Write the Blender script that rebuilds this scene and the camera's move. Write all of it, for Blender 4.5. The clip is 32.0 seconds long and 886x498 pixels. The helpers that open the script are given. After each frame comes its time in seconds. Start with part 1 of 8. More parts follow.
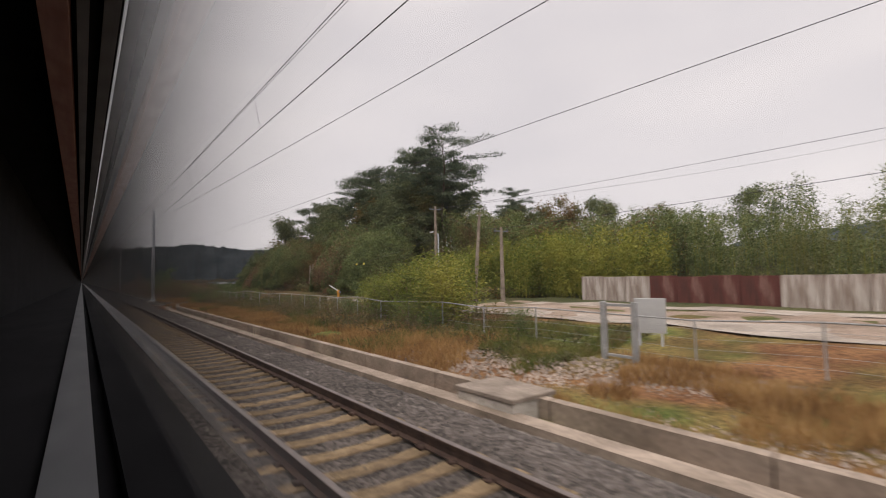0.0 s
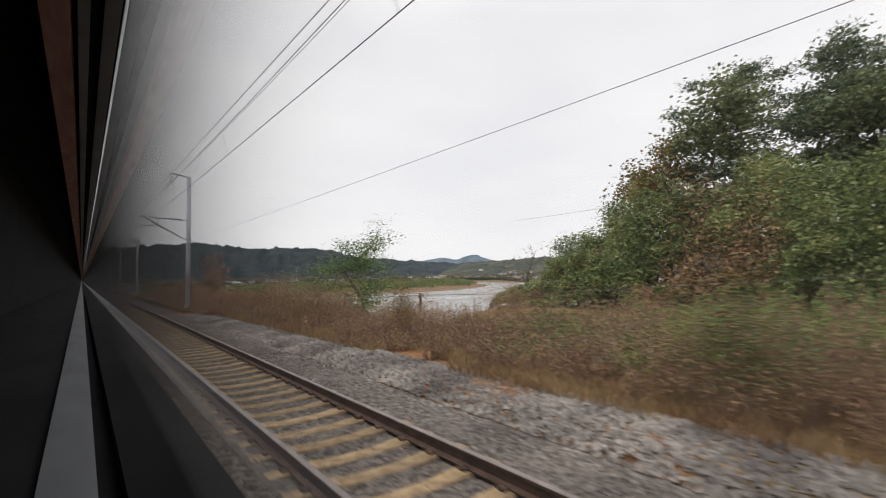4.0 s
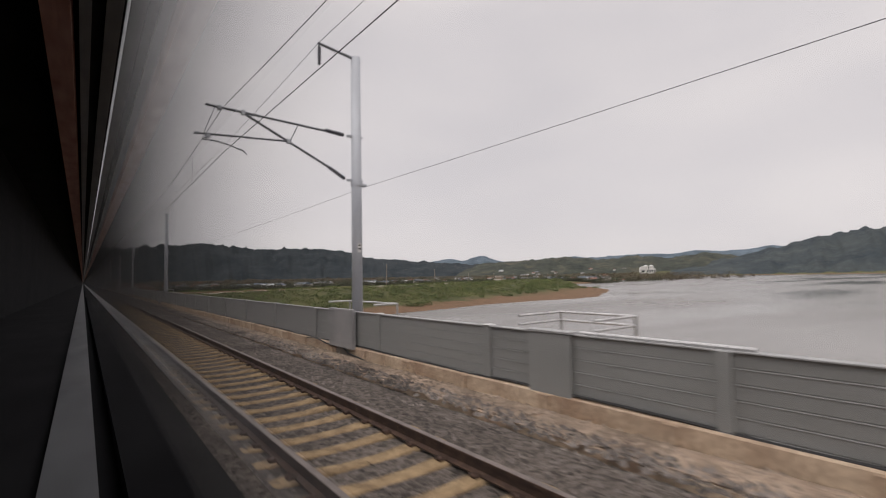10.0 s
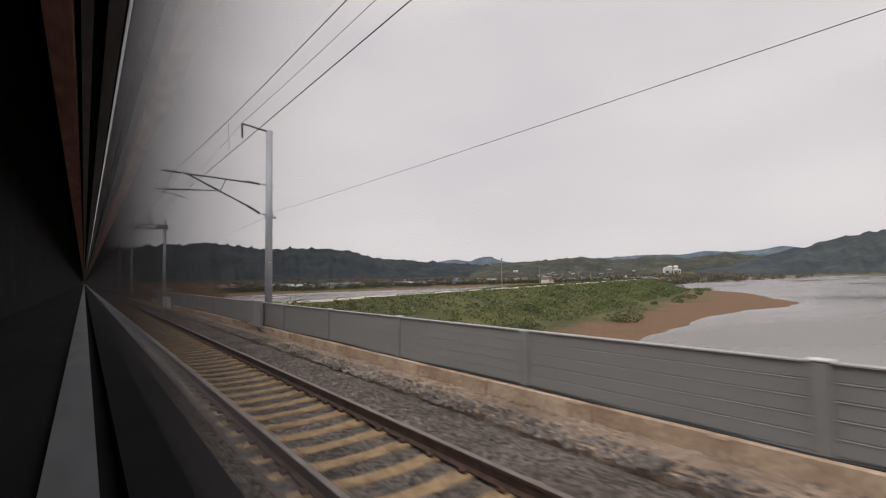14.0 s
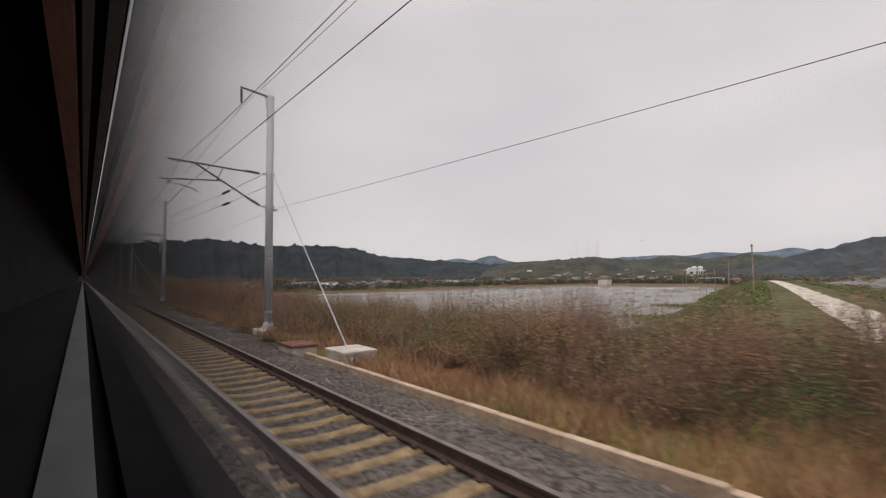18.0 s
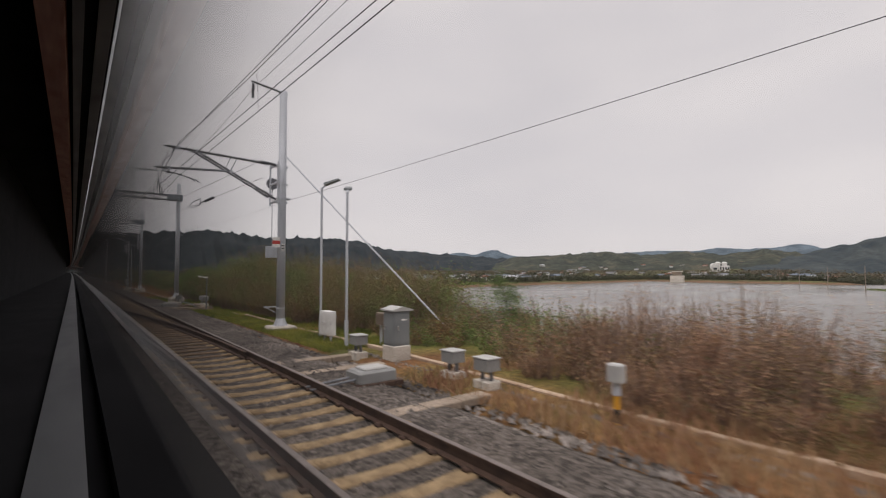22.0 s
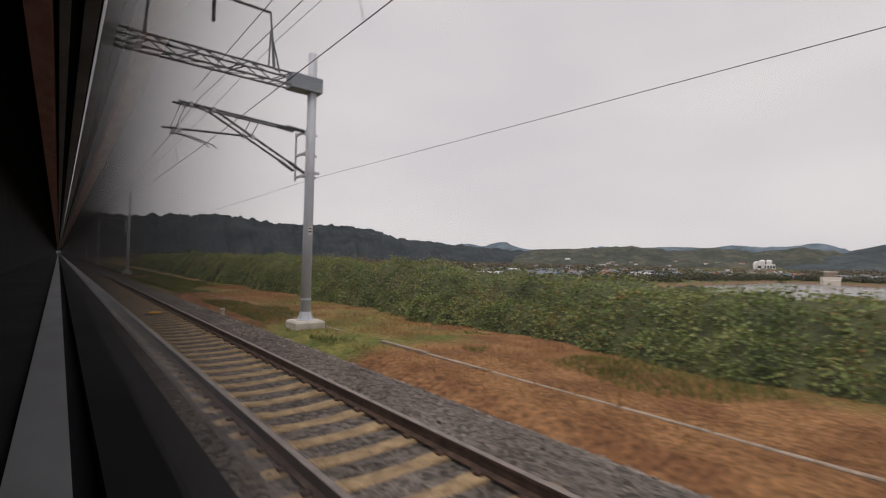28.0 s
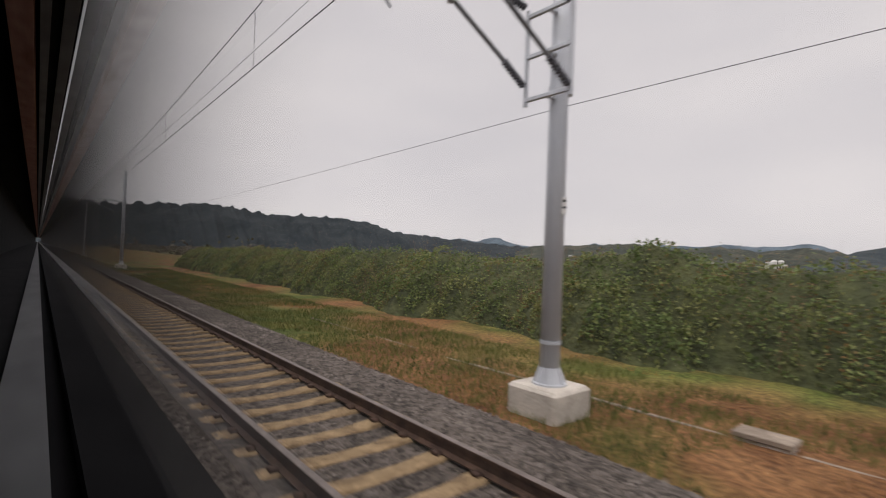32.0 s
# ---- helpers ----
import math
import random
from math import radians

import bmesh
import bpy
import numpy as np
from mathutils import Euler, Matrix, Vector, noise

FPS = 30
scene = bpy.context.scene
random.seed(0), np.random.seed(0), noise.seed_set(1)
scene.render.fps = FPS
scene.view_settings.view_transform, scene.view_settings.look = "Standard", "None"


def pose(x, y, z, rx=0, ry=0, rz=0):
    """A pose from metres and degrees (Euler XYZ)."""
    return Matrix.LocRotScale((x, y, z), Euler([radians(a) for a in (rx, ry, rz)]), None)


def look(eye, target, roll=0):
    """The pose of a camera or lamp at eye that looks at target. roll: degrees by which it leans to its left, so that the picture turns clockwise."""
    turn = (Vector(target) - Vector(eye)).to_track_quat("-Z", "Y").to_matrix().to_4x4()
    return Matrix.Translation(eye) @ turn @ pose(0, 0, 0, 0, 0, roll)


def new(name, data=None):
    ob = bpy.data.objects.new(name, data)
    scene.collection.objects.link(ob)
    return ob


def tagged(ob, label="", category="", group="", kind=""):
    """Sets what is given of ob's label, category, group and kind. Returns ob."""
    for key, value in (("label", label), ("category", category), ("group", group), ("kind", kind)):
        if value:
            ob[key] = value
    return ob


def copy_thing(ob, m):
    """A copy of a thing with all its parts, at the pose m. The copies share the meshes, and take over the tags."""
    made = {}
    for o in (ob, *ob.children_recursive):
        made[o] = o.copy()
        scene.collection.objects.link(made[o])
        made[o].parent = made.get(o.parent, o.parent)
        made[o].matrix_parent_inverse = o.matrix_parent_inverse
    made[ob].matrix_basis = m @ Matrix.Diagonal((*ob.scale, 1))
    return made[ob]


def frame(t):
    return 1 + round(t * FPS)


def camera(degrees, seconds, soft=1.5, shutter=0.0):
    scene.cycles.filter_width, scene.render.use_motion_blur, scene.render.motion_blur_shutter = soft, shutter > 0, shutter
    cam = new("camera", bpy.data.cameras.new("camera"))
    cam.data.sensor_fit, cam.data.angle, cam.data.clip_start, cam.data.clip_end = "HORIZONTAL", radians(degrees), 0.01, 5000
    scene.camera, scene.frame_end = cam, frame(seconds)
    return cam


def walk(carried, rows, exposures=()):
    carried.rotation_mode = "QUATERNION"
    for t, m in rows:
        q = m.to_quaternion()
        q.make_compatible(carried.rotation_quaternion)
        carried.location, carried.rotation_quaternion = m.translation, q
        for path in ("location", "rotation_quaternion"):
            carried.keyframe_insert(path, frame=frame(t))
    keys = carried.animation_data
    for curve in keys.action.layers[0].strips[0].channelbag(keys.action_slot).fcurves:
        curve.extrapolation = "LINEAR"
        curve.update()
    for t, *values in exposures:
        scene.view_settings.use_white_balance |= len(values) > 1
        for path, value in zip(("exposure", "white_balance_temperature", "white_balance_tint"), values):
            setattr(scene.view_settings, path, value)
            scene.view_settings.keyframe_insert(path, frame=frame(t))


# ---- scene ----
# ---- the camera and its way along the line ----
FOV = 86.0
SPEED = ((0, 18.0), (4, 17.8), (8, 17.1), (16, 17.0), (20, 17.2), (22, 16.8), (24, 16.0), (28, 15.2), (32, 14.3))
BEND = ((0, 0.0), (350, 0.0), (400, 0.6), (430, 0.8), (475, 1.7), (530, 1.8), (2000, 1.8))


def lerp(table, t):
    for (a, va), (b, vb) in zip(table, table[1:]):
        if t <= b:
            return va + (vb - va) * max(0.0, (t - a)) / (b - a)
    return table[-1][1]


def station(t):
    """Metres run along the line at t seconds."""
    n = max(1, int(t * 20))
    return sum(lerp(SPEED, (i + 0.5) * t / n) for i in range(n)) * t / n


STEP = 2.0
LINE = [(0.0, -400.0)]
while LINE[-1][1] < 900 and len(LINE) < 700:
    a = radians(lerp(BEND, -400 + STEP * (len(LINE) - 0.5)))
    LINE.append((LINE[-1][0] - math.sin(a) * STEP, LINE[-1][1] + math.cos(a) * STEP))


def on_line(s, d, z=0.0):
    """The point at station s, d metres to the right of the camera's line, z above the rail heads."""
    k = (s + 400.0) / STEP
    i = min(max(int(k), 0), len(LINE) - 2)
    (x0, y0), (x1, y1) = LINE[i], LINE[i + 1]
    u = k - i
    a = radians(lerp(BEND, s))
    return Vector((x0 + (x1 - x0) * u + d * math.cos(a), y0 + (y1 - y0) * u + d * math.sin(a), z))


def line_pose(s, d, z=0.0, turn=0.0):
    """A pose at station s whose y axis runs along the line, turned by some degrees."""
    p = on_line(s, d, z)
    return pose(p.x, p.y, p.z, 0, 0, lerp(BEND, s) + turn)


EYE_HEIGHT = 1.90
# seconds: degrees to the right of the line, tilt up, lean
AIM = (
    (0.0, 37.2, 3.1, 1.2), (1.0, 37.0, 3.3, 1.3), (2.0, 37.0, 3.3, 1.2), (3.0, 37.2, 3.2, 1.0), (4.0, 37.2, 3.1, 1.0),
    (4.5, 37.2, 3.1, 1.1), (6.5, 37.1, 3.2, 1.1), (8.0, 37.1, 3.3, 1.1), (9.0, 37.1, 3.3, 1.2), (10.0, 37.1, 3.3, 1.1),
    (12.0, 37.0, 3.4, 1.1), (14.0, 37.0, 3.4, 1.0), (16.5, 36.9, 3.3, 0.9), (17.0, 36.9, 3.3, 0.8), (18.0, 37.1, 3.3, 0.5),
    (19.0, 37.2, 3.3, 0.4), (20.0, 37.2, 3.3, 0.5), (20.5, 37.2, 3.1, 0.4), (21.0, 37.4, 2.8, 0.1), (22.0, 37.8, 2.6, 0.1),
    (23.0, 38.0, 2.6, 0.0), (24.0, 38.0, 2.7, -0.1), (25.0, 38.0, 2.8, 0.1), (25.5, 38.1, 2.7, 0.0), (27.5, 38.8, 1.8, -1.3),
    (28.0, 39.0, 1.5, -1.3), (29.0, 39.3, 1.3, -1.3), (30.0, 39.6, 1.4, -1.6), (31.0, 40.0, 1.2, -2.0), (32.0, 40.5, 0.9, -2.2),
)


def aim(t):
    return [lerp(tuple((r[0], r[i]) for r in AIM), t) for i in (1, 2, 3)]


def eye_pose(t):
    s = station(t)
    right, up, lean = aim(t)
    p = on_line(s, 0.0, EYE_HEIGHT)
    return pose(p.x, p.y, p.z, 90 + up, lean, lerp(BEND, s) - right)


cam = camera(FOV, 32.0, soft=1.1, shutter=0.15)
EXPOSURES = ((0, 0.24, 6600, 13), (1, 0.40, 6600, 13), (2, 0.54, 6550, 11), (3, 0.57, 6350, 7), (4, 0.54, 6350, 7), (5.5, 0.32, 6500, 10), (7, 0.15, 6540, 12), (9, 0.09, 6540, 12), (14, 0.09, 6540, 12), (17, 0.05, 6540, 12), (19, 0.09, 6540, 12), (21, 0.06, 6540, 12), (23, 0.08, 6540, 12), (25, 0.08, 6540, 12), (28, 0.05, 6540, 12), (32, 0.06, 6540, 12))
walk(cam, [(i * 0.5, eye_pose(i * 0.5)) for i in range(65)], EXPOSURES)

# ---- world, sun, exposure ----
world = bpy.data.worlds.new("overcast_sky")
scene.world = world
world.use_nodes = True
wn, wl = world.node_tree.nodes, world.node_tree.links
wn.clear()
sky = wn.new("ShaderNodeTexSky")
sky.sky_type, sky.sun_disc = "NISHITA", False
sky.sun_elevation, sky.sun_rotation = radians(64), radians(240)
sky_bg = wn.new("ShaderNodeBackground")
sky_bg.inputs["Strength"].default_value = 0.05
wl.new(sky.outputs[0], sky_bg.inputs["Color"])
cloud_bg = wn.new("ShaderNodeBackground")
cloud_bg.inputs["Strength"].default_value = 1.0
w_co = wn.new("ShaderNodeTexCoord")
w_map = wn.new("ShaderNodeMapping")
w_map.inputs["Scale"].default_value = (1.0, 1.0, 3.2)
w_noise = wn.new("ShaderNodeTexNoise")
w_noise.inputs["Scale"].default_value, w_noise.inputs["Detail"].default_value = 2.2, 7.0
w_ramp = wn.new("ShaderNodeValToRGB")
w_ramp.color_ramp.elements[0].position, w_ramp.color_ramp.elements[0].color = 0.3, (0.925, 0.895, 0.925, 1)
w_ramp.color_ramp.elements[1].position, w_ramp.color_ramp.elements[1].color = 0.72, (1.08, 1.035, 1.04, 1)
wl.new(w_co.outputs["Generated"], w_map.inputs[0])
wl.new(w_map.outputs[0], w_noise.inputs["Vector"])
wl.new(w_noise.outputs[0], w_ramp.inputs[0])
wl.new(w_ramp.outputs[0], cloud_bg.inputs["Color"])
# an overcast sky grows brighter towards the zenith
w_sep = wn.new("ShaderNodeSeparateXYZ")
wl.new(w_co.outputs["Generated"], w_sep.inputs[0])
w_up = wn.new("ShaderNodeMath")
w_up.operation, w_up.use_clamp = "MAXIMUM", True
wl.new(w_sep.outputs["Z"], w_up.inputs[0])
w_a = wn.new("ShaderNodeMath")
w_a.operation = "MULTIPLY_ADD"
w_a.inputs[1].default_value, w_a.inputs[2].default_value = 0.10, 1.36
wl.new(w_up.outputs[0], w_a.inputs[0])
w_b = wn.new("ShaderNodeMath")
w_b.operation = "MULTIPLY_ADD"
w_b.inputs[2].default_value = 0.21
wl.new(w_a.outputs[0], w_b.inputs[0])
wl.new(w_up.outputs[0], w_b.inputs[1])
# and the cloud is a little thicker over the lake
w_side = wn.new("ShaderNodeMapRange")
w_side.interpolation_type = "SMOOTHSTEP"
w_side.inputs["From Min"].default_value, w_side.inputs["From Max"].default_value = 0.0, 0.75
w_side.inputs["To Min"].default_value, w_side.inputs["To Max"].default_value = 1.21, 0.85
wl.new(w_sep.outputs["X"], w_side.inputs[0])
w_thick = wn.new("ShaderNodeMath")
w_thick.operation = "MULTIPLY"
wl.new(w_b.outputs[0], w_thick.inputs[0])
wl.new(w_side.outputs[0], w_thick.inputs[1])
wl.new(w_thick.outputs[0], cloud_bg.inputs["Strength"])
w_mix = wn.new("ShaderNodeMixShader")
w_mix.inputs[0].default_value = 0.93
wl.new(sky_bg.outputs[0], w_mix.inputs[1])
wl.new(cloud_bg.outputs[0], w_mix.inputs[2])
w_out = wn.new("ShaderNodeOutputWorld")
wl.new(w_mix.outputs[0], w_out.inputs[0])
sun_data = bpy.data.lights.new("sun", "SUN")
sun_data.energy, sun_data.angle, sun_data.color = 0.9, radians(40), (1.0, 0.95, 0.87)
sun = new("sun", sun_data)
sun.matrix_world = look((0, 0, 50), (14, 8, 16))

# ---- materials ----


def material(name, a, b, scale=4.0, rough=0.8, metal=0.0, bump=0.3, fine=30.0, detail=6.0, island=0.0, per_object=0.0, distance=0.02, spec=0.3, stretch=(1, 1, 1), third=None, coords="Object", speck=(0.72, 1.22)):
    """A surface that wanders between colours a and b at one size, with a fine grain and relief at another."""
    m = bpy.data.materials.new(name)
    m.use_nodes = True
    n, l = m.node_tree.nodes, m.node_tree.links
    bs = n["Principled BSDF"]
    bs.inputs["Roughness"].default_value, bs.inputs["Metallic"].default_value = rough, metal
    bs.inputs["Specular IOR Level"].default_value = spec
    co = n.new("ShaderNodeTexCoord")
    mp = n.new("ShaderNodeMapping")
    mp.inputs["Scale"].default_value = stretch
    l.new(co.outputs[coords], mp.inputs[0])
    big = n.new("ShaderNodeTexNoise")
    big.inputs["Scale"].default_value, big.inputs["Detail"].default_value = scale, detail
    small = n.new("ShaderNodeTexNoise")
    small.inputs["Scale"].default_value, small.inputs["Detail"].default_value = fine, 3.0
    l.new(mp.outputs[0], big.inputs["Vector"])
    l.new(mp.outputs[0], small.inputs["Vector"])
    ramp = n.new("ShaderNodeValToRGB")
    ramp.color_ramp.elements[0].position, ramp.color_ramp.elements[1].position = 0.32, 0.68
    ramp.color_ramp.elements[0].color, ramp.color_ramp.elements[1].color = (*a, 1), (*b, 1)
    if third:
        e = ramp.color_ramp.elements.new(0.52)
        e.color = (*third, 1)
    l.new(big.outputs[0], ramp.inputs[0])
    grain = n.new("ShaderNodeMapRange")
    grain.inputs["From Min"].default_value, grain.inputs["From Max"].default_value = 0.3, 0.7
    grain.inputs["To Min"].default_value, grain.inputs["To Max"].default_value = speck
    l.new(small.outputs[0], grain.inputs[0])
    value = grain.outputs[0]
    for socket, amount in ((("Random Per Island"), island), (("Random"), per_object)):
        if amount:
            src = n.new("ShaderNodeNewGeometry" if socket != "Random" else "ShaderNodeObjectInfo")
            r = n.new("ShaderNodeMapRange")
            r.inputs["To Min"].default_value, r.inputs["To Max"].default_value = 1 - amount, 1 + amount
            l.new(src.outputs[socket], r.inputs[0])
            mul = n.new("ShaderNodeMath")
            mul.operation = "MULTIPLY"
            l.new(value, mul.inputs[0])
            l.new(r.outputs[0], mul.inputs[1])
            value = mul.outputs[0]
    mix = n.new("ShaderNodeMix")
    mix.data_type, mix.blend_type = "RGBA", "MULTIPLY"
    mix.inputs["Factor"].default_value = 1.0
    l.new(ramp.outputs[0], mix.inputs["A"])
    l.new(value, mix.inputs["B"])
    l.new(mix.outputs["Result"], bs.inputs["Base Color"])
    if bump:
        bp = n.new("ShaderNodeBump")
        bp.inputs["Strength"].default_value, bp.inputs["Distance"].default_value = bump, distance
        l.new(small.outputs[0], bp.inputs["Height"])
        l.new(bp.outputs[0], bs.inputs["Normal"])
    return m


def leaf_material(name, a, b, c, rough=0.6):
    """Leaves that differ one by one between three colours, and let some light through."""
    m = bpy.data.materials.new(name)
    m.use_nodes = True
    n, l = m.node_tree.nodes, m.node_tree.links
    bs = n["Principled BSDF"]
    bs.inputs["Roughness"].default_value, bs.inputs["Specular IOR Level"].default_value = rough, 0.25
    geo, info = n.new("ShaderNodeNewGeometry"), n.new("ShaderNodeObjectInfo")
    co = n.new("ShaderNodeTexCoord")
    patch = n.new("ShaderNodeTexNoise")
    patch.inputs["Scale"].default_value, patch.inputs["Detail"].default_value = 0.7, 3.0
    l.new(geo.outputs["Position"], patch.inputs["Vector"])
    add = n.new("ShaderNodeMath")
    add.operation = "MULTIPLY_ADD"
    add.inputs[1].default_value = 0.5
    l.new(geo.outputs["Random Per Island"], add.inputs[0])
    sub = n.new("ShaderNodeMath")
    sub.operation = "MULTIPLY_ADD"
    sub.inputs[1].default_value, sub.inputs[2].default_value = 1.3, -0.4
    l.new(patch.outputs[0], sub.inputs[0])
    l.new(sub.outputs[0], add.inputs[2])
    tot = n.new("ShaderNodeMath")
    tot.operation = "MULTIPLY_ADD"
    tot.inputs[1].default_value = 0.3
    l.new(info.outputs["Random"], tot.inputs[0])
    l.new(add.outputs[0], tot.inputs[2])
    ramp = n.new("ShaderNodeValToRGB")
    ramp.color_ramp.elements[0].position, ramp.color_ramp.elements[1].position = 0.22, 0.95
    ramp.color_ramp.elements[0].color, ramp.color_ramp.elements[1].color = (*a, 1), (*c, 1)
    e = ramp.color_ramp.elements.new(0.55)
    e.color = (*b, 1)
    l.new(tot.outputs[0], ramp.inputs[0])
    l.new(ramp.outputs[0], bs.inputs["Base Color"])
    tr = n.new("ShaderNodeBsdfTranslucent")
    l.new(ramp.outputs[0], tr.inputs["Color"])
    mx = n.new("ShaderNodeMixShader")
    mx.inputs[0].default_value = 0.25
    l.new(bs.outputs[0], mx.inputs[1])
    l.new(tr.outputs[0], mx.inputs[2])
    l.new(mx.outputs[0], n["Material Output"].inputs[0])
    return m


def plain(name, colour, rough=0.5, metal=0.0, grain=0.12):
    """A painted or metal surface with faint wear."""
    lo = tuple(c * (1 - grain) for c in colour)
    hi = tuple(min(1, c * (1 + grain)) for c in colour)
    return material(name, lo, hi, scale=3.0, rough=rough, metal=metal, bump=0.05, fine=40.0, spec=0.4, speck=(0.9, 1.08))


concrete = material("weathered_concrete", (0.17, 0.135, 0.105), (0.33, 0.27, 0.215), scale=1.6, rough=0.9, bump=0.4, fine=24)
pale_concrete = material("pale_concrete", (0.42, 0.38, 0.33), (0.62, 0.57, 0.50), scale=2.0, rough=0.9, bump=0.3, fine=28)
drain_concrete = material("grey_drain_concrete", (0.20, 0.155, 0.115), (0.40, 0.32, 0.25), scale=0.9, rough=0.92, bump=0.4, fine=18)
kerb_concrete = material("stained_kerb_concrete", (0.30, 0.20, 0.135), (0.57, 0.45, 0.33), scale=0.9, rough=0.92, bump=0.4, fine=18)
sleeper_concrete = material("dusty_sleeper_concrete", (0.155, 0.105, 0.058), (0.31, 0.22, 0.122), scale=5, rough=0.9, bump=0.3, fine=40, per_object=0.2)


def crushed_stone(name, a, b, size):
    """Packed crushed stones of one size: each cell has its own tone and stands up from its neighbours."""
    m = bpy.data.materials.new(name)
    m.use_nodes = True
    n, l = m.node_tree.nodes, m.node_tree.links
    bs = n["Principled BSDF"]
    bs.inputs["Roughness"].default_value, bs.inputs["Specular IOR Level"].default_value = 0.92, 0.2
    geo = n.new("ShaderNodeNewGeometry")
    cell, edge, patch = n.new("ShaderNodeTexVoronoi"), n.new("ShaderNodeTexVoronoi"), n.new("ShaderNodeTexNoise")
    edge.feature = "DISTANCE_TO_EDGE"
    for t in (cell, edge):
        t.inputs["Scale"].default_value = 1.0 / size
        l.new(geo.outputs["Position"], t.inputs["Vector"])
    patch.inputs["Scale"].default_value, patch.inputs["Detail"].default_value = 0.8, 5.0
    l.new(geo.outputs["Position"], patch.inputs["Vector"])
    sep = n.new("ShaderNodeSeparateColor")
    l.new(cell.outputs["Color"], sep.inputs[0])
    ramp = n.new("ShaderNodeValToRGB")
    ramp.color_ramp.elements[0].color, ramp.color_ramp.elements[1].color = (*a, 1), (*b, 1)
    ramp.color_ramp.elements[1].position = 0.9
    l.new(sep.outputs[0], ramp.inputs[0])
    tone = n.new("ShaderNodeMapRange")
    tone.inputs["From Min"].default_value, tone.inputs["From Max"].default_value = 0.3, 0.7
    tone.inputs["To Min"].default_value, tone.inputs["To Max"].default_value = 0.72, 1.25
    l.new(patch.outputs[0], tone.inputs[0])
    mul = n.new("ShaderNodeMix")
    mul.data_type, mul.blend_type = "RGBA", "MULTIPLY"
    mul.inputs["Factor"].default_value = 1.0
    l.new(ramp.outputs[0], mul.inputs["A"])
    l.new(tone.outputs[0], mul.inputs["B"])
    l.new(mul.outputs["Result"], bs.inputs["Base Color"])
    high = n.new("ShaderNodeMath")
    high.operation = "ADD"
    l.new(edge.outputs["Distance"], high.inputs[0])
    l.new(sep.outputs[1], high.inputs[1])
    bp = n.new("ShaderNodeBump")
    bp.inputs["Strength"].default_value, bp.inputs["Distance"].default_value = 1.0, size * 0.8
    l.new(high.outputs[0], bp.inputs["Height"])
    l.new(bp.outputs[0], bs.inputs["Normal"])
    return m


ballast_bed = crushed_stone("ballast_bed", (0.034, 0.028, 0.023), (0.165, 0.139, 0.120), 0.055)
stone_mat = material("ballast_stone", (0.056, 0.047, 0.042), (0.215, 0.186, 0.166), scale=0.7, rough=0.9, bump=0.2, fine=40, island=0.55)
pale_stone = material("pale_verge_gravel", (0.072, 0.062, 0.056), (0.225, 0.198, 0.175), scale=0.7, rough=0.92, bump=0.2, fine=40, island=0.5)
ledge_stone = material("dusty_ledge_gravel", (0.15, 0.115, 0.088), (0.36, 0.285, 0.225), scale=0.7, rough=0.92, bump=0.2, fine=40, island=0.35)
rail_side = material("rusty_rail_steel", (0.055, 0.032, 0.024), (0.11, 0.065, 0.045), scale=6, rough=0.75, metal=0.3, bump=0.2)
rail_head = material("worn_rail_head", (0.15, 0.125, 0.11), (0.24, 0.20, 0.18), scale=4, rough=0.5, metal=0.6, bump=0.02)
galvanised = material("galvanised_steel", (0.44, 0.46, 0.50), (0.58, 0.60, 0.64), scale=1.2, rough=0.55, metal=0.15, bump=0.02, spec=0.5, stretch=(1, 1, 0.3), speck=(0.93, 1.05))
fence_steel = material("dull_fence_steel", (0.26, 0.26, 0.255), (0.38, 0.38, 0.37), scale=3, rough=0.65, metal=0.2, bump=0.03)
dark_steel = material("dark_steel_tube", (0.14, 0.145, 0.16), (0.24, 0.25, 0.27), scale=4, rough=0.5, metal=0.5, bump=0.05)
insulator_mat = plain("grey_insulator", (0.07, 0.07, 0.085), 0.4)
wire_mat = plain("overhead_wire", (0.05, 0.05, 0.055), 0.5, 0.4)
barrier_mat = material("grey_barrier_panel", (0.225, 0.228, 0.222), (0.285, 0.286, 0.280), scale=0.8, rough=0.55, bump=0.06, fine=12, per_object=0.05, stretch=(1, 0.25, 1), speck=(0.96, 1.03))
stainless = material("stainless_rail", (0.55, 0.54, 0.54), (0.7, 0.69, 0.68), scale=3, rough=0.3, metal=0.8, bump=0.02)
cabinet_mat = plain("grey_cabinet_paint", (0.20, 0.215, 0.22), 0.5)
white_paint = plain("white_paint", (0.72, 0.71, 0.69), 0.5)
blue_paint = plain("blue_sign_paint", (0.03, 0.09, 0.42), 0.45)
orange_paint = plain("orange_sign_paint", (0.75, 0.33, 0.03), 0.45)
yellow_paint = plain("yellow_paint", (0.72, 0.36, 0.03), 0.5)
red_paint = plain("red_paint", (0.45, 0.05, 0.04), 0.5)
black_paint = plain("black_paint", (0.015, 0.015, 0.015), 0.5)
rust_red = material("red_oxide_plate", (0.12, 0.044, 0.034), (0.215, 0.092, 0.066), scale=3, rough=0.8, bump=0.2)
rusty_sheet = material("rusty_sheet_metal", (0.072, 0.028, 0.022), (0.20, 0.105, 0.085), scale=1.2, rough=0.75, bump=0.2, third=(0.115, 0.036, 0.028), stretch=(1.6, 1.6, 0.4))
grey_sheet = material("streaked_grey_sheet", (0.22, 0.16, 0.125), (0.52, 0.46, 0.41), scale=1.0, rough=0.75, bump=0.2, stretch=(3, 3, 0.6))
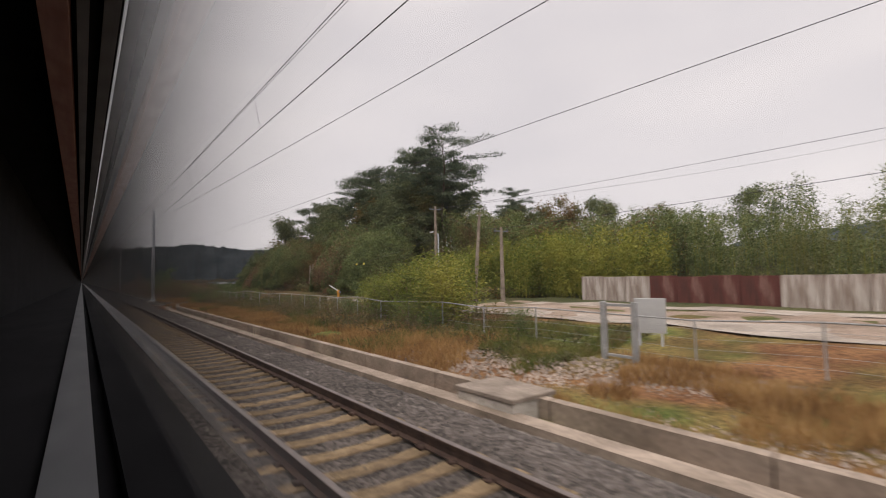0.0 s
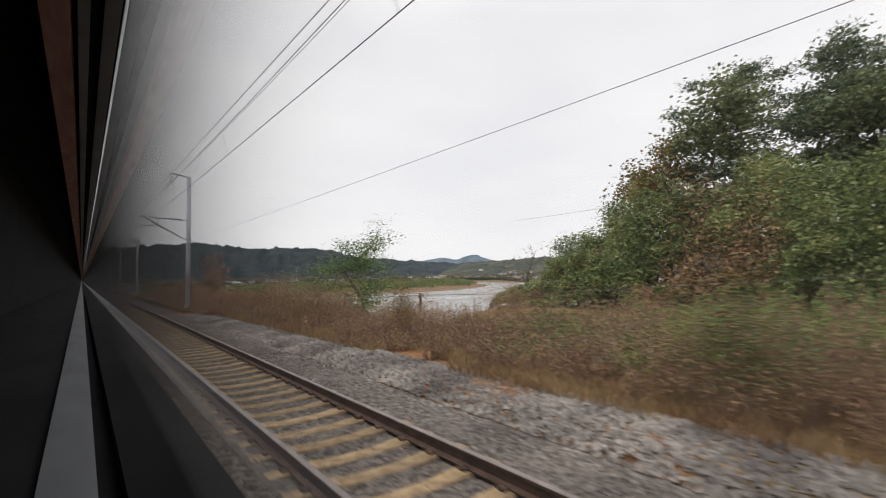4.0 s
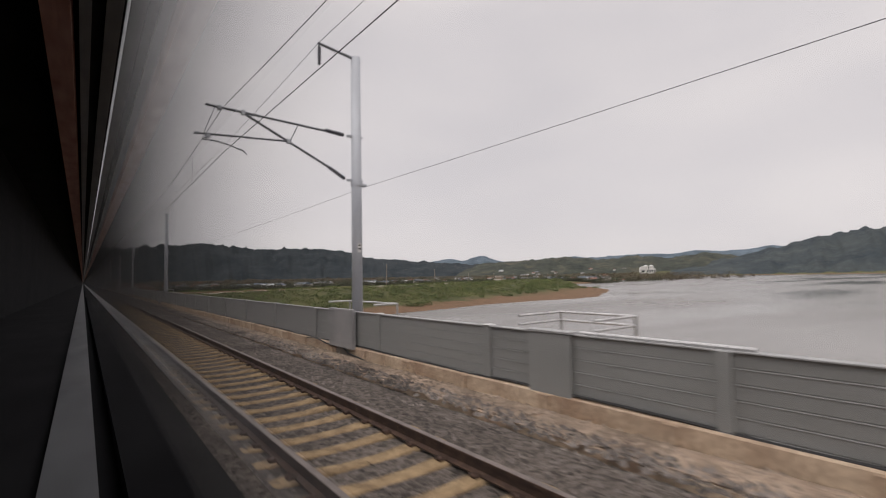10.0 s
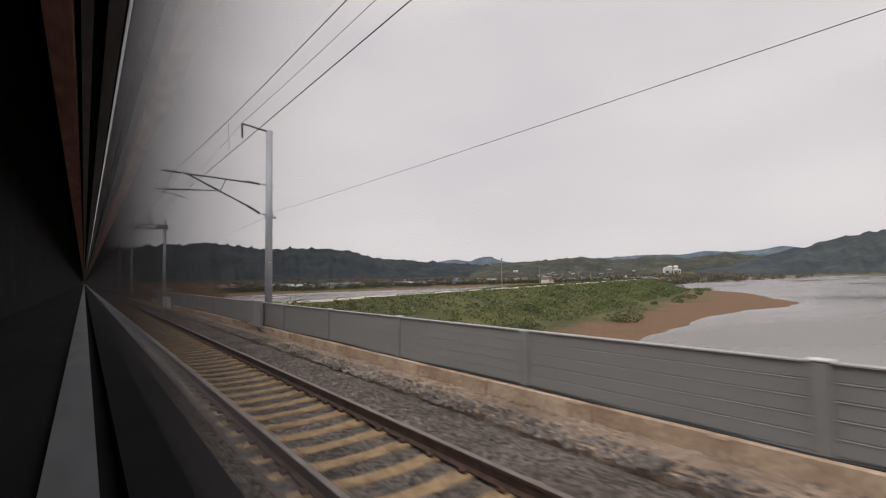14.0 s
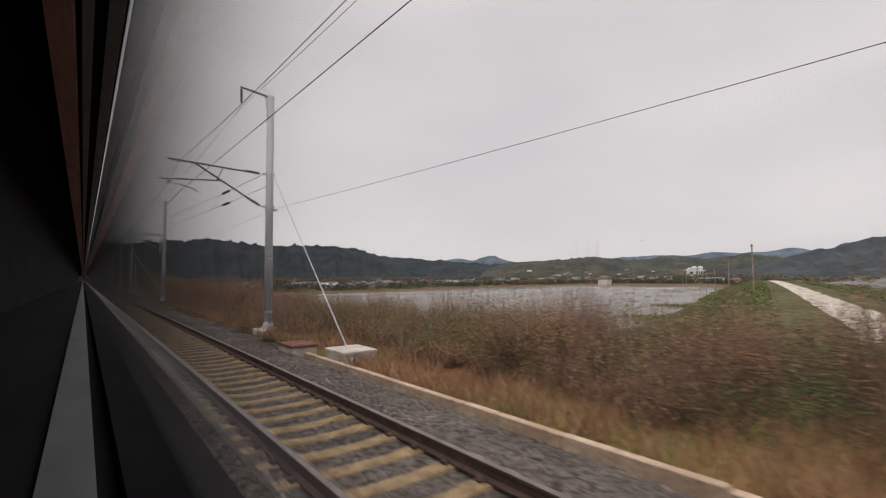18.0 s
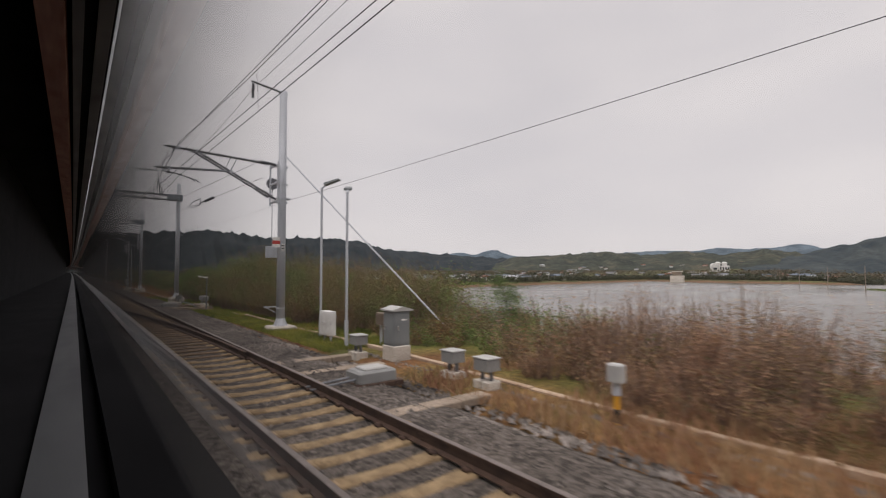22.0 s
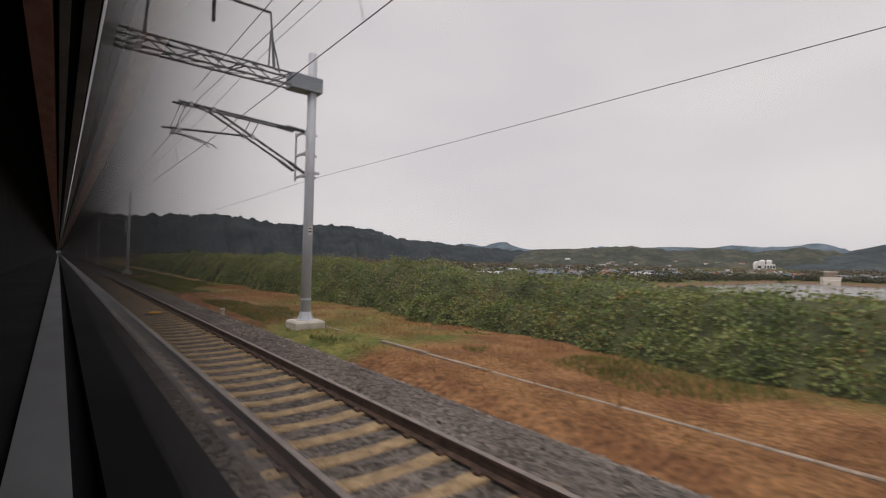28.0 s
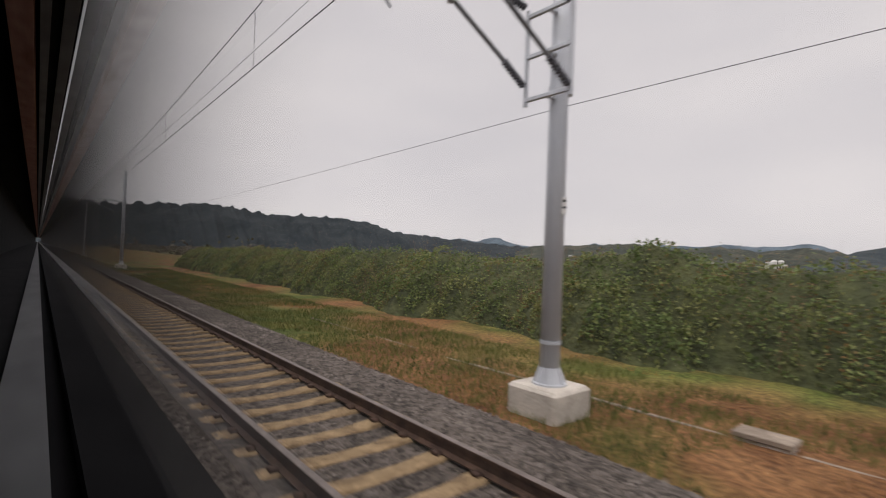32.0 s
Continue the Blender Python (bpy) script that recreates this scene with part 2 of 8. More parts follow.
bark = material("dark_bark", (0.045, 0.033, 0.025), (0.13, 0.10, 0.075), scale=5, rough=0.95, bump=0.8, fine=22, stretch=(1, 1, 0.3))
twig_mat = material("dry_twigs", (0.13, 0.08, 0.06), (0.28, 0.19, 0.135), scale=5, rough=0.9, bump=0)
track_dirt = material("concrete_farm_road", (0.40, 0.35, 0.29), (0.58, 0.52, 0.45), scale=0.5, rough=0.95, bump=0.3, fine=8)
yard_gravel = material("pale_yard_gravel", (0.24, 0.20, 0.16), (0.42, 0.36, 0.30), scale=0.6, rough=0.95, bump=0.4, fine=9)
leaf_rust = leaf_material("russet_leaves", (0.140, 0.068, 0.042), (0.305, 0.150, 0.086), (0.40, 0.265, 0.140))
leaf_brown = leaf_material("dry_brown_leaves", (0.095, 0.055, 0.032), (0.225, 0.134, 0.070), (0.285, 0.200, 0.095))
leaf_green = leaf_material("green_leaves", (0.029, 0.058, 0.019), (0.084, 0.146, 0.036), (0.179, 0.224, 0.056))
leaf_dark = leaf_material("dark_green_leaves", (0.048, 0.066, 0.036), (0.108, 0.140, 0.066), (0.185, 0.192, 0.088))
leaf_wood = leaf_material("wood_edge_leaves", (0.067, 0.093, 0.036), (0.152, 0.194, 0.068), (0.244, 0.242, 0.093))
leaf_vine = leaf_material("vine_leaves", (0.042, 0.062, 0.024), (0.080, 0.112, 0.038), (0.14, 0.150, 0.052))
leaf_kudzu = leaf_material("kudzu_leaves", (0.058, 0.088, 0.026), (0.122, 0.170, 0.048), (0.225, 0.230, 0.080))
leaf_mixed = leaf_material("autumn_mixed_leaves", (0.06, 0.066, 0.024), (0.115, 0.12, 0.038), (0.22, 0.125, 0.045))
leaf_pine = leaf_material("pine_needles", (0.041, 0.060, 0.043), (0.086, 0.115, 0.070), (0.132, 0.156, 0.084))
leaf_bamboo = leaf_material("bamboo_leaves", (0.062, 0.090, 0.015), (0.175, 0.205, 0.032), (0.33, 0.31, 0.055))
grass_dry = leaf_material("dry_orange_grass", (0.10, 0.048, 0.016), (0.24, 0.125, 0.04), (0.34, 0.21, 0.075), 0.8)
grass_orange = leaf_material("withered_orange_grass", (0.14, 0.070, 0.024), (0.33, 0.185, 0.068), (0.45, 0.29, 0.115), 0.8)
grass_green = leaf_material("green_grass", (0.045, 0.07, 0.014), (0.11, 0.14, 0.03), (0.20, 0.16, 0.05), 0.8)
aluminium = material("grey_aluminium", (0.23, 0.235, 0.245), (0.31, 0.315, 0.325), scale=5, rough=0.45, metal=0.6, bump=0.03)
# near-black, also on inner wall, sill and ceiling edge to keep the recess dark
gasket = material("black_rubber_and_lining", (0.010, 0.010, 0.011), (0.016, 0.016, 0.017), rough=0.95, bump=0, spec=0.05)
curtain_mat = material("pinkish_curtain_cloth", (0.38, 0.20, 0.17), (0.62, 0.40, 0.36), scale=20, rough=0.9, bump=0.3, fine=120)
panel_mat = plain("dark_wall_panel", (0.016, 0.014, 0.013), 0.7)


# ---- building helpers ----
class Shape:
    """Collects simple solids into one mesh."""

    def __init__(self):
        self.v, self.f, self.m = [], [], []

    def add(self, verts, faces, slot=0):
        k = len(self.v)
        self.v.extend(tuple(p) for p in verts)
        self.f.extend(tuple(i + k for i in f) for f in faces)
        self.m.extend([slot] * len(faces))
        return self

    def box(self, lo, hi, c=0.0, slot=0):
        """A box with its edges cut by c."""
        (x0, y0, z0), (x1, y1, z1) = lo, hi
        if c <= 0:
            v = [(x, y, z) for z in (z0, z1) for x, y in ((x0, y0), (x1, y0), (x1, y1), (x0, y1))]
            return self.add(v, [(3, 2, 1, 0), (4, 5, 6, 7), (0, 1, 5, 4), (1, 2, 6, 5), (2, 3, 7, 6), (3, 0, 4, 7)], slot)
        ring = [(x0 + c, y0), (x1 - c, y0), (x1, y0 + c), (x1, y1 - c), (x1 - c, y1), (x0 + c, y1), (x0, y1 - c), (x0, y0 + c)]
        cx, cy = (x0 + x1) / 2, (y0 + y1) / 2
        kx, ky = (x1 - x0 - 2 * c) / (x1 - x0), (y1 - y0 - 2 * c) / (y1 - y0)
        top = [(cx + (x - cx) * kx, cy + (y - cy) * ky) for x, y in ring]
        v = [(x, y, z0) for x, y in ring] + [(x, y, z1 - c) for x, y in ring] + [(x, y, z1) for x, y in top]
        f = [tuple(range(7, -1, -1)), tuple(range(16, 24))]
        for k in (0, 8):
            f += [(k + i, k + (i + 1) % 8, k + 8 + (i + 1) % 8, k + 8 + i) for i in range(8)]
        return self.add(v, f, slot)

    def tube(self, points, radius, n=8, slot=0, end=None):
        """A round bar along points; the radius may run to end."""
        pts = [Vector(p) for p in points]
        k = len(pts)
        v, f = [], []
        for i, p in enumerate(pts):
            way = (pts[min(i + 1, k - 1)] - pts[max(i - 1, 0)]).normalized()
            side = way.cross(Vector((0, 0, 1)))
            side = side.normalized() if side.length > 0.05 else Vector((1, 0, 0))
            up = side.cross(way).normalized()
            r = radius if end is None else radius + (end - radius) * i / (k - 1)
            v += [p + r * (math.cos(2 * math.pi * j / n) * side + math.sin(2 * math.pi * j / n) * up) for j in range(n)]
        for i in range(k - 1):
            f += [(i * n + j, i * n + (j + 1) % n, (i + 1) * n + (j + 1) % n, (i + 1) * n + j) for j in range(n)]
        f += [tuple(range(n - 1, -1, -1)), tuple((k - 1) * n + j for j in range(n))]
        return self.add(v, f, slot)

    def mesh(self, name, *mats):
        me = bpy.data.meshes.new(name)
        me.from_pydata(self.v, [], self.f)
        for m in mats:
            me.materials.append(m)
        if len(mats) > 1:
            me.polygons.foreach_set("material_index", self.m)
        me.update()
        return me


def fast_mesh(name, v, quads, mat):
    """A mesh from arrays of corners and four- or three-cornered faces."""
    v, quads = np.asarray(v, dtype=np.float32), np.asarray(quads, dtype=np.int32)
    k = quads.shape[1]
    me = bpy.data.meshes.new(name)
    me.vertices.add(len(v))
    me.vertices.foreach_set("co", v.ravel())
    me.loops.add(quads.size)
    me.loops.foreach_set("vertex_index", quads.ravel())
    me.polygons.add(len(quads))
    me.polygons.foreach_set("loop_start", np.arange(0, quads.size, k, dtype=np.int32))
    me.materials.append(mat)
    me.update(calc_edges=True)
    return me


def smooth(me):
    me.polygons.foreach_set("use_smooth", [True] * len(me.polygons))
    return me


def part(name, shape, mat, parent, label="", at=None):
    """One mesh object under a thing or under a part."""
    ob = new(name, shape.mesh(name, *(mat if isinstance(mat, (tuple, list)) else (mat,))) if isinstance(shape, Shape) else shape)
    ob.parent = parent
    if at is not None:
        ob.matrix_basis = at
    if label:
        ob["label"] = label
    return ob


def thing(name, label, category, at=None, group="", kind=""):
    ob = new(name)
    ob.empty_display_size = 0.2
    if at is not None:
        ob.matrix_basis = at
    return tagged(ob, label, category, group, kind)


def solid(name, shape, mat, label, category, at=None, group="", kind=""):
    ob = new(name, shape.mesh(name, *(mat if isinstance(mat, (tuple, list)) else (mat,))) if isinstance(shape, Shape) else shape)
    if at is not None:
        ob.matrix_basis = at
    return tagged(ob, label, category, group, kind)


def along(s0, s1, profile, step=4.0, closed=True, wobble=None):
    """A profile of (d, z) swept along the line from s0 to s1."""
    n = max(1, math.ceil((s1 - s0) / step))
    k = len(profile)
    sh = Shape()
    v = []
    for i in range(n + 1):
        s = s0 + (s1 - s0) * i / n
        for j, (d, z) in enumerate(profile):
            dd, dz = wobble(s, j) if wobble else (0, 0)
            v.append(on_line(s, d + dd, z + dz))
    f = []
    for i in range(n):
        for j in range(k if closed else k - 1):
            f.append((i * k + j, i * k + (j + 1) % k, (i + 1) * k + (j + 1) % k, (i + 1) * k + j))
    if closed:
        f += [tuple(range(k - 1, -1, -1)), tuple(n * k + j for j in range(k))]
    return sh.add(v, f)


BEND_S = np.arange(-400.0, 4800.0, 2.0)
BEND_P = np.array([(*on_line(s, 0)[:2], radians(lerp(BEND, s))) for s in BEND_S])


def on_lines(s, d):
    """Points at arrays of station and distance, at height 0."""
    x, y, a = (np.interp(s, BEND_S, BEND_P[:, i]) for i in range(3))
    return np.stack([x + d * np.cos(a), y + d * np.sin(a), x * 0.0], 1)


def fbm(x, y, seed=0, octaves=4, size=1.0):
    """Smooth noise over arrays, about -1 to 1."""
    r = np.random.default_rng(seed)
    out, amp = np.zeros_like(x, dtype=float), 1.0
    for o in range(octaves):
        for _ in range(3):
            a, ph = r.uniform(0, 2 * np.pi), r.uniform(0, 2 * np.pi)
            k = 2 ** o / size * r.uniform(0.7, 1.4)
            out += amp * np.sin((x * np.cos(a) + y * np.sin(a)) * k * 2 * np.pi + ph) / 3
        amp *= 0.5
    return out / 1.2


# ---- ground ----
WATER = -7.5
DIKE_A, DIKE_DIR = (10.0, 307.0), (math.sin(radians(71)), math.cos(radians(71)))


def ramp(x, a, b):
    u = np.clip((x - a) / (b - a), 0, 1)
    return u * u * (3 - 2 * u)


def ground_height(s, d):
    """Height of the ground at arrays of station and distance from the line."""
    low = WATER - 2.0
    base = -0.45 + 0.22 * ramp(s, 48, 56) * (1 - ramp(s, 136, 144)) + 0.22 * ramp(s, 304, 310) * (1 - ramp(s, 400, 415)) + 0.22 * ramp(s, 452, 462) * (1 - ramp(s, 512, 525))
    # hill with the wood
    hill = 4.2 * ramp(d, 36 - 14 * ramp(s, 30, 46), 52 - 12 * ramp(s, 30, 46)) * ramp(s, -60, 10) * (1 - ramp(s, 85, 112))
    park = base + 0.35 * ramp(d, 10, 16) + hill + 0.12 * fbm(s, d, 3, 3, 9)
    # bank down to the lake past the wood
    edge = 12 + 10 * (1 - ramp(s, 70, 150)) + 30 * (1 - ramp(s, 60, 100)) - 5.2 * ramp(s, 138, 146)
    bank = base + (low - base) * ramp(d, edge, edge + 16)
    z = np.where(s < 60, park, np.where(s < 105, park + (bank - park) * ramp(s, 60, 105), bank))
    # steep bank beside the foot of the hill
    nose = ramp(s - 79 - 0.7 * d, 0, 5) * (1 - ramp(s, 104, 116)) * ramp(s, 82, 86)
    z = z + (low - z) * nose * ramp(d, 9.5, 24.5)
    # the inlet under the bridge
    inlet = ramp(s, 146 + 4 * ramp(d, 6.5, 9), 156) * (1 - ramp(s, 298, 304))
    z = z + (low - z) * inlet * ramp(d, 6.2, 7.4)
    # bank down to the pond
    far_edge = 12 + 3 * fbm(s, s * 0, 5, 2, 60) + 18 * ramp(s, 440, 520)
    bank2 = base + (low + 1.0 - base) * ramp(d, far_edge, far_edge + 16)
    z = np.where(s >= 303, bank2, z)
    # dike
    u = (d - DIKE_A[0]) * DIKE_DIR[0] + (s - DIKE_A[1]) * DIKE_DIR[1]
    w = -(d - DIKE_A[0]) * DIKE_DIR[1] + (s - DIKE_A[1]) * DIKE_DIR[0]
    wob = 5 * fbm(u, w, 8, 3, 60)
    crest = -1.5 + 0.15 * fbm(u, w, 9, 3, 6)
    green_to = np.interp(u, [0, 50, 95, 140, 215, 260], [28, 30, 31, 31, 28, 18]) + 0.3 * wob
    mud_to = np.interp(u, [0, 50, 95, 125, 145, 215, 260], [40, 43, 49, 60, 64, 54, 32]) + 0.6 * wob
    x = -w
    slope = crest + (-6.2 - crest) * np.clip((x - 5) / (green_to - 5), 0, 1) ** 1.3
    slope = np.where(x > green_to, -6.2 - 1.3 * (x - green_to) / np.maximum(mud_to - green_to, 1), slope)
    slope = np.where(x > mud_to, np.maximum(-7.5 - 0.2 * (x - mud_to), low), slope)
    dike = np.where(w < 0, slope, crest + (low - crest) * ramp(w, 4.5, 34 + 0.5 * wob))
    dike = np.where(u < -4, low, dike)
    dike = low + (dike - low) * (1 - ramp(u, 262, 300))
    z = np.where((s > 296) | (d > 12), np.maximum(z, dike), z)
    # land past the lake and the pond
    past = 1 - ramp(s, 700, 900)
    pond_end = 372 + 25 * fbm(s, d, 11, 2, 220)
    shore = np.maximum(ramp(d, pond_end, pond_end + 30) * ramp(u, 285, 330) * ramp(w, -14, 30), ramp(s, 566, 596) * (w > 0))
    shore = np.maximum(shore, ramp(d, 1060, 1110))
    land = -5.6 + 0.5 * fbm(s, d, 12, 3, 150) + 16 * ramp(d, 1150, 1700)
    z = np.maximum(z, low + (land - low) * shore)
    # left of the line
    left = -0.45 - 0.9 * ramp(-d, 6, 10) + 0.2 * fbm(s, d, 4, 3, 12) * ramp(-d, 6, 14)
    z = np.where(d < 4, left, z)
    z = np.where((np.abs(d) < 5.0), -0.5, z)
    return z + 0.05 * fbm(s, d, 21, 3, 3.0) * ramp(np.abs(d), 5.6, 7.5)


def ground_at(s, d):
    return float(ground_height(np.array([float(s)]), np.array([float(d)]))[0])


def nonuniform(*runs):
    out = []
    for a, b, step in runs:
        out += list(np.arange(a, b, step))
    return np.array(out + [runs[-1][1]])


gs = nonuniform((-3000, -400, 200), (-400, -40, 24), (-40, 600, 2.0), (600, 900, 10), (900, 4600, 185))
gd = nonuniform((-4400, -200, 300), (-200, -20, 20), (-20, 4, 2), (4, 30, 0.8), (30, 80, 2.5), (80, 420, 7), (420, 1200, 30), (1200, 4500, 150))
SS, DD = np.meshgrid(gs, gd, indexing="ij")
ZZ = ground_height(SS, DD)
axis = [(on_line(s, 0), radians(lerp(BEND, s))) for s in gs]
GX = np.array([[p.x + d * math.cos(a) for d in gd] for p, a in axis])
GY = np.array([[p.y + d * math.sin(a) for d in gd] for p, a in axis])


def sheet(nrow, ncol):
    i = np.arange((nrow - 1) * (ncol - 1))
    r, c = i // (ncol - 1), i % (ncol - 1)
    k = r * ncol + c
    return np.stack([k, k + 1, k + ncol + 1, k + ncol], axis=1)


def ground_material():
    """Dry orange grass near the line, green on the dike and the fields, brown mud by the water."""
    m = bpy.data.materials.new("ground_cover")
    m.use_nodes = True
    n, l = m.node_tree.nodes, m.node_tree.links
    bs = n["Principled BSDF"]
    bs.inputs["Roughness"].default_value, bs.inputs["Specular IOR Level"].default_value = 0.95, 0.15
    geo = n.new("ShaderNodeNewGeometry")

    def noise_tex(scale, detail=5.0):
        t = n.new("ShaderNodeTexNoise")
        t.inputs["Scale"].default_value, t.inputs["Detail"].default_value = scale, detail
        l.new(geo.outputs["Position"], t.inputs["Vector"])
        return t

    def blend(fac, a, b, lo=0.4, hi=0.6):
        r = n.new("ShaderNodeMapRange")
        r.inputs["From Min"].default_value, r.inputs["From Max"].default_value = lo, hi
        l.new(fac, r.inputs[0])
        x = n.new("ShaderNodeMix")
        x.data_type = "RGBA"
        l.new(r.outputs[0], x.inputs["Factor"])
        for socket, c in (("A", a), ("B", b)):
            if isinstance(c, tuple):
                x.inputs[socket].default_value = (*c, 1)
            else:
                l.new(c, x.inputs[socket])
        return x.outputs["Result"]

    big, mid, fine = noise_tex(0.16), noise_tex(0.9), noise_tex(9.0, 9.0)
    dirt = blend(mid.outputs[0], (0.132, 0.060, 0.025), (0.212, 0.108, 0.046))
    grass = blend(mid.outputs[0], (0.075, 0.098, 0.020), (0.155, 0.145, 0.040))
    span = n.new("ShaderNodeMapRange")
    span.inputs["From Min"].default_value, span.inputs["From Max"].default_value = 31.0, 24.0
    away = n.new("ShaderNodeMath")
    away.operation = "SUBTRACT"
    away.inputs[1].default_value = 455.0
    far_off = n.new("ShaderNodeMath")
    far_off.operation = "ABSOLUTE"
    bare = n.new("ShaderNodeMath")
    bare.operation = "MULTIPLY_ADD"
    bare.inputs[1].default_value = -0.16
    where = n.new("ShaderNodeSeparateXYZ")
    l.new(geo.outputs["Position"], where.inputs[0])
    l.new(where.outputs["Y"], away.inputs[0])
    l.new(away.outputs[0], far_off.inputs[0])
    l.new(far_off.outputs[0], span.inputs[0])
    l.new(span.outputs[0], bare.inputs[0])
    l.new(big.outputs[0], bare.inputs[2])
    wood_off = n.new("ShaderNodeMath")
    wood_off.operation = "SUBTRACT"
    wood_off.inputs[1].default_value = 93.0
    wood_abs = n.new("ShaderNodeMath")
    wood_abs.operation = "ABSOLUTE"
    wood_span = n.new("ShaderNodeMapRange")
    wood_span.inputs["From Min"].default_value, wood_span.inputs["From Max"].default_value = 52.0, 40.0
    dry = n.new("ShaderNodeMath")
    dry.operation = "MULTIPLY_ADD"
    dry.inputs[1].default_value = -0.14
    l.new(where.outputs["Y"], wood_off.inputs[0])
    l.new(wood_off.outputs[0], wood_abs.inputs[0])
    l.new(wood_abs.outputs[0], wood_span.inputs[0])
    l.new(wood_span.outputs[0], dry.inputs[0])
    l.new(bare.outputs[0], dry.inputs[2])
    near = blend(dry.outputs[0], dirt, grass, 0.44, 0.6)
    field = blend(noise_tex(0.05).outputs[0], (0.055, 0.062, 0.024), (0.105, 0.105, 0.042))
    field = blend(noise_tex(0.6).outputs[0], field, (0.10, 0.085, 0.04), 0.5, 0.72)
    sep = n.new("ShaderNodeSeparateXYZ")
    l.new(geo.outputs["Position"], sep.inputs[0])
    across = n.new("ShaderNodeMath")
    across.operation = "ABSOLUTE"
    l.new(sep.outputs["X"], across.inputs[0])
    cover = blend(across.outputs[0], near, field, 16, 26)
    wobble = n.new("ShaderNodeMath")
    wobble.operation = "MULTIPLY_ADD"
    wobble.inputs[1].default_value = 2.2
    l.new(noise_tex(0.12).outputs[0], wobble.inputs[0])
    l.new(sep.outputs["Z"], wobble.inputs[2])
    mud = blend(fine.outputs[0], (0.115, 0.068, 0.040), (0.18, 0.112, 0.066))
    cover = blend(wobble.outputs[0], mud, cover, -5.6, -5.0)
    grain = n.new("ShaderNodeMapRange")
    grain.inputs["From Min"].default_value, grain.inputs["From Max"].default_value = 0.3, 0.7
    grain.inputs["To Min"].default_value, grain.inputs["To Max"].default_value = 0.45, 1.45
    l.new(fine.outputs[0], grain.inputs[0])
    mul = n.new("ShaderNodeMix")
    mul.data_type, mul.blend_type = "RGBA", "MULTIPLY"
    mul.inputs["Factor"].default_value = 1.0
    l.new(cover, mul.inputs["A"])
    l.new(grain.outputs[0], mul.inputs["B"])
    l.new(mul.outputs["Result"], bs.inputs["Base Color"])
    bp = n.new("ShaderNodeBump")
    bp.inputs["Strength"].default_value, bp.inputs["Distance"].default_value = 0.7, 0.08
    l.new(fine.outputs[0], bp.inputs["Height"])
    l.new(bp.outputs[0], bs.inputs["Normal"])
    return m


ground_mat = ground_material()
ground = new("ground", smooth(fast_mesh("ground", np.stack([GX.ravel(), GY.ravel(), ZZ.ravel()], axis=1), sheet(len(gs), len(gd)), ground_mat)))
tagged(ground, "railway embankment, dike and fields of dry and green grass", "ground", kind="structure")

# water
water_mat = bpy.data.materials.new("grey_lake_water")
water_mat.use_nodes = True
n_, l_ = water_mat.node_tree.nodes, water_mat.node_tree.links
b_ = n_["Principled BSDF"]
b_.inputs["Base Color"].default_value = (0.125, 0.116, 0.105, 1)
b_.inputs["Roughness"].default_value, b_.inputs["IOR"].default_value = 0.12, 1.33
b_.inputs["Specular IOR Level"].default_value = 0.44
g_ = n_.new("ShaderNodeNewGeometry")
t1_, t2_ = n_.new("ShaderNodeTexNoise"), n_.new("ShaderNodeTexNoise")
mp_ = n_.new("ShaderNodeMapping")
mp_.inputs["Scale"].default_value = (0.5, 1.4, 1)
l_.new(g_.outputs["Position"], mp_.inputs[0])
t1_.inputs["Scale"].default_value, t1_.inputs["Detail"].default_value = 0.9, 5
t2_.inputs["Scale"].default_value, t2_.inputs["Detail"].default_value = 0.015, 3
l_.new(mp_.outputs[0], t1_.inputs["Vector"])
l_.new(mp_.outputs[0], t2_.inputs["Vector"])
bp_ = n_.new("ShaderNodeBump")
bp_.inputs["Strength"].default_value, bp_.inputs["Distance"].default_value = 0.35, 0.12
l_.new(t1_.outputs[0], bp_.inputs["Height"])
l_.new(bp_.outputs[0], b_.inputs["Normal"])
mr_ = n_.new("ShaderNodeMapRange")
mr_.inputs["From Min"].default_value, mr_.inputs["From Max"].default_value = 0.35, 0.65
mr_.inputs["To Min"].default_value, mr_.inputs["To Max"].default_value = 0.08, 0.3
l_.new(t2_.outputs[0], mr_.inputs[0])
l_.new(mr_.outputs[0], b_.inputs["Roughness"])
lake = Shape().add([(6.3, -380, WATER), (1300, -380, WATER), (1300, 890, WATER), (6.3, 890, WATER)], [(0, 1, 2, 3)])
solid("water", lake, water_mat, "calm grey lake reflecting the overcast sky", "water", kind="structure")


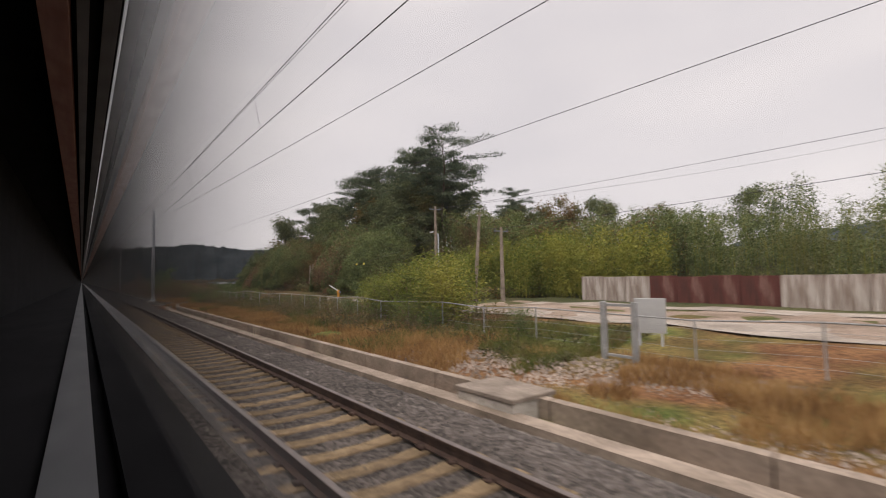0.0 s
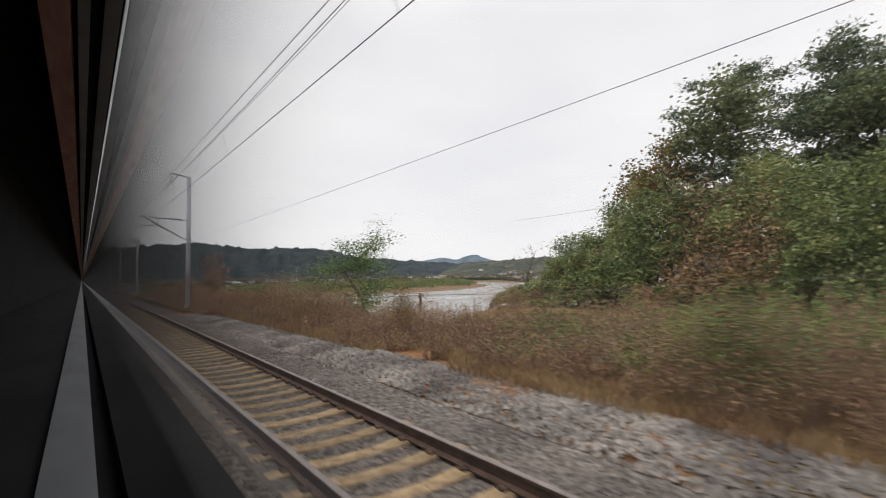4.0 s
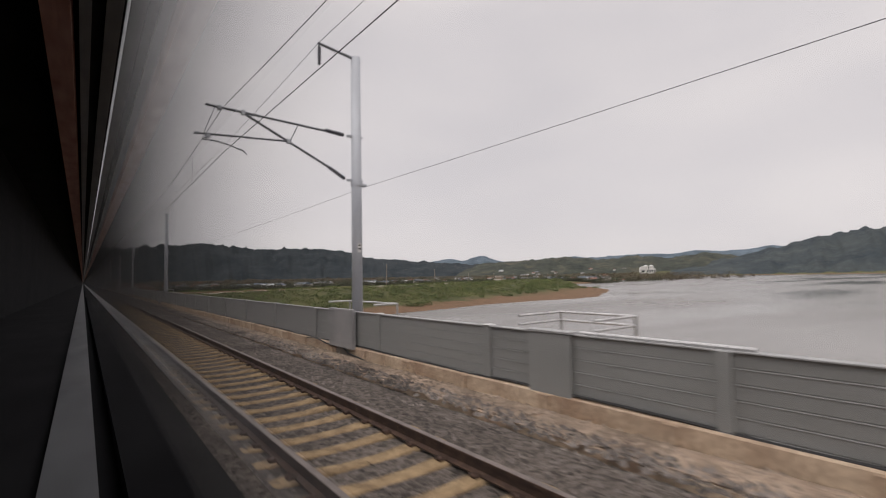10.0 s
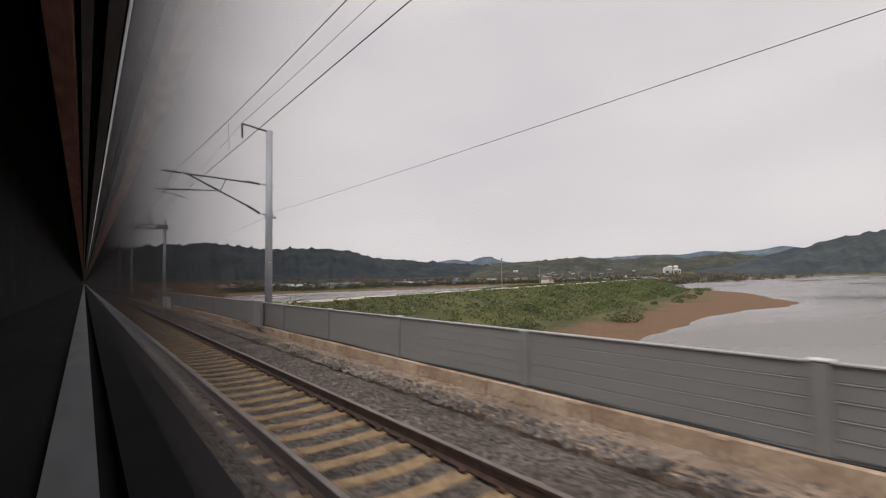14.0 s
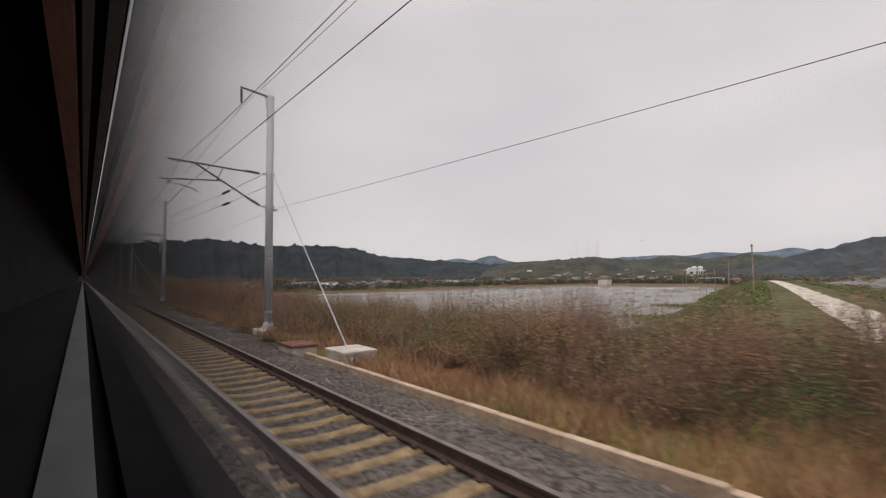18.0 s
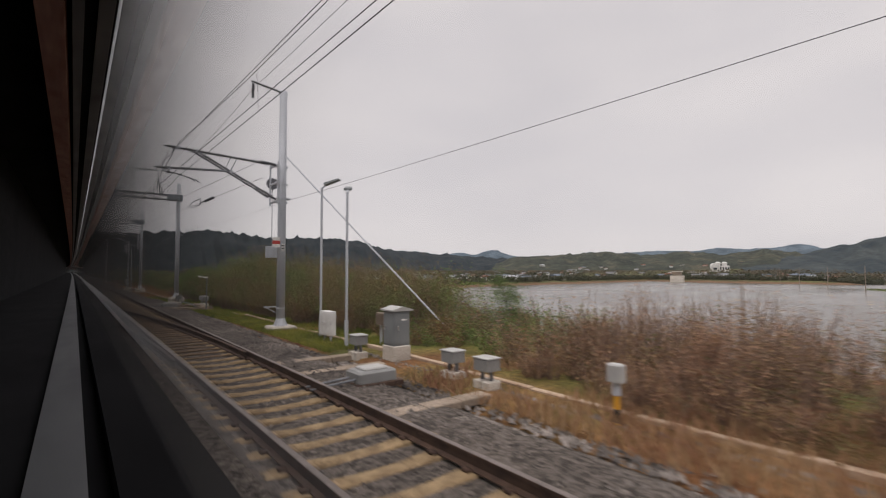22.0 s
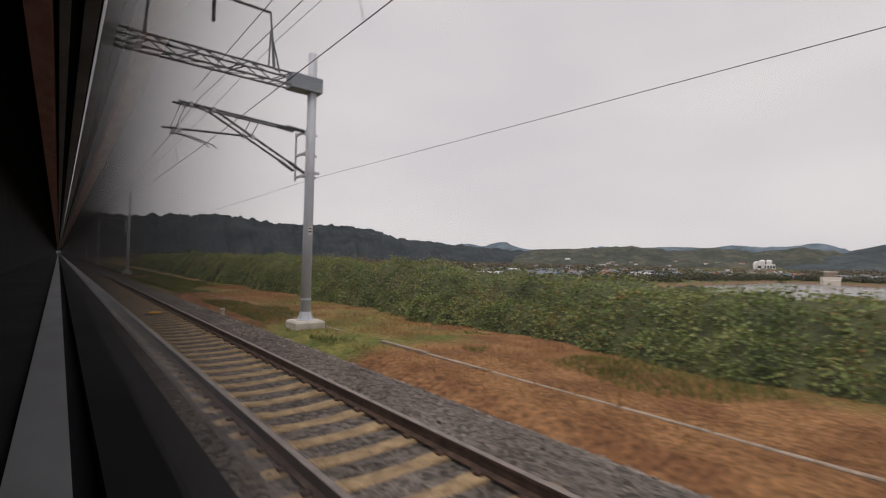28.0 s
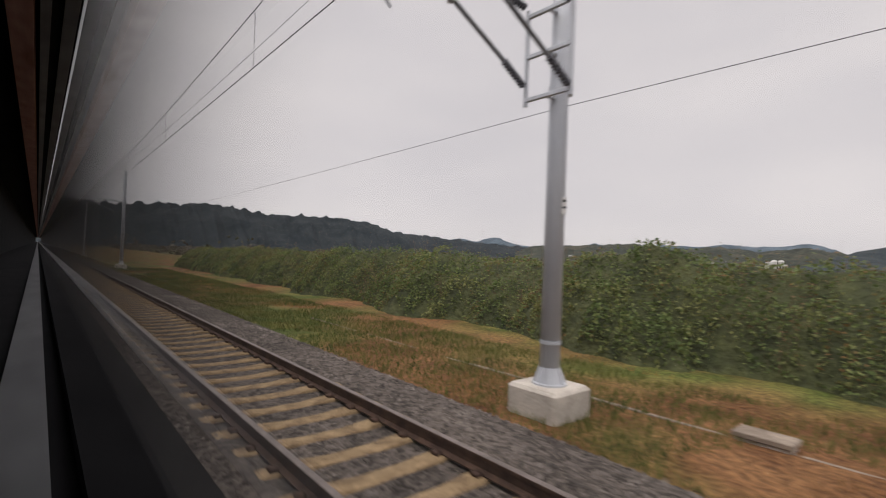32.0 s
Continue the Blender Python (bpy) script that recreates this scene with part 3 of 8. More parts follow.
# ---- far hills ----
def ridge(name, label, points, far_by, mat, depth, seed, origin=(0.0, 158.0), rough=0.10, foot=-6.0):
    """A wooded ridge far_by metres off whose skyline runs through (degrees to the right of the line, degrees up)."""
    a0, a1 = points[0][0], points[-1][0]
    n, k = int((a1 - a0) * 12) + 2, 14
    az = np.linspace(a0, a1, n)
    el = np.interp(az, [p[0] for p in points], [p[1] for p in points])
    el = np.convolve(np.pad(el, 10, mode="edge"), np.ones(21) / 21, mode="valid")
    el = el + rough * fbm(az, az * 0, seed, 4, 3.0) + 0.10 * rough * fbm(az, az * 0, seed + 7, 3, 0.35)
    crest = 1.9 + far_by * np.tan(np.radians(el))
    u = np.linspace(0, 1.15, k)
    A, U = np.meshgrid(az, u, indexing="ij")
    C = crest[:, None] * np.ones_like(U)
    prof = np.where(U < 1, np.sin(np.clip(U, 0, 1) * np.pi / 2) ** 1.2, 1 - (U - 1) * 1.5)
    R = far_by - depth * (1 - U) + 0.06 * depth * fbm(A * 12, U * 40, seed + 1, 3, 30)
    Z = foot + (C - foot) * prof * (1 + 0.08 * fbm(A * 9, U * 60, seed + 2, 4, 14) * (U < 0.95))
    X = origin[0] + R * np.sin(np.radians(A))
    Y = origin[1] + R * np.cos(np.radians(A))
    me = fast_mesh(name, np.stack([X.ravel(), Y.ravel(), Z.ravel()], axis=1), sheet(n, k)[:, ::-1], mat)
    return tagged(new(name, smooth(me)), label, "hill", kind="structure")


# aerial haze is mixed into these base colours, bluer for the farther hills
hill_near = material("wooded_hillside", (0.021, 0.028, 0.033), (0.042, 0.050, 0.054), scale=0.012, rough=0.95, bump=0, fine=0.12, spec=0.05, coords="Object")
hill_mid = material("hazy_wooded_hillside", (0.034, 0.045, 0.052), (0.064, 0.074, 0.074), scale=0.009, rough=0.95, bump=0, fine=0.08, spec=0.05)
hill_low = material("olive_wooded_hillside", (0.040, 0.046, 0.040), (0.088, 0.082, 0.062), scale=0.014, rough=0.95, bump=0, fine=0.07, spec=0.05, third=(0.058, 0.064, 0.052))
hill_far = material("haze_blue_hillside", (0.098, 0.126, 0.152), (0.113, 0.141, 0.167), scale=0.004, rough=0.95, bump=0, fine=0.01, spec=0.0)
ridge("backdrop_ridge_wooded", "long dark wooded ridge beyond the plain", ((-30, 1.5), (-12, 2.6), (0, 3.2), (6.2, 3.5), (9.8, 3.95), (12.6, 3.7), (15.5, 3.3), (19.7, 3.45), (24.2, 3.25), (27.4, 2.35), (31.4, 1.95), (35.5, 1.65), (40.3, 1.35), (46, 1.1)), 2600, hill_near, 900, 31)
ridge("backdrop_peaks", "pointed peaks on the skyline, coloured pale blue for haze", ((30, 0.8), (35.2, 1.6), (37.9, 1.95), (39.1, 2.25), (40.9, 1.75), (42.9, 2.6), (45.0, 1.75), (47.6, 1.45), (52, 1.5), (54.2, 2.15), (56, 1.75), (57.4, 1.95), (60, 2.05), (62.5, 2.1), (65, 2.0), (67, 2.35), (69, 2.1), (72, 2.2), (74, 2.6), (77, 1.4)), 4600, hill_far, 300, 32, origin=(0.0, 330.0), rough=0.04)
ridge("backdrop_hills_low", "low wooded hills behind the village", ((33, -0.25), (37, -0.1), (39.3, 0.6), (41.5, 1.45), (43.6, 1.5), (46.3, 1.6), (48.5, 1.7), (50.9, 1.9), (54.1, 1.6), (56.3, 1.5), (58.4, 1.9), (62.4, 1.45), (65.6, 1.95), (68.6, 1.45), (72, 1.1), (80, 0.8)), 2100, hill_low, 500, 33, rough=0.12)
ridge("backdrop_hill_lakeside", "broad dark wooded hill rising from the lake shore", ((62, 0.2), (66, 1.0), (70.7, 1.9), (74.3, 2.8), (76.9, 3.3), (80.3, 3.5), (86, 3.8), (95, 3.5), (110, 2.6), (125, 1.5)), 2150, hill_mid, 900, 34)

# ---- the two tracks ----
RAIL_L, RAIL_R = 1.86, 3.36
S0, S1 = -60.0, 640.0
HEAD = 0.036


def rail_profile(d):
    return [(d - 0.07, -0.17), (d + 0.07, -0.17), (d + 0.07, -0.155), (d + 0.012, -0.135), (d + 0.012, -0.045), (d + HEAD, -0.036),
            (d + HEAD, -0.006), (d - HEAD, -0.006), (d - HEAD, -0.036), (d - 0.012, -0.045), (d - 0.012, -0.135), (d - 0.07, -0.155)]


def head_profile(d):
    return [(d - HEAD, -0.0058), (d + HEAD, -0.0058), (d + 0.028, 0.0), (d - 0.028, 0.0)]


def sleeper_shape(half=1.22):
    """A concrete sleeper across x, its top dipping a little between the rail seats."""
    xs = (-half, -half + 0.04, -0.95, -0.55, -0.25, 0.25, 0.55, 0.95, half - 0.04, half)
    tops = (-0.20, -0.185, -0.172, -0.172, -0.20, -0.20, -0.172, -0.172, -0.185, -0.20)
    v, f = [], []
    for x, z in zip(xs, tops):
        v += [(x, -0.14, -0.36), (x, -0.115, z - 0.012), (x, -0.10, z), (x, 0.10, z), (x, 0.115, z - 0.012), (x, 0.14, -0.36)]
    for i in range(len(xs) - 1):
        f += [(i * 6 + j, i * 6 + (j + 1) % 6, i * 6 + 6 + (j + 1) % 6, i * 6 + 6 + j)[::-1] for j in range(6)]
    f += [tuple(range(6)), tuple(range(len(v) - 1, len(v) - 7, -1))]
    return Shape().add(v, f)


def track(name, label, left, right, near):
    t = thing(name, label, "railway track", kind="structure")
    for d in (left, right):
        r = part("rail", along(S0, S1, rail_profile(d)), rail_side, t, "rust-brown steel rail with worn bright head")
        part("rail_head", along(S0, S1, head_profile(d)), rail_head, r, "worn bright running surface")
    mid = (left + right) / 2
    me = sleeper_shape().mesh("sleeper", sleeper_concrete)
    clip = Shape()
    for x in (-0.75, 0.75):
        for y in (-1, 1):
            clip.box((x + y * 0.10 - 0.04, -0.05, -0.175), (x + y * 0.10 + 0.04, 0.05, -0.135))
    clip_me = clip.mesh("rail_clips", rail_side)
    rest_v, rest_f, k = [], [], 0
    plain_box = Shape().box((-1.22, -0.12, -0.36), (1.22, 0.12, -0.185))
    base = np.array(sleeper_shape().v if near else plain_box.v)
    quads = np.array([q for q in (sleeper_shape() if near else plain_box).f if len(q) == 4])
    count = int((S1 - S0) / 0.6)
    for i in range(count):
        s = S0 + i * 0.6
        if near and 0 <= s < 170:
            at = line_pose(s, mid + random.uniform(-0.02, 0.02), random.uniform(-0.006, 0.006), random.uniform(-0.6, 0.6))
            part("sleeper", me, sleeper_concrete, t, at=at)
        else:
            m = np.array(line_pose(s, mid, 0))
            rest_v.append(base @ m[:3, :3].T + m[:3, 3])
            rest_f.append(quads + k)
            k += len(base)
    ob = part("sleepers", fast_mesh("sleepers", np.concatenate(rest_v), np.concatenate(rest_f), sleeper_concrete), None, t, "row of dusty concrete sleepers")
    ob["kind"] = "stuff"
    if not near:
        return t
    cv, cf, k = [], [], 0
    cbase, cq = np.array(clip.v), np.array([q for q in clip.f if len(q) == 4])
    for i in range(count):
        m = np.array(line_pose(S0 + i * 0.6, mid, 0))
        cv.append(cbase @ m[:3, :3].T + m[:3, 3])
        cf.append(cq + k)
        k += len(cbase)
    ob = part("rail_fastenings", fast_mesh("rail_fastenings", np.concatenate(cv), np.concatenate(cf), rail_side), None, t, "rusty rail clips")
    ob["kind"] = "stuff"
    return t


track("railway_track_1", "ballasted railway track with rusty rails on concrete sleepers", RAIL_L, RAIL_R, True)
track("railway_track_2", "ballasted railway track under the train", -2.20, -0.70, False)


def ballast_z(d):
    return np.interp(d, [-5.4, -4.3, -3.6, 1.45, 1.62, 1.75, 3.5, 3.62, 3.8, 4.3, 4.6, 5.45], [-0.5, -0.24, -0.215, -0.165, -0.175, -0.212, -0.212, -0.20, -0.165, -0.17, -0.20, -0.52])


bed_d = np.concatenate([np.linspace(-5.5, -3.4, 6), np.linspace(-3.2, 1.0, 8), np.linspace(1.2, 5.5, 26)])
bed_s = np.arange(S0, S1, 1.0)
BS, BD = np.meshgrid(bed_s, bed_d, indexing="ij")
BZ = ballast_z(BD) + 0.012 * fbm(BS, BD, 41, 3, 1.7)
pts = [on_line(s, d) for s, d in zip(BS.ravel(), BD.ravel())]
bed = fast_mesh("ballast", [(p.x, p.y, z) for p, z in zip(pts, BZ.ravel())], sheet(len(bed_s), len(bed_d)), ballast_bed)
tagged(new("ballast", smooth(bed)), "bed of crushed grey-brown stone ballast", "ballast", kind="stuff")


def stones(name, label, count, s0, s1, d0, d1, size, seed, lift=0.0, zfun=ballast_z, mat=stone_mat):
    """Loose crushed stones, each a lumpy wedge."""
    r = np.random.default_rng(seed)
    base = np.array([(-1, -0.8, -0.5), (0.9, -1, -0.5), (1.1, 0.8, -0.5), (-0.8, 1, -0.5), (-0.45, -0.1, 0.7), (0.45, 0.15, 0.6)])
    tris = np.array([(0, 1, 5), (0, 5, 4), (1, 2, 5), (2, 3, 4), (2, 4, 5), (3, 0, 4)])
    s, d = r.uniform(s0, s1, count), r.uniform(d0, d1, count)
    c = on_lines(s, d)
    c[:, 2] = zfun(d) + lift
    ang = r.uniform(0, 2 * np.pi, count)
    k = size * r.uniform(0.6, 1.3, count)
    v = base[None] * (k[:, None, None] * r.uniform(0.7, 1.3, (count, 1, 3)) * 0.5) + r.normal(0, 0.12, (count, 6, 3)) * k[:, None, None]
    x = v[..., 0] * np.cos(ang)[:, None] - v[..., 1] * np.sin(ang)[:, None]
    y = v[..., 0] * np.sin(ang)[:, None] + v[..., 1] * np.cos(ang)[:, None]
    v = np.stack([x, y, v[..., 2]], -1) + c[:, None]
    f = tris[None] + (np.arange(count) * 6)[:, None, None]
    return tagged(new(name, fast_mesh(name, v.reshape(-1, 3), f.reshape(-1, 3), mat)), label, "ballast", kind="stuff")


stones("ballast_stones", "loose crushed ballast stones beside the rail", 85000, 0, 575, 3.45, 5.35, 0.062, 51)
stones("ballast_stones_between_rails", "loose crushed ballast stones between the sleepers", 38000, 0, 575, 1.93, 3.29, 0.052, 52, -0.008)
stones("ballast_stones_near", "loose crushed ballast stones between the tracks", 9000, 0, 575, 1.1, 1.8, 0.06, 53)


# ---- catenary poles ----
def insulator(a, b, radius=0.05, sheds=9):
    a, b = Vector(a), Vector(b)
    sh = Shape().tube([a, b], radius * 0.45, 6)
    for i in range(sheds):
        p = a + (b - a) * (i + 0.7) / (sheds + 0.4)
        w = (b - a).normalized() * 0.012
        sh.tube([p - w, p + w], radius, 8)
    return sh


def cantilever(t, reach, y=0.0, lift=0.0, flip=1, ox=0.0):
    """Bracket tubes from the pole towards the track: x points away from it."""
    up, low = 5.95 + lift, 4.7 + lift

    def X(v):
        return ox - v * flip

    top = part("top_tube", Shape().tube([(X(0.95), y, up + 0.03), (X(reach + 0.5), y, up + 0.16)], 0.032), dark_steel, t, "grey steel bracket tube")
    part("insulator", insulator((X(0.38), y, up), (X(0.95), y, up + 0.05), 0.062), insulator_mat, top, "dark ribbed insulator")
    brace = part("brace_tube", Shape().tube([(X(0.85), y, low + 0.28), (X(reach - 0.35), y, up + 0.11)], 0.034), dark_steel, t)
    part("insulator", insulator((X(0.36), y, low), (X(0.85), y, low + 0.28), 0.062), insulator_mat, brace, "dark ribbed insulator")
    k = 0.5
    arm = part("registration_tube", Shape().tube([(X(0.85 + k * (reach - 1.2)), y, low + 0.28 + k * 1.08), (X(reach + 0.75), y, low + 0.68)], 0.025), dark_steel, t)
    part("steady_arm", Shape().tube([(X(reach + 0.45), y, low + 0.66), (X(reach + 0.55), y, low + 0.56), (X(reach + 0.2), y, low + 0.55), (X(reach - 0.35), y, low + 0.41), (X(reach - 0.45), y, low + 0.32)], 0.016, 6), dark_steel, arm)
    part("hanger", Shape().tube([(X(1.7), y, up + 0.06), (X(1.95), y, low + 0.76)], 0.014, 5), dark_steel, t)
    part("hanger", Shape().tube([(X(reach + 0.3), y, up + 0.14), (X(reach + 0.55), y, low + 0.66)], 0.008, 5), dark_steel, t)
    for x, z in ((X(reach - 0.35), up + 0.12), (X(reach + 0.2), up + 0.14), (X(0.85 + k * (reach - 1.2)), low + 0.28 + k * 1.08), (X(reach + 0.45), low + 0.66)):
        part("clamp", Shape().box((x - 0.045, y - 0.05, z - 0.06), (x + 0.045, y + 0.05, z + 0.06), 0.01), galvanised, t)


portal_steel = material("portal_joint_steel", (0.24, 0.27, 0.30), (0.34, 0.37, 0.40), scale=1.5, rough=0.55, metal=0.15, bump=0.03, spec=0.4)


def catenary_pole(s, d, height, foot, arms, portal=False, top_arm=True, plinth=0.35, base=True, label=""):
    """A round steel mast with its base, bracket arms and fittings; the track lies towards -x."""
    t = thing("catenary_pole", label or "grey galvanised steel catenary pole on a concrete foundation", "catenary pole", line_pose(s, d), group="catenary poles along the line")
    part("mast", smooth(Shape().tube([(0, 0, foot), (0, 0, height * 0.5), (0, 0, height)], 0.155, 16, end=0.135).mesh("mast", galvanised)), None, t)
    if base:
        part("foundation", Shape().box((-0.46, -0.46, foot - plinth - 0.5), (0.46, 0.46, foot), 0.05), pale_concrete, t, "pale concrete foundation block")
        collar = Shape().tube([(0, 0, foot), (0, 0, foot + 0.03)], 0.27, 16).tube([(0, 0, foot + 0.03), (0, 0, foot + 0.26)], 0.22, 12, end=0.16)
        for i in range(8):
            a = i * math.pi / 4
            c, q = math.cos(a), math.sin(a)
            collar.add([(c * 0.15, q * 0.15, foot + 0.03), (c * 0.26, q * 0.26, foot + 0.03), (c * 0.16, q * 0.16, foot + 0.27), (c * 0.15 - q * 0.012, q * 0.15 + c * 0.012, foot + 0.03), (c * 0.26 - q * 0.012, q * 0.26 + c * 0.012, foot + 0.03), (c * 0.16 - q * 0.012, q * 0.16 + c * 0.012, foot + 0.27)], [(0, 1, 2), (5, 4, 3), (0, 3, 4, 1), (1, 4, 5, 2)])
        part("base_collar", collar, galvanised, t, "ribbed steel base collar")
    band = Shape().tube([(0, 0, 4.52), (0, 0, 4.62)], 0.165, 14).box((0.14, -0.05, 4.53), (0.30, 0.05, 4.61), 0.01)
    part("feeder_clamp", band, galvanised, t)
    plate = part("number_plate", Shape().box((-0.06, -0.165, 2.62), (0.06, -0.155, 2.88)), white_paint, t, "small white number plate")
    for z in (2.70, 2.80):
        part("printed_bar", Shape().box((-0.045, -0.168, z), (0.045, -0.166, z + 0.04)), black_paint, plate)
    part("bonding_band", Shape().tube([(0, 0, foot + 0.62), (0, 0, foot + 0.67)], 0.163, 14), galvanised, t)
    if arms:
        frame_x = -0.30
        for z in (4.42, 5.1, 5.75) if arms == 2 else (4.68, 5.95):
            br = Shape().box((frame_x, -0.035, z - 0.035), (0.2, 0.035, z + 0.035), 0.008)
            if arms == 2:
                br.box((-0.33, -0.45, z - 0.03), (-0.27, 0.45, z + 0.03), 0.008)
            part("bracket", br, galvanised, t, "steel bracket holding the arms")
        if arms == 2:
            for y in (-0.42, 0.42):
                part("bracket_post", Shape().tube([(-0.30, y, 4.32), (-0.30, y, 5.85)], 0.035, 8), galvanised, t)
        for y, lift in (((-0.42, -0.25), (0.42, -0.07)) if arms == 2 else ((0.0, 0.0),)):
            cantilever(t, d - 2.75, y, lift)
    if top_arm:
        part("top_arm", Shape().tube([(0.15, 0, height - 0.08), (-1.15, 0, height + 0.12)], 0.04), dark_steel, t)
        part("hanging_insulator", insulator((-1.1, 0, height + 0.05), (-1.1, 0, height - 0.5), 0.055, 7), insulator_mat, t, "dark ribbed insulator hanging from the arm")
    if portal:
        beam = part("portal_beam", Shape().box((-0.75, -0.25, 7.05), (0.25, 0.25, 7.5), 0.02), portal_steel, t, "blue-grey steel box joint and lattice beam")
        lat, x0, x1 = Shape(), -0.75, -14.0
        for y in (-0.2, 0.2):
            for z in (7.1, 7.45):
                lat.tube([(x0, y, z), (x1, y, z)], 0.03, 6)
        n = 22
        for i in range(n):
            xa, xb = x0 + (x1 - x0) * i / n, x0 + (x1 - x0) * (i + 1) / n
            za, zb = (7.1, 7.45) if i % 2 else (7.45, 7.1)
            for y in (-0.2, 0.2):
                lat.tube([(xa, y, za), (xb, y, zb)], 0.02, 5)
            lat.tube([(xa, -0.2, 7.1), (xb, 0.2, 7.1)], 0.016, 5)
            lat.tube([(xa, 0.2, 7.45), (xb, -0.2, 7.45)], 0.016, 5)
        part("lattice", lat, dark_steel, beam, "lattice of thin steel bars")
        hoop = Shape().tube([(-1.2, 0, 7.5), (-1.35, 0, 9.15), (-4.4, 0, 9.15), (-4.5, 0, 7.5)], 0.045, 6)
        hoop.tube([(-1.0, 0.1, 7.5), (-1.33, 0, 8.6)], 0.025, 5).tube([(-1.4, -0.1, 7.5), (-1.33, 0, 8.6)], 0.025, 5)
        part("wire_hoop", hoop, dark_steel, t, "steel hoop over the beam")
        part("hanging_insulator", insulator((-2.9, 0, 9.1), (-2.9, 0, 8.35), 0.06, 9), insulator_mat, t)
        part("far_mast", Shape().tube([(-14.1, 0, -1.2), (-14.1, 0, 8.2)], 0.15, 12), galvanised, t)
        if arms == 0 or arms == 3:
            part("drop_post", Shape().tube([(-6.75, 0, 7.1), (-6.75, 0, 4.4)], 0.07, 8), galvanised, t)
            if s < 400:
                cantilever(t, 3.5, flip=-1, ox=-6.75)
    return t


POLES = [(56.2, 5.75, 9.0, -0.15, 1, False), (108.2, 5.8, 9.0, -0.1, 1, False), (151.0, 6.2, 8.0, 0.15, 0, True), (187.8, 6.2, 8.3, 0.15, 1, False),
         (226.8, 6.2, 8.3, 0.15, 1, False), (264.2, 6.2, 8.3, 0.15, 1, False), (297.17, 6.2, 8.0, 0.15, 0, True), (330.75, 5.75, 9.1, -0.05, 1, False), (361.0, 5.75, 8.9, -0.05, 2, False),
         (397.66, 6.05, 8.6, -0.1, 2, False), (419.7, 6.1, 8.3, 0.0, 0, True), (441.8, 6.1, 8.3, 0.0, 2, True), (489.5, 6.0, 8.3, 0.0, 2, True), (538.9, 6.1, 8.9, 0.0, 2, False),
         (588.5, 6.1, 8.9, 0.0, 1, False), (636.0, 6.1, 8.9, 0.0, 1, False)]
for s, d, height, foot, arms, portal in POLES:
    catenary_pole(s, d, height, foot, arms, portal, top_arm=not portal, label="grey steel catenary pole carrying a lattice portal beam" if portal else "")


# ---- overhead wires ----
def wire(name, label, points, radius):
    return solid(name, Shape().tube(points, radius, 5), wire_mat, label, "overhead wire", group="overhead wires")


stops = [(-48.0, 5.8, 9.0)] + [(p[0], p[1], p[2]) for p in POLES]


def swung(fun, sag):
    pts = []
    for i in range(len(stops) - 1):
        for j in range(10):
            u = j / 10
            a, b = fun(i), fun(i + 1)
            s = stops[i][0] + (stops[i + 1][0] - stops[i][0]) * u
            pts.append(on_line(s, a[0] + (b[0] - a[0]) * u, a[1] + (b[1] - a[1]) * u - 4 * sag * u * (1 - u)))
    return pts


FEEDER = (4.5, 4.7, 4.66, 4.66, 4.54, 4.6, 4.84, 4.04, 4.66, 4.5, 4.55, 4.9, 4.42, 4.47, 4.40, 4.35, 4.35)


def stagger(i):
    return 2.85 + (0.2 if i % 2 else -0.2)


wire("contact_wire", "dark overhead contact wire above the track", swung(lambda i: (stagger(i), 5.0), 0.03), 0.008)
wire("messenger_wire", "dark messenger wire sagging between poles", swung(lambda i: (stagger(i) * 0.4 + 1.6, 6.15), 0.55), 0.0075)
wire("protective_wire", "thin wire strung along the pole tops", swung(lambda i: (stops[i][1] - 1.1, 8.45), 0.35), 0.0075)
wire("feeder_wire", "thin feeder wire clamped to the poles", swung(lambda i: (stops[i][1] + 0.30, FEEDER[i]), 0.15), 0.0055)
for i in range(len(stops) - 1):
    sa, sb = stops[i][0], stops[i + 1][0]
    n = max(3, int((sb - sa) / 7))
    for j in range(1, n):
        u = (j - 0.5) / (n - 0.5)
        a, b = stagger(i), stagger(i + 1)
        c = a + (b - a) * u
        zt = 6.15 - 4 * 0.55 * u * (1 - u)
        s = sa + (sb - sa) * u
        wire("dropper", "thin dropper between messenger and contact wire", [on_line(s, c, 5.0 - 0.12 * u * (1 - u)), on_line(s, c * 0.4 + 1.6, zt)], 0.0045)
# wires that come in from their anchors
for nm, run in (("anchor_wire", ((-48, 6.2, 5.5), (0, 5.1, 5.55), (56, 2.9, 5.75), (108, 2.6, 6.1))), ("anchor_wire", ((330.6, 5.6, 6.0), (334, 5.0, 5.72), (361, 3.4, 5.9), (397, 2.7, 6.1), (420, 2.4, 6.2))),
                ("anchor_wire", ((330.6, 5.6, 5.45), (334, 5.0, 5.2), (361, 3.3, 5.2), (397, 2.6, 5.2), (420, 2.3, 5.3))), ("anchor_wire", ((397.6, 5.3, 5.25), (403, 4.3, 4.85), (420, 3.5, 5.0), (442, 2.8, 5.2))),
                ("anchor_wire", ((397.6, 5.3, 5.9), (420, 3.9, 5.9), (442, 2.9, 6.2), (489, 2.6, 6.2)))):
    wire(nm, "overhead wire running in from its anchor pole", [on_line(*(a + (b - a) * k / 6 for a, b in zip(p, q))) for p, q in zip(run, run[1:]) for k in range(7)], 0.0075)

# ---- train window recess ----
H = EYE_HEIGHT
T0, T1 = -8.0, 650.0
car = thing("train_carriage_side", "dark train window recess with aluminium frame and pinkish curtain", "train window", kind="structure")


def strip(name, prof, mat, label=""):
    return part(name, along(T0, T1, prof, 4.0), mat, car, label)


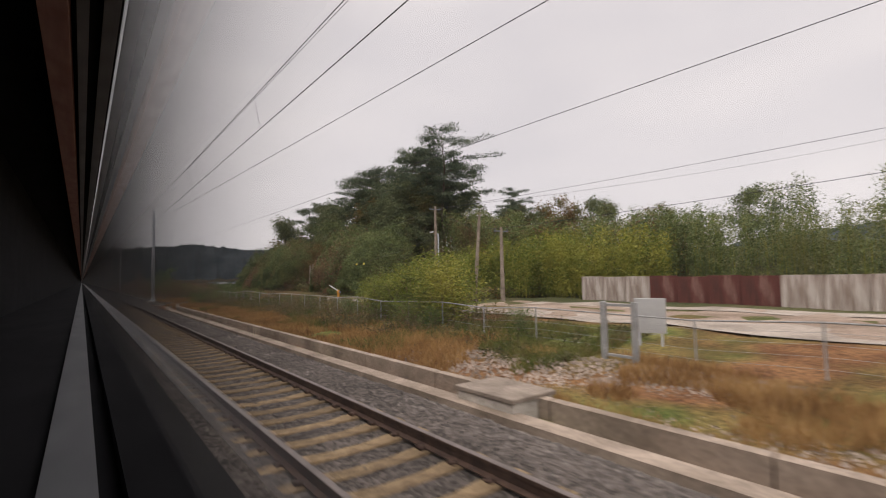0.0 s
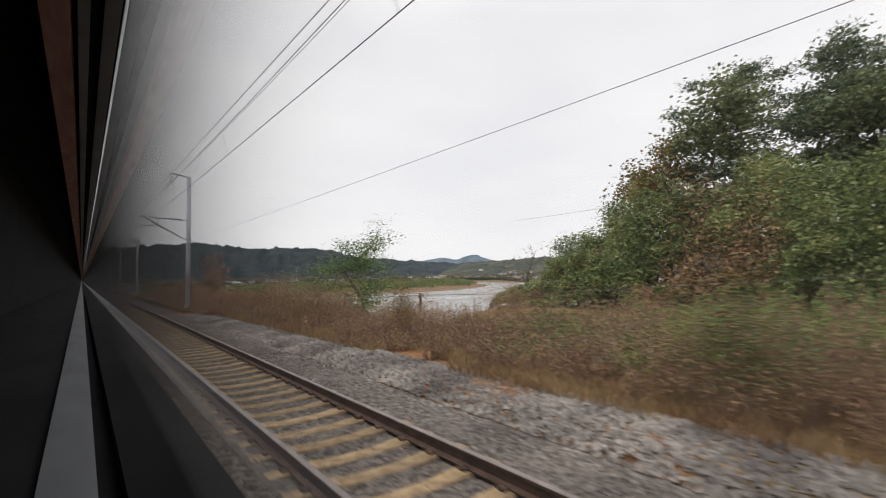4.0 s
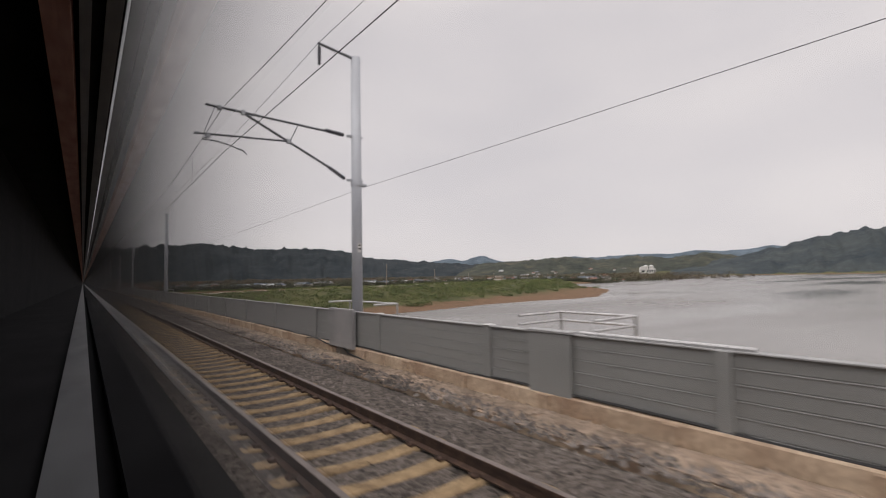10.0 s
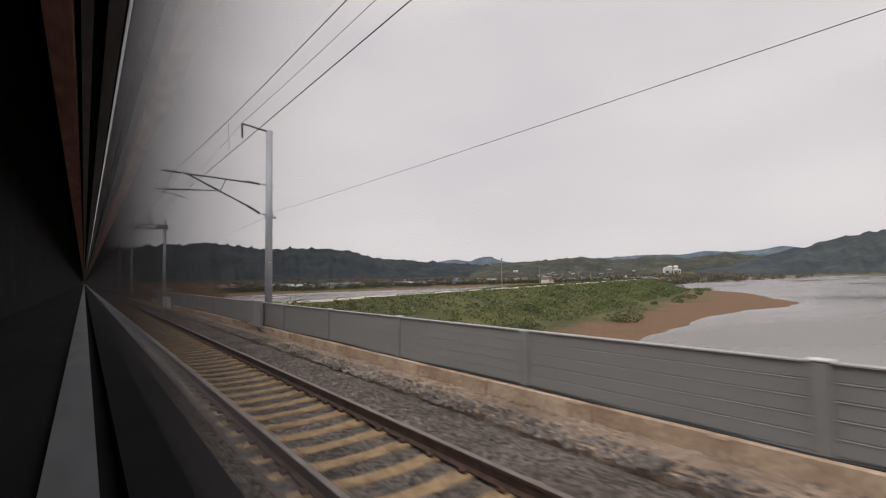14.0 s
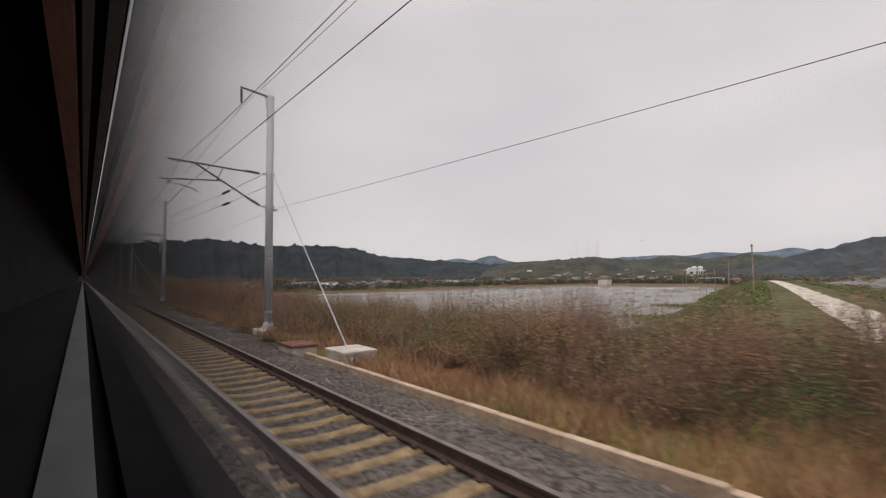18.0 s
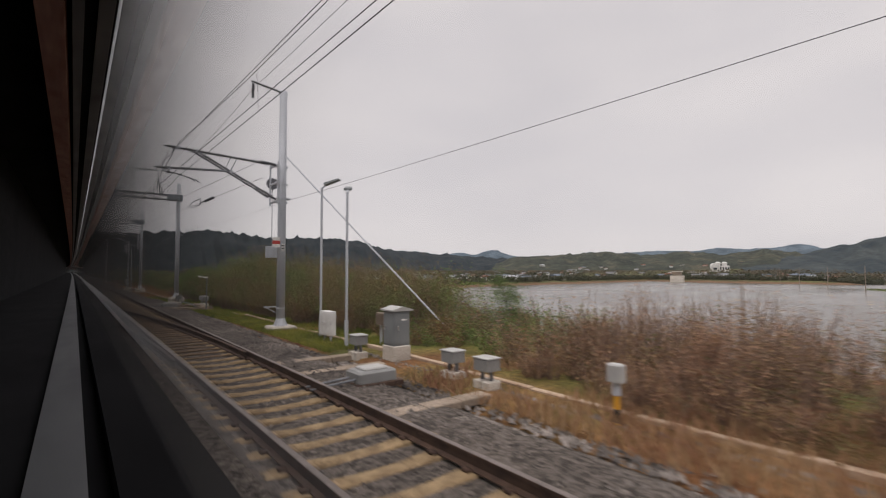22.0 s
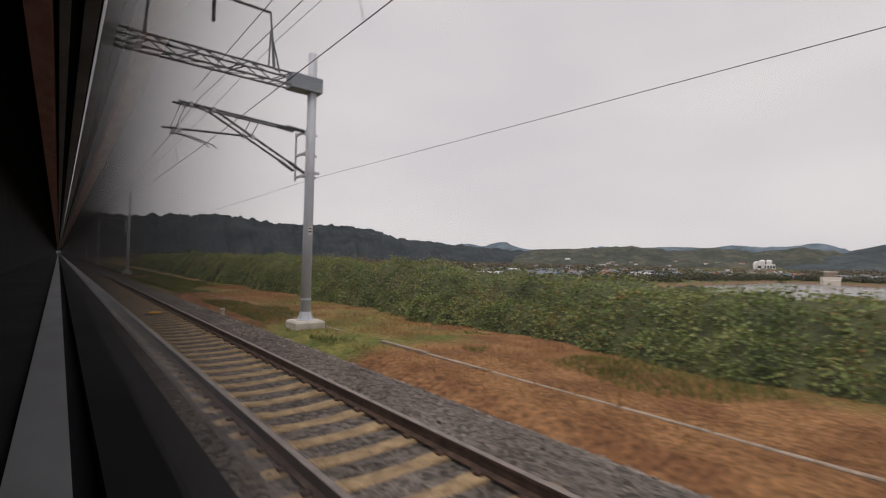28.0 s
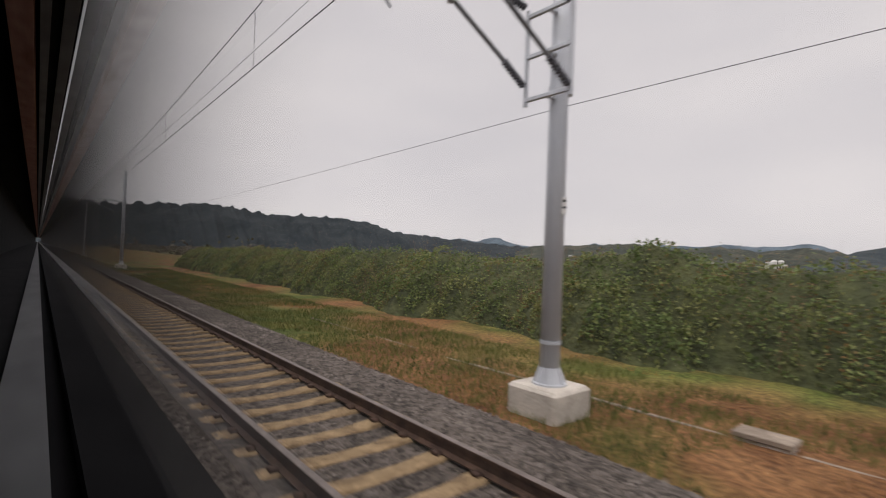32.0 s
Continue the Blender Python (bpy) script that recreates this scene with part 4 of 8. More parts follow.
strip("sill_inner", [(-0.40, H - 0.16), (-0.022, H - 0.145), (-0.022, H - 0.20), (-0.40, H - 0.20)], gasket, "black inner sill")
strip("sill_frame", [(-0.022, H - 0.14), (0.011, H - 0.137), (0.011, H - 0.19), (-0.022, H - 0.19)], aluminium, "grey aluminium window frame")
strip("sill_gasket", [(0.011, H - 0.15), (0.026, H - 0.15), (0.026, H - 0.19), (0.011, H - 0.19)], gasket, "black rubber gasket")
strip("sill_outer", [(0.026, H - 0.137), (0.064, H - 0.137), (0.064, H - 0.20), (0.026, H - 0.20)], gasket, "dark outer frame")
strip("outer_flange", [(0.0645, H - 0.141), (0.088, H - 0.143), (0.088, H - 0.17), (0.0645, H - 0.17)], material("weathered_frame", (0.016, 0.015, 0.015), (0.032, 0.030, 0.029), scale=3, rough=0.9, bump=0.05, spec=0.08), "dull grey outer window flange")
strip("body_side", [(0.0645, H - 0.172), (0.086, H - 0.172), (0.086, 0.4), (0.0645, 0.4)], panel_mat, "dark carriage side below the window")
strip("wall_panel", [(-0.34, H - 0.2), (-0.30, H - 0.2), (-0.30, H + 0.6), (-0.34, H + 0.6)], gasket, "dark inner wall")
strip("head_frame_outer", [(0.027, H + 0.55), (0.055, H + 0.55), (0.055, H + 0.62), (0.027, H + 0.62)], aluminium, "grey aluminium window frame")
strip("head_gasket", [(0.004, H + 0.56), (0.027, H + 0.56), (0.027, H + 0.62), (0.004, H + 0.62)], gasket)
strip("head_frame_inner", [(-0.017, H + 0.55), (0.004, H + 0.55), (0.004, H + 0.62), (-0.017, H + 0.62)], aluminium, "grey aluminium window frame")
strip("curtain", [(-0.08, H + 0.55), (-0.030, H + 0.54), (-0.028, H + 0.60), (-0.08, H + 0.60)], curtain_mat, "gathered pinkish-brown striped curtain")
# unseen upper side, roof and far side, added so the carriage shades the track
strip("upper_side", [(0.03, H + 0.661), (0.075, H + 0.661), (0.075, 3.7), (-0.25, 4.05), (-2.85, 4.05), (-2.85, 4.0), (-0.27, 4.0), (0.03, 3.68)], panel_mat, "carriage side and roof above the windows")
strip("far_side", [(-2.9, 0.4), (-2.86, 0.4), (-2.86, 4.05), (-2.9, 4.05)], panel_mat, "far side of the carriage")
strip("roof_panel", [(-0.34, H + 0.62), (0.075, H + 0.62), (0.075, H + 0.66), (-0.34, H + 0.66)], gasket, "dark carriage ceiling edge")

glass_mat = bpy.data.materials.new("window_glass")
glass_mat.use_nodes = True
n_, l_ = glass_mat.node_tree.nodes, glass_mat.node_tree.links
n_.remove(n_["Principled BSDF"])
clear, gloss, fr, mx = n_.new("ShaderNodeBsdfTransparent"), n_.new("ShaderNodeBsdfGlossy"), n_.new("ShaderNodeFresnel"), n_.new("ShaderNodeMixShader")
clear.inputs[0].default_value = (0.97, 0.965, 0.955, 1)
gloss.inputs["Roughness"].default_value = 0.02
fr.inputs["IOR"].default_value = 1.45
# the pane of the double glazing behind it reflects once more
rest = n_.new("ShaderNodeMath")
rest.operation = "SUBTRACT"
rest.inputs[0].default_value = 1.0
l_.new(fr.outputs[0], rest.inputs[1])
through_both = n_.new("ShaderNodeMath")
through_both.operation = "POWER"
through_both.inputs[1].default_value = 2.5
l_.new(rest.outputs[0], through_both.inputs[0])
mirrored = n_.new("ShaderNodeMath")
mirrored.operation = "SUBTRACT"
mirrored.inputs[0].default_value = 1.0
l_.new(through_both.outputs[0], mirrored.inputs[1])
l_.new(mirrored.outputs[0], mx.inputs[0])
l_.new(clear.outputs[0], mx.inputs[1])
l_.new(gloss.outputs[0], mx.inputs[2])
# the outer dusty film scatters a little daylight, put in as an even haze veil
dust_haze = n_.new("ShaderNodeBsdfTranslucent")
dust_haze.inputs[0].default_value = (0.72, 0.70, 0.68, 1)
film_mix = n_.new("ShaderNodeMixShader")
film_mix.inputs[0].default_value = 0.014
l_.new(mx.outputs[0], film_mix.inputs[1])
l_.new(dust_haze.outputs[0], film_mix.inputs[2])
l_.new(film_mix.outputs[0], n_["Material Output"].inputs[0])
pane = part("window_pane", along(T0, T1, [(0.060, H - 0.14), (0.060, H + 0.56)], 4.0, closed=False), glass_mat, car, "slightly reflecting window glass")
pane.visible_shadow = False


# ---- bridge ----
B0, B1 = 144.5, 303.5
deck = thing("bridge_deck", "concrete railway bridge deck over the lake inlet", "bridge", kind="structure")
part("deck_slab", along(B0, B1, [(-5.6, -1.35), (6.35, -1.35), (6.35, -0.45), (-5.6, -0.45)]), concrete, deck)
for s in np.linspace(B0 + 2, B1 - 2, 7):
    part("pier", Shape().box((-2.5, -1.0, -11.0), (5.2, 1.0, -1.34), 0.15), concrete, deck, at=line_pose(s, 0))
part("trough_ledge", along(B0, B1, [(4.93, -0.45), (5.72, -0.45), (5.72, -0.19), (4.93, -0.20)], wobble=lambda s, j: (0.02 * math.sin(s * 1.7 + j), 0)), kerb_concrete, deck, "stained pale concrete cable trough cover")
kerb_me = Shape().box((5.74, 0.01, -0.45), (6.12, 3.99, 0.08), 0.025).mesh("kerb", kerb_concrete)
end_me = Shape().box((5.74, 0.01, -0.45), (6.12, 3.99, 0.0), 0.03).mesh("kerb", material("grey_parapet_concrete", (0.36, 0.335, 0.31), (0.52, 0.49, 0.455), scale=1.2, rough=0.9, bump=0.3, fine=22))
pil_me = Shape().box((5.70, -0.11, -0.45), (5.745, 0.11, 0.05), 0.01).mesh("kerb_pilaster", kerb_concrete)
lid_me = Shape().box((5.0, 0.01, -0.19), (5.68, 0.985, -0.172), 0.006).mesh("cover_slab", material("dusty_trough_cover", (0.17, 0.125, 0.092), (0.32, 0.245, 0.185), scale=2.6, rough=0.95, bump=0.4, fine=26, per_object=0.3, coords="Generated"))
for i in range(40):
    part("kerb", kerb_me if i < 35 else end_me, None, deck, at=line_pose(B0 + i * 3.98, 0))
    for j in (0.3, 2.3):
        part("kerb_pilaster", pil_me, None, deck, at=line_pose(B0 + i * 3.98 + j, 0))
for i in range(158):
    part("cover_slab", lid_me, None, deck, at=line_pose(B0 + i * 1.0, random.uniform(-0.012, 0.012), random.uniform(-0.004, 0.004), random.uniform(-0.5, 0.5)))

barrier = thing("noise_barrier", "long grey metal noise barrier along the bridge edge", "noise barrier", kind="structure")


def barrier_panel():
    """A ribbed sheet panel 3.9 m long with shallow horizontal grooves."""
    prof = [(5.83, 0.09)]
    for k in range(5):
        z0 = 0.09 + k * 0.179
        prof += [(5.83, z0 + 0.004), (5.835, z0 + 0.008), (5.835, z0 + 0.018), (5.83, z0 + 0.022)]
    prof += [(5.83, 0.985), (5.90, 0.985), (5.90, 0.09)]
    n = len(prof)
    v = [(d, y, z) for y in (0.03, 3.93) for d, z in prof]
    f = [(j, (j + 1) % n, n + (j + 1) % n, n + j) for j in range(n)] + [tuple(range(n - 1, -1, -1)), tuple(range(n, 2 * n))]
    return Shape().add(v, f).mesh("barrier_panel", barrier_mat)


panel_me = barrier_panel()
seam_mat = plain("pale_cap_and_seam_highlight", (0.30, 0.30, 0.30), 0.6)
# thin pale strips painted in for the highlights along the panel seams
seam_me = Shape().box((5.824, 0.04, -0.002), (5.8285, 3.92, 0.003)).mesh("seam_strip", seam_mat)
cap_me = Shape().box((5.80, 0.0, 0.985), (5.925, 3.96, 1.006), 0.006).mesh("top_cap", seam_mat)
bpost_me = Shape().box((5.78, -0.085, 0.06), (5.91, 0.085, 1.0), 0.01).mesh("barrier_post", barrier_mat)
pcap_me = Shape().box((5.77, -0.10, 1.008), (5.935, 0.10, 1.026), 0.005).mesh("post_cap", plain("pale_cap_paint", (0.52, 0.52, 0.51), 0.5))
n_panel = 37
for i in range(n_panel):
    s = 150.3 + i * 3.96
    part("barrier_panel", panel_me, None, barrier, at=line_pose(s, 0, 0, random.uniform(-0.15, 0.15)))
    part("top_cap", cap_me, None, barrier, at=line_pose(s, 0))
    for k in range(1, 5):
        part("seam_strip", seam_me, None, barrier, at=line_pose(s, 0, 0.09 + k * 0.179))
    post = part("barrier_post", bpost_me, None, barrier, at=line_pose(s, 0))
    if i % 3 != 1:
        part("post_cap", pcap_me, None, post, "small pale cap plate")
part("barrier_panel", Shape().box((5.83, 0.03, 0.09), (5.90, 1.78, 0.985), 0.006), barrier_mat, barrier, at=line_pose(150.3 + n_panel * 3.96, 0))
part("top_cap", Shape().box((5.80, 0.0, 0.985), (5.925, 1.80, 1.006), 0.006), seam_mat, barrier, at=line_pose(150.3 + n_panel * 3.96, 0))
for k in range(1, 5):
    part("seam_strip", Shape().box((5.824, 0.04, -0.002), (5.8285, 1.77, 0.003)), seam_mat, barrier, at=line_pose(150.3 + n_panel * 3.96, 0, 0.09 + k * 0.179))
for y in (0.0, 1.80):
    part("barrier_post", bpost_me, None, barrier, at=line_pose(150.3 + n_panel * 3.96 + y, 0))
for s, d, *_ in POLES:
    if 145 < s < 300:
        half = 0.75 if s < 290 else 0.47
        solid("pole_cover_panel", Shape().box((5.66 if s < 290 else 5.74, -half, 0.02), (5.77 if s < 290 else 5.815, half, 1.07), 0.015), material("pole_cover_paint", (0.22, 0.22, 0.225), (0.33, 0.32, 0.32), scale=1.5, rough=0.6, bump=0.05) if s < 160 else bpy.data.materials["pole_cover_paint"],
                      "lighter grey flat panel covering the pole foot", "panel", line_pose(s, 0), group="pole cover panels")
        rail = thing("pole_guard_rail", "short stainless guard rail behind the barrier at a pole", "railing", line_pose(s, 0), group="pole guard rails")
        part("rail_pipe", Shape().tube([(5.95, -1.4, 1.2), (6.65, -1.4, 1.2), (6.65, 1.4, 1.2), (5.95, 1.4, 1.2)], 0.025, 8), stainless, rail)
        for y in (-1.4, 1.4):
            part("rail_post", Shape().tube([(6.65, y, -0.5), (6.65, y, 1.2)], 0.025, 8), stainless, rail)
        if s > 290:
            continue
        solid("black_cable", Shape().tube([(5.73, 2.5 - 0.5 * k, 0.06 + 0.05 * math.sin(k * 1.3) - (0.22 if k > 5 else 0.0)) for k in range(10)], 0.02, 6), black_paint, "loose black cable draped over the kerb", "cable", line_pose(s, -0.04), group="black cables")

# refuge bay in the barrier
bay = thing("refuge_bay_panel", "plain grey sheet panel with a pale cap closing a refuge bay", "panel", line_pose(180.53, 0))
part("sheet", Shape().box((5.75, -0.42, 0.06), (5.80, 0.42, 1.0), 0.012), barrier_mat, bay)
part("cap", Shape().box((5.73, -0.44, 1.003), (5.93, 0.44, 1.04), 0.008), seam_mat, bay, "pale metal cap")
pipe = thing("barrier_top_pipe", "bright stainless pipe lying along the barrier top", "pipe", line_pose(177.7, 5.86, 1.035))
part("pipe", Shape().tube([(0, 0, 0), (0, 2.3, 0)], 0.022, 8), stainless, pipe)
rail = thing("refuge_rail", "low stainless pipe railing standing behind the barrier", "railing", line_pose(180.6, 0), group="pole guard rails")
for z in (1.05, 1.2):
    part("rail_pipe", Shape().tube([(6.0, -0.75, z), (7.1, -0.75, z), (7.1, 0.75, z), (6.0, 0.75, z)], 0.022, 8), stainless, rail)
for y in (-0.75, 0.75):
    part("rail_post", Shape().tube([(7.1, y, -0.9), (7.1, y, 1.2)], 0.025, 8), stainless, rail)
part("platform", Shape().box((6.36, -0.8, -0.95), (7.2, 0.8, -0.85), 0.01), galvanised, rail, "steel refuge platform")

solid("black_cable_run", Shape().tube([on_line(150.5 + k, 5.795 + 0.012 * math.sin(k * 2.1), 0.10 + 0.018 * math.sin(k * 0.9) + 0.012 * math.sin(k * 2.7)) for k in range(138)], 0.022, 6), black_paint, "long black cable lying along the barrier foot on the kerb", "cable")


def handrail(s0, s1):
    """A stainless pipe railing with thin upright bars."""
    t = thing("bridge_handrail", "stainless pipe railing with thin upright bars on the bridge end", "railing", line_pose(s0, 0), group="bridge handrails")
    L = s1 - s0
    part("top_rail", Shape().tube([(5.95, 0, 0.95), (5.95, 0.1, 1.07), (5.95, 0.25, 1.1), (5.95, L, 1.1)], 0.03, 8), stainless, t, "bright stainless top pipe")
    part("middle_rail", Shape().tube([(5.95, 0.02, 0.93), (5.95, L, 0.93)], 0.02, 8), stainless, t)
    part("bottom_rail", Shape().tube([(5.95, 0, 0.17), (5.95, L, 0.17)], 0.02, 8), stainless, t)
    for k in range(int(L / 0.13)):
        part("bar", Shape().tube([(5.95, 0.08 + k * 0.13, 0.17), (5.95, 0.08 + k * 0.13, 0.93)], 0.010, 5), insulator_mat, t)
    for y in (0.0, L * 0.33, L * 0.66, L):
        part("post", Shape().tube([(5.95, y, 0.05), (5.95, y, 1.0)], 0.028, 8), stainless, t)


handrail(144.8, 150.2)
handrail(298.75, 304.2)

# boards stored against the barrier
board = thing("concrete_form_board", "pale flat board leaning beside the barrier", "board", line_pose(289.8, 5.45, -0.09))
part("face_board", Shape().box((-0.06, -0.75, -0.24), (0.06, 0.75, 0.76), 0.02), plain("pale_board_paint", (0.62, 0.61, 0.60), 0.6), board)
louvre = thing("louvred_panel", "white louvred metal panel in a frame beside the barrier", "panel", line_pose(287.6, 5.45, -0.09))
for y0, y1 in ((-0.72, -0.64), (-0.04, 0.04), (0.64, 0.72)):
    part("stile", Shape().box((-0.06, y0, -0.45), (0.05, y1, 0.75), 0.01), white_paint, louvre)
for z in (-0.45, 0.11, 0.67):
    part("cross_bar", Shape().box((-0.065, -0.72, z), (0.05, 0.72, z + 0.08), 0.01), white_paint, louvre)
for k in range(14):
    part("louvre_slat", Shape().add([(-0.04, -0.64, -0.37 + k * 0.075), (-0.04, 0.64, -0.37 + k * 0.075), (0.03, 0.64, -0.32 + k * 0.075), (0.03, -0.64, -0.32 + k * 0.075), (-0.03, -0.64, -0.375 + k * 0.075), (-0.03, 0.64, -0.375 + k * 0.075), (0.04, 0.64, -0.325 + k * 0.075), (0.04, -0.64, -0.325 + k * 0.075)], [(0, 1, 2, 3), (7, 6, 5, 4), (0, 4, 5, 1), (2, 6, 7, 3)]), galvanised, louvre)

# ---- lineside things ----


def chamber(s, d, z, size, label, lid=concrete, body=pale_concrete, turn=0.0, name="cable_chamber"):
    w, l, h = size
    t = thing(name, label, "cable chamber", line_pose(s, d, z, turn), group="cable chambers")
    part("walls", Shape().box((-w / 2, -l / 2, -h - 0.4), (w / 2, l / 2, -0.05), 0.02), body, t)
    part("lid", Shape().box((-w / 2 - 0.03, -l / 2 - 0.03, -0.046), (w / 2 + 0.03, l / 2 + 0.03, 0.02), 0.012), lid, t, "flat cover slab")
    return t


box_steel, box_lid = plain("dull_box_paint", (0.25, 0.25, 0.245), 0.6), plain("dull_lid_paint", (0.42, 0.415, 0.40), 0.6)


def cabinet(s, d, z, size, plinth, label, lid=True, handle=True, mat=cabinet_mat, legs=False, name="trackside_cabinet"):
    """A steel cabinet whose door faces the track, on a concrete block or on legs."""
    w, l, h = size
    t = thing(name, label, "cabinet", line_pose(s, d, z), group="trackside cabinets")
    if plinth:
        part("plinth", Shape().box((-w * 0.55, -l * 0.55, -plinth - 0.35), (w * 0.55, l * 0.55, 0), 0.02), pale_concrete, t, "pale concrete plinth")
    if legs:
        for y in (-l * 0.35, l * 0.35):
            part("leg", Shape().box((-0.03, y - 0.03, -0.6), (0.03, y + 0.03, 0.01)), galvanised, t)
    part("body", Shape().box((-w / 2, -l / 2, 0), (w / 2, l / 2, h), 0.012), mat, t)
    for y0, y1, hy in ((-l / 2 + 0.02, -0.006, -0.06), (0.006, l / 2 - 0.02, 0.06)) if l > 0.5 else ((-l / 2 + 0.02, l / 2 - 0.02, l * 0.3),):
        door = part("door", Shape().box((-w / 2 - 0.015, y0, 0.05), (-w / 2 - 0.002, y1, h - 0.05), 0.004), mat, t)
        if handle:
            part("handle", Shape().box((-w / 2 - 0.045, hy - 0.015, h * 0.45), (-w / 2 - 0.012, hy + 0.015, h * 0.57), 0.005), stainless, door, "small steel handle")
    part("side_door", Shape().box((-w / 2 + 0.03, -l / 2 - 0.014, 0.05), (w / 2 - 0.03, -l / 2 - 0.002, h - 0.05), 0.004), mat, t)
    part("side_handle", Shape().box((-w * 0.3, -l / 2 - 0.045, h * 0.45), (-w * 0.22, -l / 2 - 0.012, h * 0.57), 0.005), stainless, t)
    if lid:
        o = 0.06
        part("lid", Shape().add([(-w / 2 - o, -l / 2 - o, h), (w / 2 + o, -l / 2 - o, h), (w / 2 + o, l / 2 + o, h), (-w / 2 - o, l / 2 + o, h), (-w / 2 - o, -l / 2 - o, h + 0.03), (w / 2 + o, -l / 2 - o, h + 0.03), (w / 2 + o, l / 2 + o, h + 0.03), (-w / 2 - o, l / 2 + o, h + 0.03), (0, -l / 2 - o, h + 0.11), (0, l / 2 + o, h + 0.11)], [(3, 2, 1, 0), (0, 1, 5, 8, 4), (2, 3, 7, 9, 6), (1, 2, 6, 5), (3, 0, 4, 7), (5, 6, 9, 8), (7, 4, 8, 9)]), box_lid, t, "pitched grey metal lid")
    plate = part("name_plate", Shape().box((-0.02, -l / 2 - 0.018, h * 0.72), (w * 0.3, -l / 2 - 0.0145, h * 0.77)), white_paint, t)
    return t


chamber(137.7, 4.85, -0.02, (0.8, 1.0, 0.4), "pale concrete chamber with a flat slab lid beside the ballast", lid=pale_concrete)
chamber(50.9, 5.8, -0.12, (0.7, 1.0, 0.25), "flat concrete cover slab beside the drain")
chamber(5.9, 5.72, -0.04, (0.95, 1.35, 0.3), "weathered concrete slab laid over the drainage channel")
chamber(307.2, 5.05, -0.06, (0.8, 1.8, 0.3), "long pale concrete chamber with slab lids", lid=pale_concrete)
chamber(325.5, 5.0, 0.0, (0.7, 1.1, 0.25), "small chamber with a red-brown steel cover", lid=rust_red)
chamber(323.4, 5.65, 0.02, (0.9, 1.1, 0.4), "concrete anchor block for a pole stay", lid=pale_concrete, name="stay_anchor")
chamber(365.6, 5.35, -0.05, (0.75, 1.0, 0.25), "chamber with a rust-red steel cover beside the ballast", lid=rust_red)
chamber(364.75, 4.95, -0.06, (0.45, 0.7, 0.2), "small concrete chamber with a pale lid", lid=concrete)
chamber(470.8, 7.2, ground_at(470.8, 7.2) + 0.08, (1.0, 1.3, 0.2), "low chamber with a reddish cover in dry grass", lid=rust_red)
chamber(536.4, 7.5, -0.33, (0.35, 0.65, 0.15), "pale flat slab lying by the kerb", lid=concrete)
chamber(443.6, 5.05, -0.02, (0.5, 0.55, 0.3), "small pale concrete block with a lid by the signal", lid=pale_concrete)
cabinet(364.15, 5.8, -0.05, (0.6, 0.75, 1.2), 0.25, "grey steel trackside cabinet with pitched lid on a concrete plinth")
cabinet(390.0, 6.2, 0.12, (0.45, 0.46, 0.82), 0.35, "grey steel cabinet with pitched lid on a concrete plinth near points")
cabinet(393.9, 6.2, -0.05, (0.25, 0.62, 0.72), 0, "pale grey flat cabinet raised on two legs", mat=white_paint, lid=False, legs=True)
cabinet(392.1, 7.1, 0.35, (0.3, 0.42, 0.34), 0, "small brown box on a post beside the lamp post", mat=plain("brown_box_paint", (0.16, 0.12, 0.09), 0.6), lid=False, legs=True, handle=False)
for s, d in ((386.6, 5.98), (387.6, 6.0), (390.8, 5.6), (415.0, 5.5), (412.75, 6.45), (412.1, 6.5)):
    t = thing("impedance_box", "grey steel box on legs over two concrete blocks", "signal box", line_pose(s, d, -0.05), group="impedance boxes")
    t.scale = (0.72, 0.72, 0.85) if s < 412 else (0.66, 0.66, 0.9)
    part("casing", Shape().box((-0.22, -0.27, 0.17), (0.22, 0.27, 0.42), 0.02), box_steel, t)
    part("cover", Shape().box((-0.24, -0.29, 0.425), (0.24, 0.29, 0.45), 0.01), box_lid, t)
    for y in (-0.16, 0.16):
        part("leg", Shape().box((-0.04, y - 0.03, -0.05), (0.04, y + 0.03, 0.172)), dark_steel, t)
        part("block", Shape().box((-0.22, y - 0.13, -0.55), (0.22, y + 0.13, -0.04), 0.015), pale_concrete, t)
cabinet(444.8, 5.2, -0.2, (0.4, 0.5, 0.28), 0.1, "low grey metal box beside the signal mast", handle=False)
cabinet(468.63, 7.3, -0.42, (0.5, 0.7, 0.95), 0.2, "pale grey trackside cabinet standing in dry grass", mat=box_lid)
cabinet(55.4, 6.6, -0.2, (0.3, 0.35, 0.35), 0.05, "small grey box on the ground by the pole", handle=False, lid=False)
for s, d, h in ((360.4, 6.75, 0.25), (371.3, 5.75, 0.32), (69.5, 6.0, 0.25), (475.0, 6.3, 0.25), (494.6, 4.9, 0.12), (57.6, 6.9, 0.2)):
    t = thing("marker_stub", "short pale-topped concrete marker stub", "marker", line_pose(s, d, -0.45), group="marker stubs")
    part("shaft", Shape().box((-0.06, -0.06, -0.1), (0.06, 0.06, 0.25 + h * 0.5), 0.01), pale_concrete, t)
    part("cap", Shape().box((-0.08, -0.08, 0.252 + h * 0.5), (0.08, 0.08, 0.27 + h), 0.015), pale_concrete, t)


def text_mesh(body, size):
    cu = bpy.data.curves.new("glyph", "FONT")
    cu.body, cu.size, cu.align_x, cu.align_y, cu.extrude = body, size, "CENTER", "CENTER", 0.001
    ob = bpy.data.objects.new("glyph", cu)
    me = bpy.data.meshes.new_from_object(ob)
    bpy.data.objects.remove(ob)
    me.materials.clear()
    me.materials.append(white_paint)
    return me


post_grey = plain("dull_post_paint", (0.20, 0.20, 0.20), 0.6)


